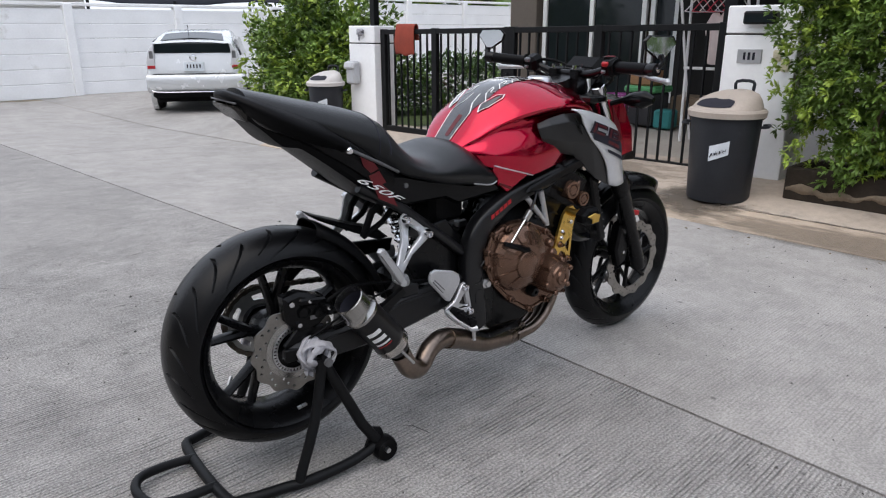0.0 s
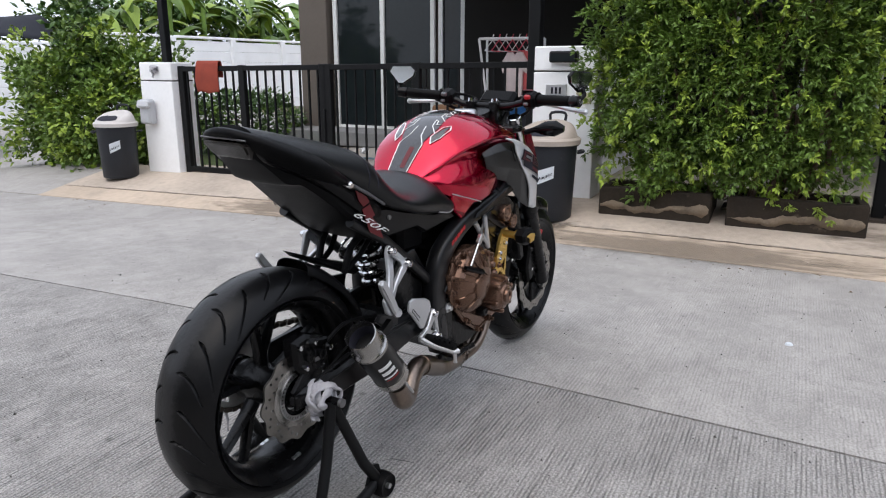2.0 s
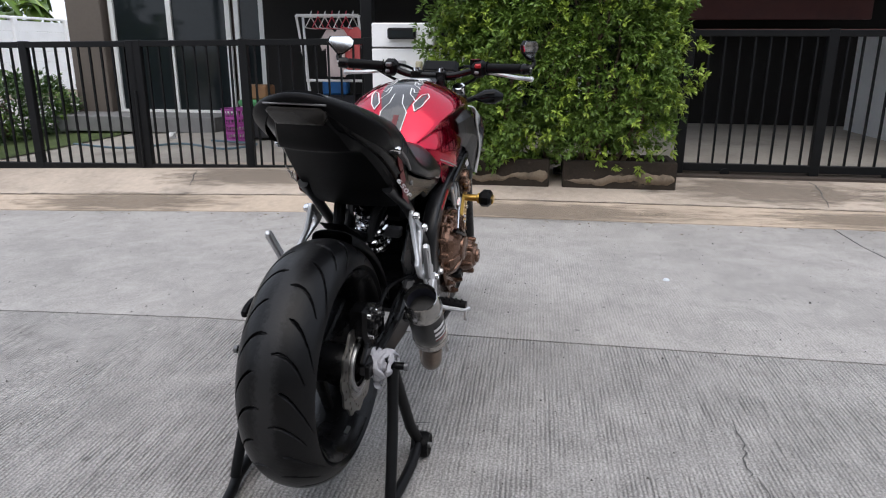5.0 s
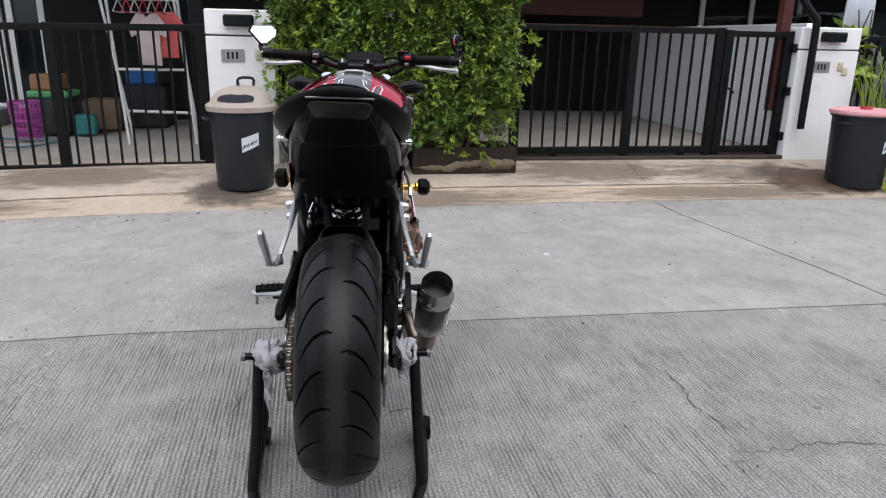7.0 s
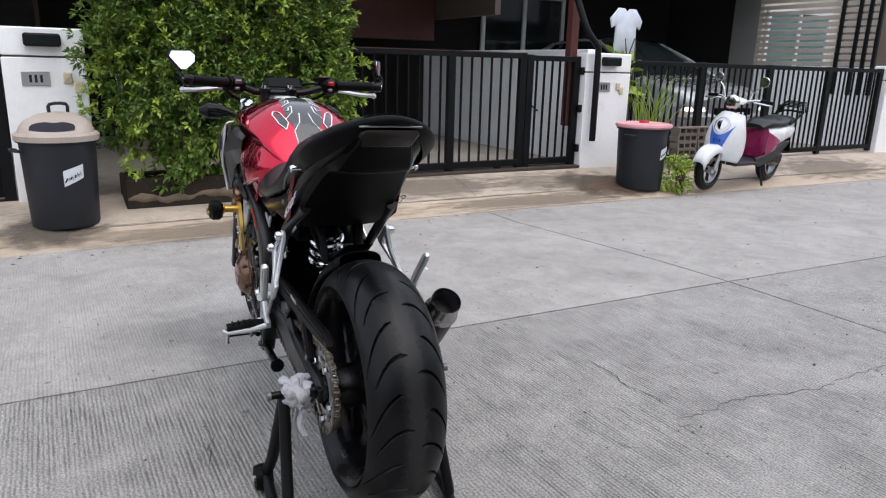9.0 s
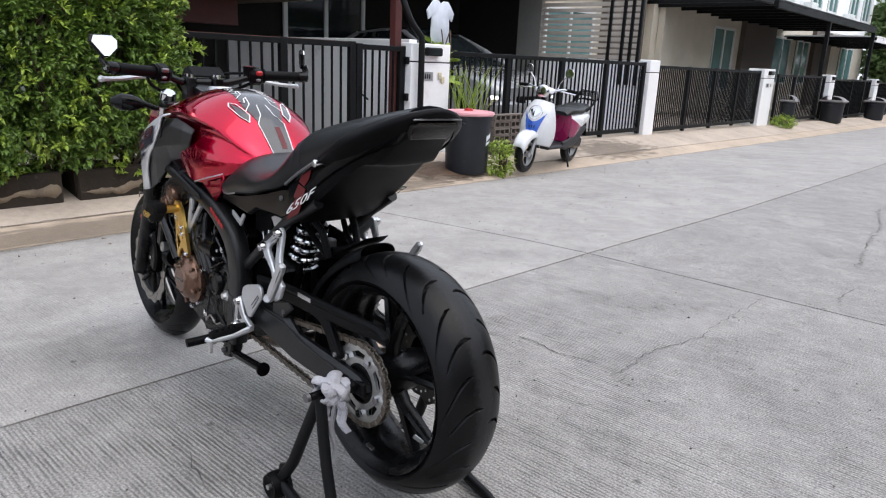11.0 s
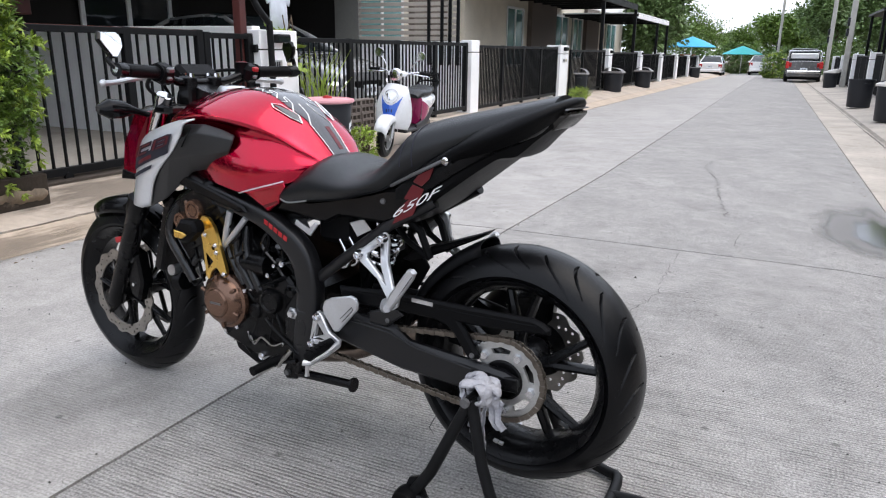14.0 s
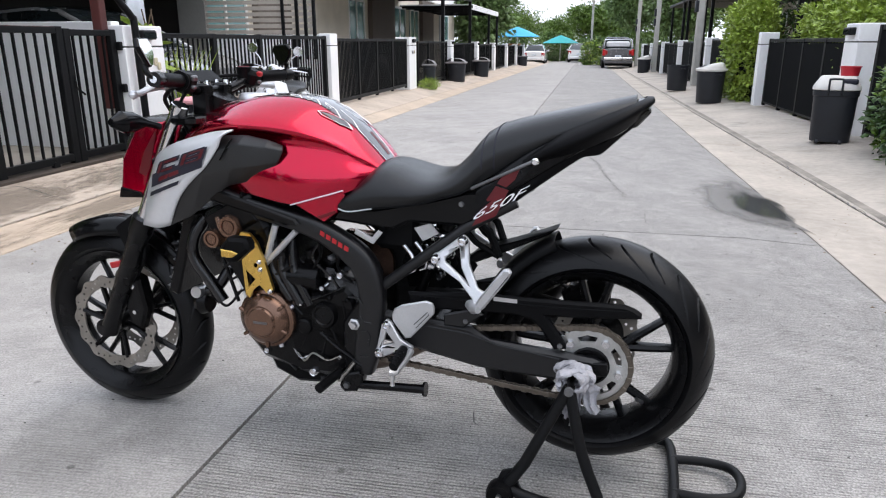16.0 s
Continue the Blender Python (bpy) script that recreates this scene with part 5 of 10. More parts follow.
side_ = [[p, Vector(p).lerp(Vector(q), .75) + Vector((0, 0, .007)), q, Vector(q).lerp(Vector(r), .3) - Vector((0, 0, .003)), r] for p, q, r in ARCH]
half_ = [[(p[0], -p[1], p[2]) for p in row] for row in side_]
pt("tail_arch", skin(half_ + side_[-2::-1], ku=3, kv=3), MATTE, tail, "rounded glossy black arch round the tail", smooth=50)
lamp = pt("tail_lamp", bm, LAMPBLACK, tail, "smoked black tail lamp")
tray = []
for x, z, w, up_ in ((-.03, .902, .06, .028), (.0, .876, .074, .032), (.034, .843, .086, .045), (.05, .836, .09, .05), (.076, .832, .097, .048), (.1, .817, .104, .052), (.15, .78, .114, .065), (.2, .742, .12, .075), (.26, .695, .122, .08), (.315, .658, .112, .085)):
    tray.append([(x, 0, z), (x, w * .6, z + .002), (x, w * .93, z + .006), (x, w, z + .018), (x, w + .002, z + up_ * .6), (x, w - .006, z + up_)])
bm = skin(tray, mirror=True, kv=4)
pt("undertray", bm, MATTE, tail, "smooth black plastic undertray")
pt("lamp_strip", tubeb([(-.059, -.068, .947), (-.061, 0, .948), (-.059, .068, .947)], .0022, 6), GREYIN, tail)

for s in (1, -1):
    me_ = text_mesh("650F", .0235, .0006, .62, .0)
    long_ = .166 / max(v.co.x for v in me_.vertices)
    o = new("lettering", me_)
    me_.materials.append(DECALW)
    o.parent = tail
    if s > 0:
        o.matrix_basis = Matrix.Translation((.322, .1402, .683)) @ pose(0, 0, 0, 90, 0, 180) @ pose(0, 0, 0, 0, 0, 29) @ Matrix.Diagonal((long_, 1, 1, 1))
    else:
        o.matrix_basis = Matrix.Translation((.19, -.1402, .758)) @ pose(0, 0, 0, 90, 0, 0) @ pose(0, 0, 0, 0, 0, -30) @ Matrix.Diagonal((long_, 1, 1, 1))
    tagged(o, "white model lettering")

# rear mudguards and stays
rows = []
for i in range(10):
    a = radians(14 + 56 * i / 9)
    r = RR + .016 + .006 * (i / 9) ** 3
    w = .085 - .035 * (i / 9) ** 2
    cx, cz = RW[0] + r * math.cos(a), RW[2] + r * math.sin(a)
    rows.append([(cx, 0, cz), (cx, w * .6, cz - .002), (cx - .01 * math.cos(a), w, cz - .012), (cx - .03 * math.cos(a), w * 1.06, cz - .035 * math.sin(a))])
ob = pt("rear_hugger", skin(rows, mirror=True, ku=3), MATTE, label="matte black rear mudguard over the tyre")
ob.modifiers.new("thick", "SOLIDIFY").thickness = .003
pt("hugger_fin", plateb([(.13, .655), (.15, .637), (.25, .588), (.33, .552), (.36, .556), (.33, .582), (.24, .612), (.17, .638)], -.034, .034, ch=.005), MATTE)
for s in (1, -1):
    pt("fender_stay", tubeb([(.33, .06 * s, .67), (.295, .05 * s, .64), (.27, .045 * s, .575)], .01, 8), MATTE)
    pt("fender_stay", tubeb([(.37, .06 * s, .66), (.33, .05 * s, .61), (.27, .045 * s, .575)], .008, 8), MATTE)

# frame
for s in (1, -1):
    spar = eased([(1.06, .738, .025), (.93, .69, .024), (.74, .643, .025), (.655, .603, .029), (.598, .557, .034), (.574, .49, .034), (.577, .41, .034), (.588, .33, .034), (.6, .265, .026)])
    pt("frame_spar", bar(spar, .134 * s, .024, power=.45), FRAMEBLACK, label="black twin-spar steel frame", smooth=60)
    pt("frame_neck", tubeb(smooth_path([(1.08, .06 * s, .8), (1.06, .1 * s, .745), (1.0, .128 * s, .712)], 4), .032, 12), SATIN)
    pt("spar_cover", plateb([(1.0, .73), (1.02, .7), (.79, .645), (.752, .648), (.765, .663)], .158 * s, .168 * s, ch=.005), GLOSSBLACK, label="black plastic spar cover")
    for i in range(5):
        u, w = .699 - .0158 * i, .6375 - .0082 * i
        pt("spar_mark", plateb([(u, w), (u + .002, w - .0115), (u - .0095, w - .0168), (u - .0115, w - .0055)], .158 * s, .1595 * s), REDMARK, label="red bar on the frame")
    pt("subframe_rail", tubeb([(.56, .125 * s, .49), (.45, .128 * s, .575), (.335, .125 * s, .665), (.22, .11 * s, .73)], .014, 12), FRAMEBLACK)
    for ln_ in ([(.6, .42), (.592, .407), (.57, .406)], [(.598, .382), (.582, .385), (.574, .37), (.578, .345)], [(.602, .312), (.58, .316)], [(.63, .47), (.606, .47), (.592, .455)]):
        pt("frame_rib", tubeb([(a, .1575 * s, b) for a, b in ln_], .0026, 6), FRAMEBLACK)
    pv = pt("pivot_plate", plateb([(.56, .47), (.6, .47), (.65, .4), (.65, .27), (.6, .25), (.57, .3), (.555, .42)], .13 * s, .154 * s, ch=.006), SATIN, label="black frame pivot plate")
    pt("pivot_bolt", latheb([(0, .168 * s), (.009, .168 * s), (.011, .16 * s), (.016, .158 * s), (.017, .15 * s)], c=(.617, 0, .397), axis="y", n=6), ALU, pv)
    # pillion peg hanger
    bm = plateb([(.337, .651), (.327, .645), (.323, .632), (.319, .583), (.293, .53), (.273, .521), (.272, .49), (.284, .481), (.3, .484), (.307, .508), (.34, .542), (.404, .577), (.414, .588), (.41, .6), (.398, .604), (.35, .642)], .135 * s, .147 * s, hole=[[(.346, .62), (.338, .574), (.317, .538), (.34, .556), (.379, .584), (.379, .594)]])
    bm.normal_update()
    for v in bm.verts:
        v.co.y += s * .33 * max(0, .61 - v.co.z)
    hang = pt("pillion_bracket", bm, BRIGHTALU, label="silver cast pillion peg bracket")
    bv = hang.modifiers.new("edge", "BEVEL")
    bv.width, bv.segments = .003, 2
    for x, z in ((.337, .636), (.401, .589)):
        pt("bolt", latheb([(0, .16 * s), (.005, .16 * s), (.006, .165 * s), (.0095, .164 * s), (.0105, .16 * s), (.0125, .156 * s), (.0125, .15 * s)], c=(x, s * (.33 * max(0, .61 - z) - .004), z), axis="y", n=18), CHROME, hang)
    bm = plateb([(.3, .488), (.277, .528), (.226, .596), (.214, .598), (.207, .59), (.214, .574), (.266, .502), (.284, .482)], .19 * s, .206 * s, ch=.004)
    for v in bm.verts:
        v.co.y += s * .08 * (v.co.z - .45)
    peg_ = pt("pillion_peg", bm, BRIGHTALU, hang, "folded silver pillion peg with grooves")
    for k in (0, .008):
        pt("peg_groove", tubeb([(.272 - k, .2095 * s, .519 - k * .7), (.222 - k, .2155 * s, .587 - k * .7)], .0016, 6), GREYIN, peg_)
    pt("peg_pivot", tubeb([(.312, .172 * s, .49), (.296, .2 * s, .49), (.282, .212 * s, .494)], [.012, .012, .009], 12), BRIGHTALU, hang)
    # rider peg plate and peg
    heel = pt("heel_guard", plateb([(.507, .453), (.487, .465), (.425, .482), (.409, .478), (.403, .466), (.404, .45), (.464, .381), (.478, .378), (.49, .392), (.511, .42), (.513, .436)], .152 * s, .162 * s, ch=.003), BRIGHTALU, label="silver heel guard plate")
    pt("guard_crease", tubeb([(.45, .1625 * s, .41), (.416, .1625 * s, .448), (.42, .1625 * s, .454), (.455, .1625 * s, .418)], .0014, 6), GREYIN, heel)
    pt("peg_bracket", plateb([(.526, .424), (.515, .418), (.489, .374), (.458, .358), (.462, .338), (.487, .348), (.535, .322), (.552, .32), (.56, .332), (.553, .348), (.539, .412)], .152 * s, .166 * s, hole=[[(.527, .391), (.538, .351), (.507, .364)]]), BRIGHTALU, heel, "thin silver peg bracket with two arms").modifiers.new("edge", "BEVEL").width = .0025
    for x, z in ((.526, .409), (.546, .333)):
        pt("bolt", latheb([(0, .17 * s), (.005, .17 * s), (.006, .175 * s), (.0095, .174 * s), (.0105, .17 * s), (.012, .166 * s)], c=(x, 0, z), axis="y", n=18), CHROME, heel)
    peg = pt("rider_peg", tubeb([(.478, .17 * s, .352), (.476, .21 * s, .353), (.471, .27 * s, .35)], [.013, .014, .012], 10, flat=.7), MATTE, heel, "rider footpeg with ribbed rubber top")
    for k in range(4):
        pt("peg_rib", tubeb([(.466, (.206 + .016 * k) * s, .363 - .001 * k), (.488, (.206 + .016 * k) * s, .362 - .001 * k)], .003, 6), MATTE, peg)
    pt("peg_blade", tubeb([(.462, .166 * s, .348), (.463, .21 * s, .338), (.464, .272 * s, .336), (.478, .276 * s, .338)], [.009, .007, .006, .008], 8), BRIGHTALU, heel)
    pt("peg_feeler", tubeb([(.472, .268 * s, .335), (.473, .27 * s, .309), (.473, .27 * s, .303)], [.006, .0045, .0065], 8), ALU, heel)
pt("gear_lever", tubeb(smooth_path([(.6, .165, .27), (.66, .17, .255), (.7, .19, .25)]), .007, 8), SATIN)
pt("gear_pedal", tubeb([(.66, .165, .262), (.672, .22, .256), (.676, .25, .254)], .0125, 12), MATTE, label="ribbed black gear pedal rubber")
pt("gear_arm", tubeb(smooth_path([(.614, .17, .3), (.628, .175, .28), (.644, .178, .262), (.652, .178, .248), (.66, .17, .262)], 4), .006, 8), CAPSTEEL)
pt("brake_pedal", tubeb(smooth_path([(.56, -.165, .26), (.62, -.17, .235), (.69, -.175, .24), (.72, -.19, .25)]), .008, 8), SATIN)
stand = pt("side_stand", tubeb([(.665, .13, .21), (.615, .138, .222), (.435, .142, .236)], [.013, .0115, .0115], 14), GLOSSBLACK, label="folded black side stand")
pt("side_stand_foot", tubeb([(.436, .142, .236), (.43, .142, .2365)], .019, 18), GLOSSBLACK, stand)
pt("stand_pivot", plateb([(.6, .265), (.64, .27), (.668, .215), (.655, .198), (.62, .205), (.602, .235)], .112, .15, ch=.005), SATIN, stand)
pt("stand_bolt", latheb([(0, .158), (.008, .158), (.0095, .152), (.0095, .145)], c=(.645, 0, .222), axis="y", n=6), GREYIN, stand)

# swingarm, chain, guards, shock
# plate added to darken the gap behind the right pillion bracket
pt("inner_fender", plateb([(.42, .59), (.5, .6), (.58, .5), (.56, .42), (.4, .43), (.36, .5)], -.112, -.104, ch=.003), SATIN, label="black inner fender plate added to fill the dark gap behind the bracket")
for s in (1, -1):
    edge = [(.6, .44), (.5, .428), (.44, .424), (.34, .419), (.318, .416), (.272, .388), (.1, .377), (.02, .37), (-.012, .358), (-.014, .342), (.02, .33), (.1, .305), (.167, .306), (.297, .311), (.475, .343), (.6, .36)]
    sw = pt("swingarm_side", plateb(edge, .108 * s, .137 * s, ch=.009), FRAMEBLACK, label="black steel swingarm", smooth=20)
    pt("swingarm_crease", bar([(.55, .398, .003), (.45, .409, .003), (.323, .4, .003), (.25, .379, .003), (.1, .362, .003)], .1368 * s, .003, n=8, power=1), FRAMEBLACK, sw)
    pt("guard_lug", plateb([(.386, .415), (.386, .444), (.307, .468), (.287, .452), (.335, .414)], .126 * s, .1392 * s, ch=.004), FRAMEBLACK, sw)
    pt("lug_bolt", latheb([(0, .143 * s), (.006, .142 * s), (.007, .138 * s)], c=(.33, 0, .432), axis="y", n=8), GREYIN, sw)
    pt("axle_adjuster", boxb((.012, .132 * s, .346), (.05, .012, .034), (0, 4, 0), ch=.003), DARKIN, sw)
pt("swingarm_bridge", boxb((.44, 0, .37), (.09, .22, .09), (0, 10, 0), ch=.015), SATIN)
guard = pt("chain_guard", plateb([(.48, .49), (.33, .504), (.26, .505), (.113, .507), (-.041, .511), (-.062, .505), (-.08, .494), (-.08, .482), (.06, .469), (.134, .466), (.087, .4), (.086, .388), (.113, .384), (.15, .436), (.17, .452), (.204, .46), (.267, .46), (.47, .452)], .118, .138, ch=.006), MATTE, label="matte black plastic chain guard", smooth=20)
pt("guard_bolt", latheb([(0, .142), (.006, .141), (.007, .137)], c=(.1, 0, .396), axis="y", n=8), GREYIN, guard)
pt("guard_ridge", bar([(.45, .485, .002), (.26, .489, .002), (.1, .492, .002), (-.05, .498, .002)], .138, .002, n=8, power=1), MATTE, guard)
pt("guard_sticker", plateb([(.262, .503), (.262, .493), (.205, .492), (.205, .502)], .1375, .1395), ALU, guard, "small silver sticker")
fs = (.6, .118, .335)
rA, rB = .096, .038
loop = []
for i in range(41):
    a = radians(86 + 188 * i / 40)
    loop.append((RW[0] + rA * math.cos(a), .1125, RW[2] + rA * math.sin(a)))
for i in range(21):
    a = radians(274 + 172 * i / 20)
    loop.append((fs[0] + rB * math.cos(a), .1125, fs[2] + rB * math.sin(a)))
ln = [0.0]
for a, b in zip(loop, loop[1:] + loop[:1]):
    ln.append(ln[-1] + (Vector(b) - Vector(a)).length)
loop.append(loop[0])
bm = bmesh.new()
links = 112
for i in range(links):
    d = ln[-1] * i / links
    k = next(j for j in range(len(loop) - 1) if ln[j + 1] >= d)
    t = (d - ln[k]) / max(1e-6, ln[k + 1] - ln[k])
    p = Vector(loop[k]).lerp(Vector(loop[k + 1]), t)
    dr = Vector(loop[k + 1]) - Vector(loop[k])
    ang = -math.degrees(math.atan2(dr.z, dr.x))
    off = .007 if i % 2 else .005
    for sg in (-1, 1):
        box(bm, p + Vector((0, off * sg, 0)), (.0148, .0024, .0135 if i % 2 else .012), (0, ang, 0), ch=.003)
    tube(bm, [p + Vector((0, -.006, 0)), p + Vector((0, .006, 0))], .0045, 6)
pt("drive_chain", bm, CHAINMETAL, label="oily steel drive chain")
bm = bmesh.new()
a, b = Vector((.41, .0, .645)), Vector((.5, 0, .43))
coil = []
for i in range(140):
    t = i / 139
    ph = t * 4.2 * 2 * math.pi
    c = a.lerp(b, .08 + .54 * t)
    ax = (b - a).normalized()
    e1 = ax.orthogonal().normalized()
    e2 = ax.cross(e1)
    coil.append(c + .038 * (math.cos(ph) * e1 + math.sin(ph) * e2))
sh = pt("rear_shock", tubeb([a, a.lerp(b, .1), a.lerp(b, .12), b], [.03, .03, .014, .014], 16), DARKIN, label="rear shock absorber")
pt("spring", tubeb(coil, .0095, 10), CHROME, sh, "silver coil spring")

# engine
pt("crankcase", plateb([(.6, .44), (.7, .47), (.86, .47), (.95, .42), (.95, .32), (.9, .26), (.78, .225), (.66, .23), (.6, .3)], -.15, .14, ch=.02), DARKIN, label="black engine crankcase")
bm = bmesh.new()
box(bm, (.9, 0, .545), (.17, .3, .2), (0, 28, 0), ch=.015)
cyl = pt("cylinder_block", bm, DARKIN, label="black inclined cylinder block")
for i in range(5):
    pt("cooling_fin", boxb((.87 + .018 * i, 0, .49 + .034 * i), (.19, .31, .006), (0, 28, 0)), DARKIN, cyl)
pt("cylinder_head", boxb((.955, 0, .65), (.16, .32, .09), (0, 28, 0), ch=.014), DARKIN, label="black cylinder head")
for s in (1, -1):
    for cx, cz, r_ in ((1.005, .594, .025), (.952, .63, .03)):
        cv = pt("cam_cover", latheb([(0, .17 * s), (r_ * .6, .17 * s), (r_ * .66, .174 * s), (r_ * .9, .174 * s), (r_, .166 * s), (r_, .14 * s)], c=(cx, 0, cz), axis="y", n=24), BRONZE, label="bronze cam cover")
        pt("cam_plug", latheb([(0, .173 * s), (r_ * .5, .173 * s), (r_ * .55, .168 * s)], c=(cx, 0, cz), axis="y", n=20), BRONZE, cv)
    pt("cam_web", plateb([(1.03, .6), (1.0, .63), (.985, .648), (.93, .66), (.92, .63), (.94, .6), (1.0, .565)], .13 * s, .152 * s, ch=.006), BRONZE, label="bronze cylinder head end")
    pt("spark_lead", tubeb([(.992, .155 * s, .65), (.981, .16 * s, .617)], .008, 10), BRONZE)
# right clutch cover
CX, CZ = .735, .455
cc = pt("clutch_cover", latheb([(0, -.206), (.05, -.206), (.06, -.203), (.088, -.19), (.1, -.178), (.108, -.158), (.11, -.135)], c=(CX, 0, CZ), axis="y", n=18), BRONZE, label="bronze clutch cover with wide ribs and bolts", smooth=12)
rim_ = [(.608, .495), (.632, .54), (.676, .557), (.762, .556), (.844, .52), (.911, .464), (.95, .41), (.945, .335), (.93, .305), (.86, .288), (.787, .273), (.705, .325), (.637, .394), (.608, .45)]
pt("case_flange", plateb(rim_, -.165, -.13, ch=.008), BRONZE, cc)
pt("case_lip", tubeb([(x, -.162, z) for x, z in rim_], .006, 8, closed=True), BRONZE, cc)
for i in range(6):
    a, w = radians(75 + i * 33), .14
    bm = bmesh.new()
    ring_ = []
    for r, d, w_ in ((.048, -.2095, .1), (.066, -.2055, w), (.088, -.1945, w), (.098, -.1825, w * .9)):
        ring_.append([bm.verts.new((CX + r * math.cos(a + e), d + f, CZ + r * math.sin(a + e))) for e, f in ((-w_ * 1.3, .01), (-w_, 0), (w_, 0), (w_ * 1.3, .01))])
    for p, q in zip(ring_, ring_[1:]):
        for j in range(3):
            bm.faces.new([p[j], p[j + 1], q[j + 1], q[j]])
    bm.faces.new(ring_[0])
    bm.faces.new(ring_[-1][::-1])
    pt("rib", bm, BRONZE, cc, smooth=10)
pt("cover_panel", latheb([(0, -.2165), (.036, -.2165), (.041, -.2135), (.043, -.205)], c=(.727, 0, .447), axis="y", n=36), BRONZE, cc)
pl = pt("pulse_cover", latheb([(0, -.236), (.012, -.236), (.014, -.24), (.022, -.24), (.024, -.233), (.034, -.231), (.038, -.225), (.05, -.22), (.055, -.2), (.057, -.15)], c=(.858, 0, .383), axis="y", n=36), BRONZE, cc, "round bronze pulse cover")
for i in range(6):
    a = radians(20 + 60 * i)
    pt("lug", latheb([(0, -.226), (.006, -.226), (.009, -.222), (.01, -.16)], c=(.858 + .053 * math.cos(a), 0, .383 + .053 * math.sin(a)), axis="y", n=12), BRONZE, pl)
pt("oil_filler", latheb([(0, -.19), (.006, -.19), (.006, -.196), (.014, -.195), (.017, -.188), (.018, -.16)], c=(.787, 0, .339), axis="y", n=6), DARKIN, cc)
for x, z, r_ in ((.879, .44, .016), (.864, .476, .013)):
    pt("case_plug", latheb([(0, -.178), (r_ * .7, -.178), (r_, -.172), (r_, -.16)], c=(x, 0, z), axis="y", n=20), BRONZE, cc)
for x, z in rim_[:7] + rim_[8:]:
    u = Vector((x - CX - .03, z - CZ + .03)).normalized() * .004
    pt("bolt", latheb([(0, -.182), (.0035, -.182), (.004, -.186), (.0065, -.185), (.007, -.176), (.0105, -.174), (.011, -.15)], c=(x - u.x, 0, z - u.y), axis="y", n=12), BRONZE, cc)
pt("clutch_arm", tubeb([(.644, -.196, .522), (.69, -.206, .505), (.731, -.206, .488)], [.007, .009, .011], 8), DARKIN)
pt("clutch_link", tubeb([(.668, -.2, .522), (.756, -.185, .6)], .0042, 8), CHROME)
pt("link_clamp", boxb((.742, -.187, .588), (.02, .014, .034), (0, 40, 0), ch=.003), CAPSTEEL)
pt("clutch_cable", tubeb(smooth_path([(.756, -.185, .6), (.79, -.17, .64), (.86, -.12, .69)]), .0045, 8), HOSE)
# left covers
ac = pt("alternator_cover", latheb([(0, .186), (.036, .186), (.04, .181), (.044, .182), (.056, .176), (.066, .166), (.07, .156), (.079, .152), (.08, .145), (.08, .11)], c=(.87, 0, .383), axis="y", n=40), BRONZE, label="round bronze alternator cover")
for i in range(6):
    a = 2 * math.pi * i / 6 + .4
    pt("rib", boxb((.87 + .062 * math.cos(a), .168, .383 + .062 * math.sin(a)), (.026, .014, .01), (0, -math.degrees(a), 0), ch=.003), BRONZE, ac)
pt("cover_mark", boxb((.87, .1865, .383), (.04, .002, .006)), GREYIN, ac)
pt("sprocket_cover", plateb([(.58, .42), (.68, .44), (.76, .42), (.77, .3), (.7, .25), (.6, .27)], .1, .13, ch=.01), DARKIN, label="black front sprocket cover")
pt("starter_motor", tubeb([(.72, .12, .5), (.82, .12, .5)], .035, 16), DARKIN)
for y in (-.1, -.035, .035, .1):
    pt("throttle_body", tubeb([(.82, y, .64), (.72, y, .66)], .026, 14), DARKIN)
pt("air_box", boxb((.78, 0, .69), (.3, .2, .07), ch=.02), MATTE)
pt("battery_box", boxb((.53, 0, .635), (.12, .17, .11), ch=.015), MATTE)
pt("heat_plate", plateb([(.478, .645), (.435, .66), (.412, .635), (.455, .612)], .088, .091, ch=.001), BRIGHTALU, label="bare metal heat plate under the seat")
for pts_ in ([(.5, .1, .6), (.475, .11, .575), (.468, .112, .545), (.485, .112, .535)], [(.47, .1, .61), (.445, .11, .585), (.44, .112, .555), (.455, .112, .545)]):
    pt("bent_rod", tubeb(smooth_path(pts_, 5), .005, 10), CHROME, label="bright bent wire clip")
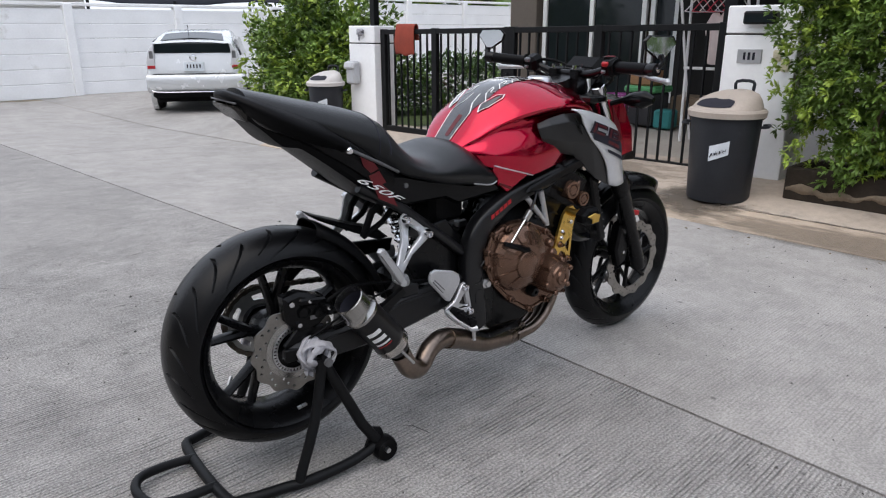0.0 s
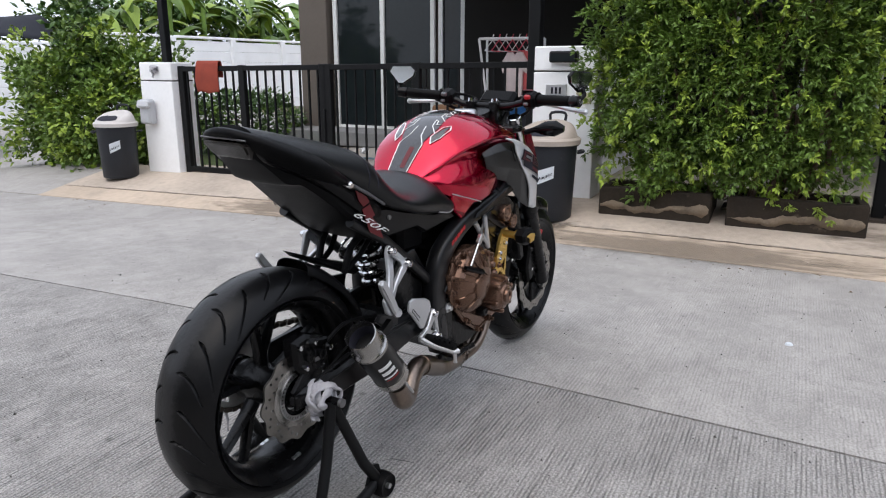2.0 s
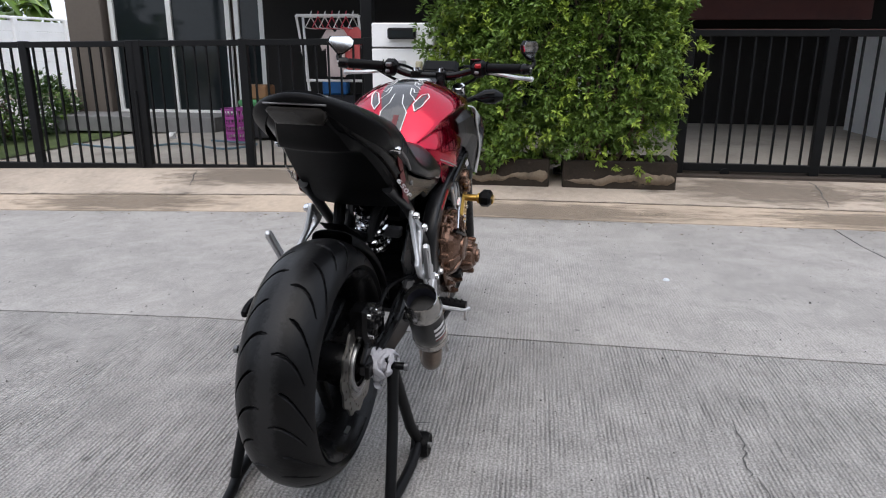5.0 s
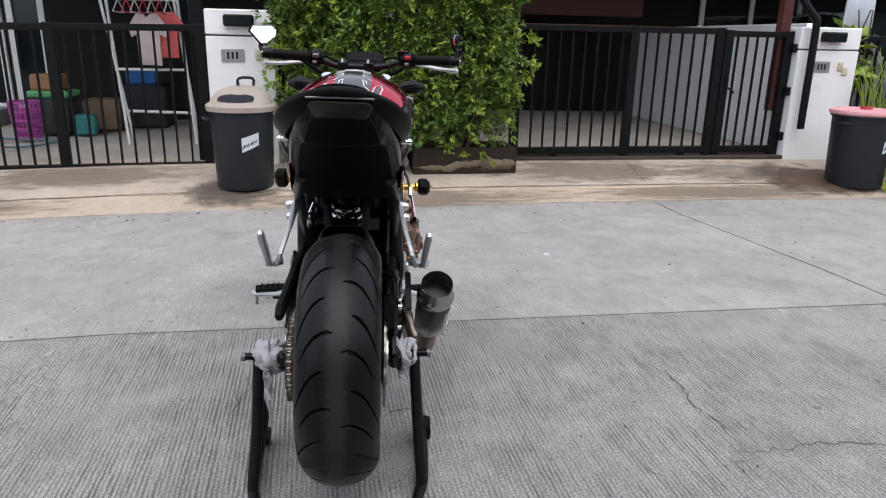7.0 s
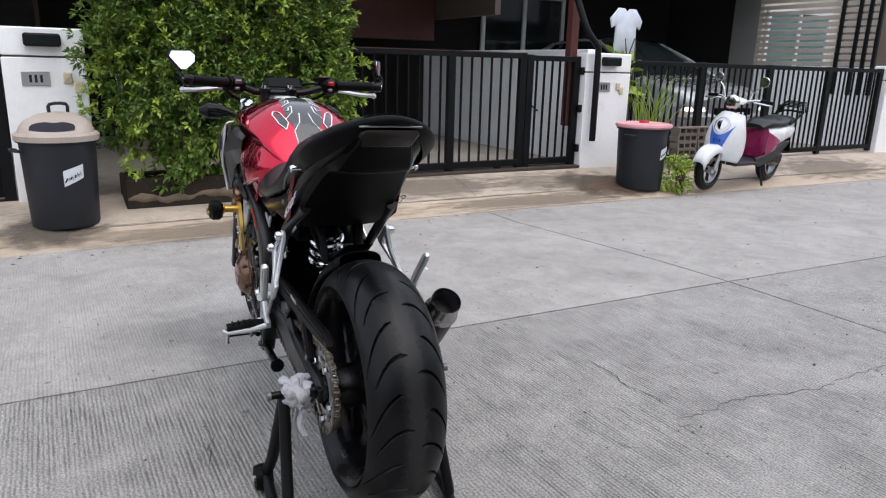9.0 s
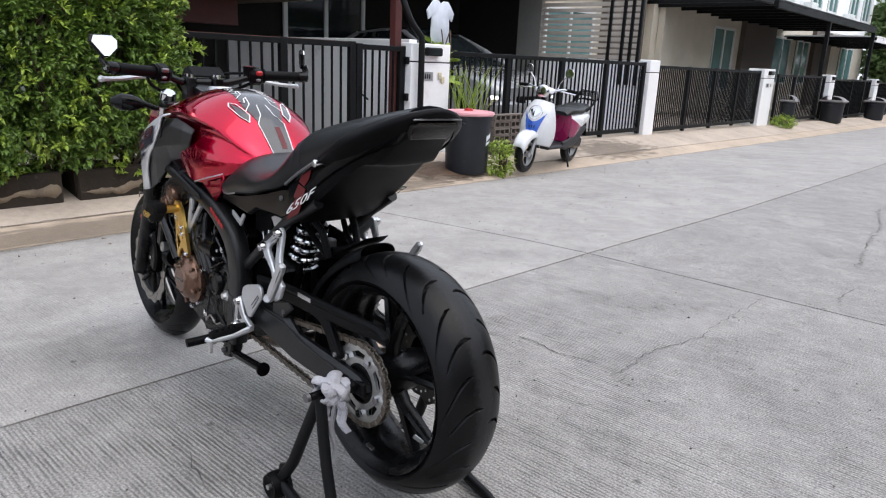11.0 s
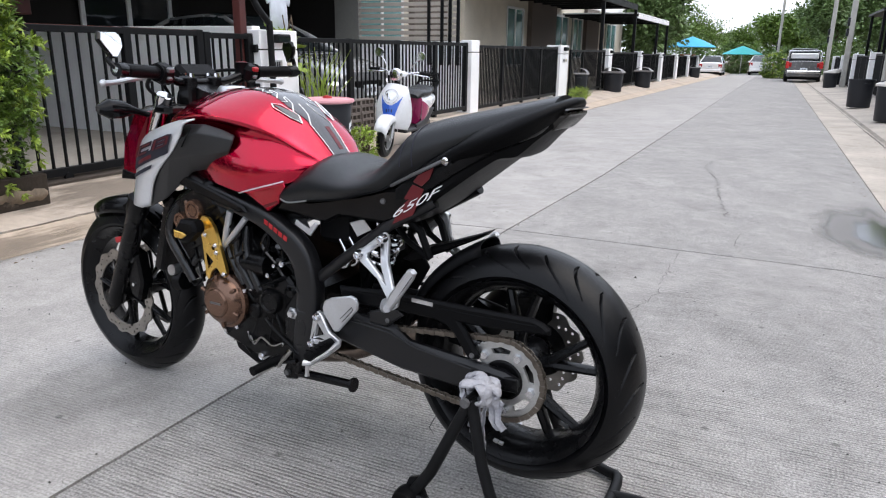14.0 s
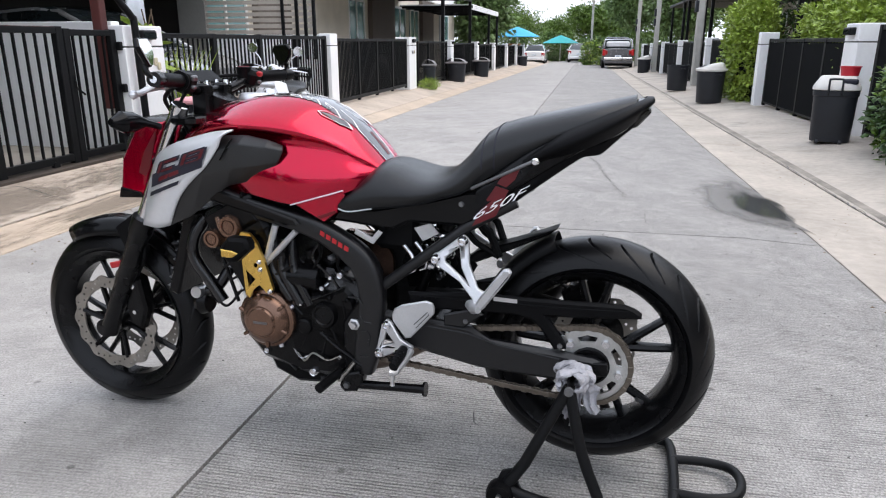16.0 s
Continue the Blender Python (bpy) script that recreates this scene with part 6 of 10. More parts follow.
for s in (1, -1):
    bm = bmesh.new()
    tube(bm, [(.865, .15 * s, .53), (.825, .155 * s, .642)], .009, 10)
    tube(bm, [(.86, .15 * s, .537), (.768, .155 * s, .63)], .008, 10)
    pt("engine_hanger", bm, BRIGHTALU, label="silver engine hanger struts")
    ox, oz = (0, 0) if s > 0 else (.043, -.04)
    gb = pt("slider_bracket", plateb([(a + ox, b + oz) for a, b in [(.915, .62), (.893, .618), (.872, .595), (.851, .535), (.834, .475), (.842, .458), (.853, .463), (.872, .482), (.89, .47), (.903, .444), (.914, .452), (.919, .545), (.93, .6)]], .162 * s, .172 * s, ch=.002, hole=[[(a + ox, b + oz) for a, b in lp] for lp in ([(.909, .52), (.883, .497), (.904, .473)], circle(.88, .535, .006, 10))]), GOLD, label="gold anodised crash slider bracket")
    for x, z in ((.866, .525), (.868, .545), (.905, .57), (.842, .468)):
        pt("bolt", latheb([(0, .18 * s), (.004, .18 * s), (.007, .176 * s), (.007, .17 * s)], c=(x + ox, 0, z + oz), axis="y", n=12), CHROME, gb)
    if s > 0:
        pt("slider", plateb([(.92, .604), (.919, .578), (.905, .566), (.88, .567), (.842, .6), (.842, .615), (.85, .628), (.9, .628)], .222, .262, ch=.008), MATTE, gb, "black nylon crash slider")
        pt("slider_insert", plateb([(.915, .6), (.914, .58), (.886, .58), (.868, .592), (.886, .598)], .262, .268, ch=.002), GOLD, gb, "gold slider insert")
    else:
        pt("slider", plateb([(.902, .574), (.924, .592), (.97, .59), (.982, .574), (.976, .538), (.93, .538), (.908, .55)], -.262, -.222, ch=.008), MATTE, gb, "black nylon crash slider")
        pt("slider_insert", plateb([(.915, .571), (.945, .578), (.972, .572), (.968, .548), (.94, .546), (.938, .56)], -.268, -.262, ch=.002), GOLD, gb, "gold slider insert")
    pt("slider_collar", latheb([(.011, .228 * s), (.018, .228 * s), (.018, .216 * s), (.012, .212 * s), (.012, .17 * s)], c=(.903 + ox * .8, 0, .597 + oz * .8), axis="y", n=20), GOLD, gb)
# left side of the engine: hoses, casings, bolts, cables
for pts_ in ([(.845, .13, .6), (.85, .14, .53), (.83, .142, .49), (.8, .138, .44)], [(.82, .13, .6), (.822, .14, .53), (.805, .142, .49), (.773, .138, .43)], [(.795, .125, .6), (.79, .135, .53), (.775, .138, .49), (.748, .134, .43)]):
    pt("intake_hose", tubeb(smooth_path(pts_, 5), .0145, 12), HOSE)
pt("front_hose", tubeb(smooth_path([(1.05, .12, .64), (1.083, .135, .585), (1.084, .14, .53), (1.045, .135, .465), (1.012, .13, .41)], 5), .0165, 14), HOSE)
gc_ = pt("gear_cover", plateb([(.79, .448), (.76, .433), (.648, .486), (.632, .47), (.622, .44), (.618, .35), (.66, .28), (.79, .262), (.812, .33), (.806, .42)], .115, .14, ch=.008), DARKIN, label="black front sprocket and gear cover", smooth=20)
pt("cover_lip", tubeb([(.792, .147 - .004, .449), (.76, .144, .436), (.7, .144, .463), (.65, .144, .488)], .0032, 6), HOSE, gc_)
pt("cover_boss", latheb([(0, .15), (.022, .15), (.025, .154), (.031, .153), (.036, .14)], c=(.705, 0, .408), axis="y", n=28), DARKIN, gc_)
pt("cover_boss", latheb([(0, .148), (.016, .148), (.02, .146), (.024, .138)], c=(.765, 0, .37), axis="y", n=20), DARKIN, gc_)
for a, b in (((.69, .375), (.66, .3)), ((.735, .395), (.78, .3)), ((.7, .36), (.72, .285)), ((.655, .45), (.64, .36)), ((.79, .42), (.77, .4)), ((.71, .35), (.675, .345))):
    pt("cover_rib", tubeb([(a[0], .139, a[1]), (b[0], .139, b[1])], .004, 6), DARKIN, gc_)
for x, z in ((.785, .435), (.64, .455), (.628, .37), (.665, .296), (.72, .282), (.782, .278), (.8, .35), (.69, .455)):
    pt("cover_bolt", latheb([(0, .147), (.0035, .147), (.004, .15), (.006, .149), (.0065, .138)], c=(x, 0, z), axis="y", n=10), CAPSTEEL if int(x * 1000) % 2 else DARKIN, gc_)
pt("sump_rib", tubeb([(.9, .1, .3), (.84, .125, .27), (.8, .13, .235)], .006, 8), DARKIN)
pt("neutral_wire", tubeb(smooth_path([(.79, .14, .29), (.765, .15, .275), (.74, .15, .3), (.7, .15, .285), (.665, .15, .3)], 4), .0026, 6), CAPSTEEL)
pt("drain_clip", tubeb(smooth_path([(.8, .14, .3), (.775, .152, .283), (.75, .15, .293)], 4), .0022, 6), CHROME)
pt("gear_rod", tubeb([(.6, .155, .285), (.68, .16, .34), (.71, .158, .365)], .0045, 8), DARKIN)
for x, z, r_ in ((.656, .521, .009), (.683, .512, .006), (.707, .482, .007), (.612, .544, .008), (.743, .243, .012), (.878, .289, .008), (.832, .311, .008), (.795, .423, .007), (.8, .405, .006), (.77, .432, .005)):
    pt("bolt_head", latheb([(0, .152), (r_ * .5, .152), (r_ * .55, .148), (r_ * .9, .15), (r_, .144), (r_, .115)], c=(x, 0, z), axis="y", n=12), CHROME)
rngb = random.Random(12)
for i in range(16):
    x, z = rngb.uniform(.63, .76), rngb.uniform(.5, .585)
    pt("injector", boxb((x, .1 + rngb.uniform(-.02, .025), z), (rngb.uniform(.015, .04), .03, rngb.uniform(.012, .035)), (0, rngb.uniform(-40, 40), 0), ch=.004), DARKIN if i % 3 else GREYIN)
for i, pts_ in enumerate(([(.73, .125, .63), (.715, .13, .57), (.735, .135, .52), (.71, .13, .45)], [(.7, .12, .62), (.74, .13, .56), (.69, .132, .51), (.66, .13, .47)], [(.64, .12, .6), (.67, .13, .54), (.63, .13, .5)], [(.86, .125, .5), (.93, .13, .47), (.98, .13, .52), (1.03, .125, .6)], [(.95, .13, .45), (1.0, .14, .4), (1.05, .13, .45), (1.1, .12, .52)])):
    pt("wiring", tubeb(smooth_path(pts_, 5), .004, 6), HOSE if i % 2 else MATTE)
pt("cylinder_stud", tubeb([(.975, .14, .56), (.93, .145, .43)], .005, 8), ALU)
pt("cylinder_stud", tubeb([(1.0, .14, .55), (.955, .145, .42)], .005, 8), DARKIN)
# black sprigs of bracket work under the seat
pt("seat_bracket", plateb([(.62, .63), (.57, .606), (.545, .637), (.556, .643), (.573, .623), (.615, .642)], .128, .134, ch=.001), BRIGHTALU, label="bare metal seat bracket")
for y0, pts_ in ((.1, [(.9, .11, .62), (.84, .12, .57), (.8, .12, .5), (.79, .12, .42)]), (.1, [(.86, .1, .62), (.81, .11, .55), (.76, .11, .48), (.74, .11, .4)]), (0, [(1.0, .1, .5), (1.04, .12, .44), (1.1, .12, .42)]), (0, [(1.0, -.1, .5), (1.04, -.12, .45), (1.12, -.1, .43)])):
    pt("coolant_hose", tubeb(smooth_path(pts_), .0155, 14), HOSE)
bm = bmesh.new()
box(bm, (1.13, 0, .535), (.035, .27, .25), (0, -18, 0), ch=.006)
rad_ = pt("radiator", bm, DARKIN, label="black radiator")
for i in range(9):
    pt("radiator_fin", boxb((1.142 - .009 * (i - 4), 0, .535 + .026 * (i - 4)), (.03, .25, .003), (0, -18, 0)), GREYIN, rad_)
pt("horn", latheb([(0, -.02), (.03, -.02), (.038, 0), (.03, .015), (0, .018)], c=(1.08, .12, .4), axis="x", n=20), DARKIN)
pt("hose_clip", tubeb([(1.08, .12, .43), (1.08, .155, .435)], .016, 14), ALU)
pt("belly_pan", plateb([(.9, .26), (.72, .255), (.66, .24), (.74, .192), (.81, .186), (.88, .215)], -.1, .11, ch=.012), MATTE, label="black belly cover")

# black side covers, silver shrouds
for s in (1, -1):
    cover = [[(.79, .158 * s, .845), (.784, .17 * s, .832), (.799, .171 * s, .803), (.845, .15 * s, .757)], [(.825, .166 * s, .858), (.83, .182 * s, .84), (.85, .184 * s, .795), (.885, .158 * s, .75)], [(.885, .168 * s, .868), (.895, .19 * s, .846), (.92, .191 * s, .785), (.95, .163 * s, .734)], [(.95, .165 * s, .864), (.975, .194 * s, .82), (1.0, .196 * s, .768), (1.062, .165 * s, .65)], [(1.03, .158 * s, .85), (1.06, .19 * s, .79), (1.09, .19 * s, .735), (1.13, .163 * s, .62)], [(1.1, .15 * s, .82), (1.13, .172 * s, .76), (1.15, .17 * s, .7), (1.17, .152 * s, .618)]]
    ob = pt("tank_side_cover", skin(cover), COVERBLACK, label="matte black plastic cover beside the tank", smooth=9)
    ob.modifiers.new("thick", "SOLIDIFY").thickness = .006
    bv = ob.modifiers.new("edge", "BEVEL")
    bv.width, bv.segments, bv.limit_method, bv.angle_limit = .004, 3, "ANGLE", radians(7)
    for k in range(4):
        pt("vent_fin", tubeb([(.944 - .008 * k, .197 * s, .806 + .012 * k), (.918 - .004 * k, .196 * s, .846 + .004 * k)], .002, 6), GLOSSBLACK, ob)
    shroud = [[(.915, .174 * s, .88), (.922, .19 * s, .876), (.932, .198 * s, .866), (.945, .197 * s, .838)], [(1.0, .172 * s, .866), (1.003, .196 * s, .846), (.998, .203 * s, .818), (.985, .2 * s, .787)], [(1.135, .16 * s, .82), (1.115, .188 * s, .796), (1.08, .2 * s, .768), (1.038, .197 * s, .742)], [(1.185, .155 * s, .748), (1.16, .179 * s, .728), (1.126, .19 * s, .712), (1.084, .188 * s, .692)], [(1.23, .15 * s, .612), (1.2, .163 * s, .612), (1.166, .17 * s, .612), (1.13, .167 * s, .62)]]
    ob = pt("radiator_shroud", skin(shroud, ku=4, kv=5), SILVER, label="silver painted radiator shroud with dark graphics", smooth=50)
    ob.modifiers.new("thick", "SOLIDIFY").thickness = .005
    tree = BVHTree.FromPolygons([v.co.copy() for v in ob.data.vertices], [tuple(p.vertices) for p in ob.data.polygons])

    def on_side(x, z, lift=.0015):
        hit = tree.ray_cast(Vector((x, .5 * s, z)), Vector((0, -s, 0)))
        return hit[0] + Vector((0, lift * s, 0)) if hit[0] else None

    def side_patch(q, lift=.004):
        bm = bmesh.new()
        n, g = 5, []
        for i in range(n + 1):
            row = []
            for j in range(n + 1):
                u, v = i / n, j / n
                p = on_side(*[((q[0][k] * (1 - u) + q[1][k] * u) * (1 - v) + (q[3][k] * (1 - u) + q[2][k] * u) * v) for k in (0, 1)], lift=lift)
                row.append(bm.verts.new(p) if p else None)
            g.append(row)
        for a, b in zip(g, g[1:]):
            for j in range(n):
                f = [a[j], a[j + 1], b[j + 1], b[j]]
                if all(f):
                    bm.faces.new(f)
        return bm

    for q, mm in (([(1.16, .757), (.984, .814), (.992, .786), (1.166, .722)], INK), ([(1.17, .71), (1.062, .75), (1.07, .738), (1.176, .697)], INK), ([(1.13, .752), (1.06, .778), (1.06, .768), (1.13, .742)], DEEPRED)):
        bm = side_patch(q)
        if len(bm.faces):
            pt("shroud_graphic", bm, mm, ob)
        else:
            bm.free()
    strokes = [(0, .1, 0, 1), (.1, .43, .72, 1), (.1, .4, 0, .28), (.54, .65, 0, 1), (.65, .94, .78, 1), (.65, .94, .4, .58), (.65, .94, 0, .2), (.9, 1.0, .08, .92)]
    for grow, lift, mm in ((.035, .0048, INK), (-.018, .006, SHADERED)):
        me_ = bmesh.new()
        for u0, u1, v0, v1 in strokes:
            q = []
            for u, v in ((u0 - grow, v0 - grow * 2.4), (u1 + grow, v0 - grow * 2.4), (u1 + grow, v1 + grow * 2.4), (u0 - grow, v1 + grow * 2.4)):
                if s > 0:
                    q.append((1.136 - .148 * u - .014 * v, .76 + .047 * u + .031 * v))
                else:
                    q.append((.976 + .148 * u + .014 * v, .81 - .047 * u + .028 * v))
            sub_ = side_patch(q, lift)
            tmp = bpy.data.meshes.new("stroke")
            sub_.to_mesh(tmp)
            sub_.free()
            me_.from_mesh(tmp)
            bpy.data.meshes.remove(tmp)
        pt("lettering", me_, mm, ob, "dark red and black model lettering")

# exhaust
for y in (-.1, -.062, -.024, .014):
    pt("header_pipe", tubeb(smooth_path([(.98, y, .58), (1.0, y, .52), (.99, y * .95 - .01, .42), (.968, y * .8 - .03, .3), (.935, y * .6 - .05, .218), (.87, y * .45 - .07, .174), (.79, -.085 + y * .3, .165)], 5), .0175, 12), HEADER, label="heat-tinted steel header pipe")
pt("collector", tubeb(smooth_path([(.83, -.085, .165), (.74, -.1, .17), (.62, -.12, .195), (.54, -.14, .235), (.47, -.158, .265)], 5), [.036] * 5 + [.034] * 5 + [.03] * 11, 18), HEADER, label="steel exhaust collector")
pt("link_pipe", tubeb(smooth_path([(.48, -.155, .262), (.44, -.165, .274), (.39, -.178, .262), (.345, -.195, .232), (.3, -.212, .25), (.262, -.22, .31)], 6), .027, 18), HEADER, label="bent steel link pipe")
m0, m1 = Vector((.258, -.221, .322)), Vector((.111, -.225, .498))
muf = pt("silencer", tubeb([m0, m0.lerp(m1, .1), m0.lerp(m1, .16), m0.lerp(m1, .78)], [.03, .04, .044, .044], 32), CARBON, label="dark carbon silencer with a steel end cap")
ax = (m1 - m0).normalized()
e1 = Vector((0, 1, 0))
trn = Matrix((e1.cross(ax), e1, ax)).transposed()
pt("end_cap", latheb([(.0445, -.006), (.0465, -.004), (.0465, .004), (.043, .008), (.0395, .02), (.0395, .052), (.0375, .054), (.0365, .05), (.036, .03), (.0375, -.004)], c=m0.lerp(m1, .765), turn=trn, n=36), CAPSTEEL, muf, "steel silencer end cap with an open mouth")
# inner tube in black: the depth of the mouth is shaded by colour
pt("bore", latheb([(.0362, .035), (.034, .02), (.032, -.1), (0, -.1)], c=m0.lerp(m1, .765), turn=trn, n=32), INK, muf, "bore coloured black for its deep shade")
pt("clamp_ring", latheb([(.0455, -.012), (.0455, .012), (.043, .012), (.043, -.012)], c=m0.lerp(m1, .17), turn=trn, n=32, closed=True), STEEL, muf)
for k, wdt, hgt, mm in ((.56, .042, .013, DECALW), (.46, .042, .013, DECALW), (.375, .044, .006, DECALW), (.335, .044, .003, REDMARK)):
    c = m0.lerp(m1, k)
    bm = bmesh.new()
    n = 8
    g = []
    for j in range(2):
        row = []
        for i in range(n + 1):
            an = radians(-118 + (i / n - .5) * wdt / .05 * 57.3)
            row.append(bm.verts.new(c + ax * (j - .5) * hgt + .0452 * (math.cos(an) * e1.cross(ax) + math.sin(an) * e1)))
        g.append(row)
    for i in range(n):
        bm.faces.new([g[0][i], g[0][i + 1], g[1][i + 1], g[1][i]])
    pt("badge_bar", bm, mm, muf, "plain bars in place of a badge")
for sg in (-1, 1):
    pt("retaining_spring", tubeb([m0 + Vector((-.03, .02 * sg - .02, .03)), m0 + Vector((.02, .02 * sg - .02, -.03))], .004, 8), ALU, muf)
pt("silencer_hanger", plateb([(.2, .4), (.22, .41), (.31, .46), (.32, .445), (.23, .38)], -.17, -.155), SATIN)
# rear caliper and its stay
rc = pt("rear_caliper", plateb([(-.005, .492), (.037, .5), (.1, .476), (.128, .45), (.118, .425), (.085, .398), (.03, .392), (.0, .43)], -.128, -.085, ch=.009), DARKIN, label="black rear brake caliper")
pt("caliper_mark", boxb((.075, -.1305, .43), (.03, .002, .01)), GREYIN, rc)
for x, z, r_ in ((.012, .478, .007), (.112, .445, .006), (.06, .475, .005), (.03, .42, .006)):
    pt("caliper_bolt", latheb([(0, -.138), (r_, -.136), (r_, -.128)], c=(x, 0, z), axis="y", n=12), CHROME, rc)
for x, z, r_ in ((.045, .447, .017), (.085, .437, .014)):
    pt("piston_boss", latheb([(0, -.133), (r_ * .6, -.133), (r_ * .66, -.136), (r_ * .9, -.135), (r_, -.126)], c=(x, 0, z), axis="y", n=20), DARKIN, rc)
pt("caliper_bridge", boxb((.07, -.108, .47), (.075, .05, .02), (0, 8, 0), ch=.005), DARKIN, rc)
pt("caliper_bracket", plateb([(.0, .33), (.06, .335), (.1, .4), (.03, .41), (-.01, .37)], -.125, -.113, ch=.003), DARKIN, rc)
pt("sensor_cable", tubeb(smooth_path([(.04, -.13, .37), (.1, -.14, .4), (.2, -.13, .43), (.35, -.12, .45)]), .003, 6), MATTE)
pt("rear_brake_hose", tubeb(smooth_path([(.1, -.12, .45), (.18, -.12, .48), (.3, -.11, .46), (.42, -.12, .44)]), .005, 8), MATTE)
pt("torque_arm", tubeb([(.03, -.115, .35), (.15, -.125, .385), (.22, -.125, .4)], .008, 8), SATIN)
bm = bmesh.new()
box(bm, (.44, -.06, .56), (.03, .05, .03), ch=.004)
pt("shock_reservoir", bm, GREYIN)

# wrapped rags on the spools and the paddock stand
def rag(c, seed, tails):
    """One torn cloth wound several times round a pin, with hanging ends."""
    rng = random.Random(seed)
    bm = bmesh.new()
    c = Vector(c)
    ph = [rng.uniform(0, 6.28) for _ in range(4)]
    pts, rad = [], []
    for i in range(9 * 34):
        a, k = 2 * math.pi * i / 34, i / 34
        R = .026 + .0065 * math.sin(2.2 * k + ph[3])
        tx, tz = .5 * math.sin(1.7 * k + ph[0]), .5 * math.cos(2.3 * k + ph[1])
        r = R * (1 + .13 * math.sin(2 * a + 1.3 * k) + .07 * math.sin(5 * a + 2 * k + ph[1]))
        pts.append(c + Vector((1.2 * r * math.cos(a), (k - 4.5) * .0055 + r * (tx * math.cos(a) + tz * math.sin(a)), r * math.sin(a))))
        rad.append(.0085 + .003 * math.sin(3 * a + ph[2] + k) + rng.uniform(-.001, .001))
    tube(bm, pts, rad, 9, flat=.55)
    for dx, ln_ in tails:
        thin = ln_ > .12
        n = 9 if thin else 15
        y0, wv = c.y + rng.uniform(0, .02), (.005 if thin else rng.uniform(.016, .022))
        ph = rng.uniform(0, 6.28)
        rows = []
        x0 = c.x + dx
        for k in range(16):
            t = k / 15
            x0 += rng.uniform(-.003, .003)
            row = []
            for sd in (1, -1):
                for j in range(n):
                    u = (j / (n - 1) * 2 - 1) * sd
                    w = wv * (1.15 - .5 * t + .12 * math.sin(7 * t + ph))
                    row.append((x0 + w * u, y0 + .005 * math.sin((3 if thin else 7) * u + ph + 3 * t) + .0009 * sd + .004 * math.sin(9 * t + ph), c.z - .012 - ln_ * t * (1 - (0 if thin else .16 * abs(u)))))
            rows.append(row)
        sub_ = skin(rows, closed=True, caps=True)
        tmp = bpy.data.meshes.new("cloth_end")
        sub_.to_mesh(tmp)
        sub_.free()
        bm.from_mesh(tmp)
        bpy.data.meshes.remove(tmp)
    return bm


ps = thing("paddock_stand", "black tubular steel paddock stand under the rear wheel", "paddock stand", (.856, 1.658, 0), -5.0)
for s in (1, -1):
    sp = (.066, .185 * s, .328)
    arm = part("lift_arm", tubeb([sp, (.16, .2 * s, .12), (.205, .21 * s, .05)], [.0135, .0145, .0145], 12), BLACKSTEEL, ps)
    part("support_pin", tubeb([(.064, .12 * s, .334), (.064, .218 * s, .334)], .009, 12), DARKIN, arm)
    part("pin_end", tubeb([(.064, .215 * s, .334), (.064, .224 * s, .334)], .0105, 12), GREYIN, arm)
    part("side_tube", tubeb(smooth_path([sp, (.03, .192 * s, .17), (-.02, .2 * s, .045), (-.02, .2 * s, .03)], 3), .0135, 12), BLACKSTEEL, ps)
    part("base_tube", tubeb(smooth_path([(.205, .21 * s, .05), (.12, .212 * s, .03), (.0, .205 * s, .022), (-.06, .19 * s, .02)], 4), .0135, 12), BLACKSTEEL, ps)
    wh = part("stand_wheel", latheb([(0, .232 * s), (.012, .232 * s), (.03, .238 * s), (.034, .226 * s), (.034, .206 * s), (.03, .196 * s), (0, .2 * s)], c=(.215, 0, .036), axis="y", n=24), MATTE, ps, "black plastic stand wheel")
    part("axle_bolt", latheb([(0, .242 * s), (.007, .242 * s), (.007, .23 * s)], c=(.215, 0, .036), axis="y", n=10), ALU, wh)
    part("wheel_gusset", plateb([(.19, .1), (.215, .09), (.235, .04), (.2, .03), (.165, .045)], .198 * s, .206 * s), BLACKSTEEL, ps)
handle = [(-.06, .19, .02), (-.15, .17, .018), (-.19, .13, .018), (-.19, -.13, .018), (-.15, -.17, .018), (-.06, -.19, .02)]
part("rear_tube", tubeb(smooth_path(handle, 4), .0135, 12), BLACKSTEEL, ps)
part("handle_loop", tubeb(smooth_path([(-.19, .075, .02), (-.27, .08, .024), (-.335, .06, .028), (-.355, 0, .03), (-.335, -.06, .028), (-.27, -.08, .024), (-.19, -.075, .02)], 4), .012, 12), BLACKSTEEL, ps)
for s, tails in ((1, [(-.02, .17), (.005, .09), (-.04, .08)]), (-1, [(-.02, .05)])):
    r = part("rag", rag((.06, .155 * s, .338), 4 + s, tails), CLOTH, None)
    r.matrix_basis = pose(.856, 1.658, 0, 0, 0, -5)
    tagged(r, "grey-white cotton rag wrapped round the stand's pin", "rag", group="rags on the stand")


# ---- planting ----
def blob(n, c, r, seed, shell=0.55, square=2.6, lump=0.14):
    """Places and outward directions in the outer part of a lumpy rounded block."""
    rng = np.random.default_rng(seed)
    d = rng.normal(0, 1, (n, 3))
    d /= np.linalg.norm(d, axis=1)[:, None]
    k = (np.abs(d) ** square).sum(1) ** (-1 / square)
    ph = rng.uniform(0, 6.28, 6)
    w = 1 + lump * (np.sin(5 * d[:, 0] + 4 * d[:, 2] + ph[0]) * np.sin(6 * d[:, 1] + ph[1]) + 0.6 * np.sin(11 * d[:, 1] + 9 * d[:, 2] + ph[2]))
    rad = (shell + (1 - shell) * rng.random(n) ** 0.5) * k * w
    return np.asarray(c) + d * rad[:, None] * np.asarray(r), d


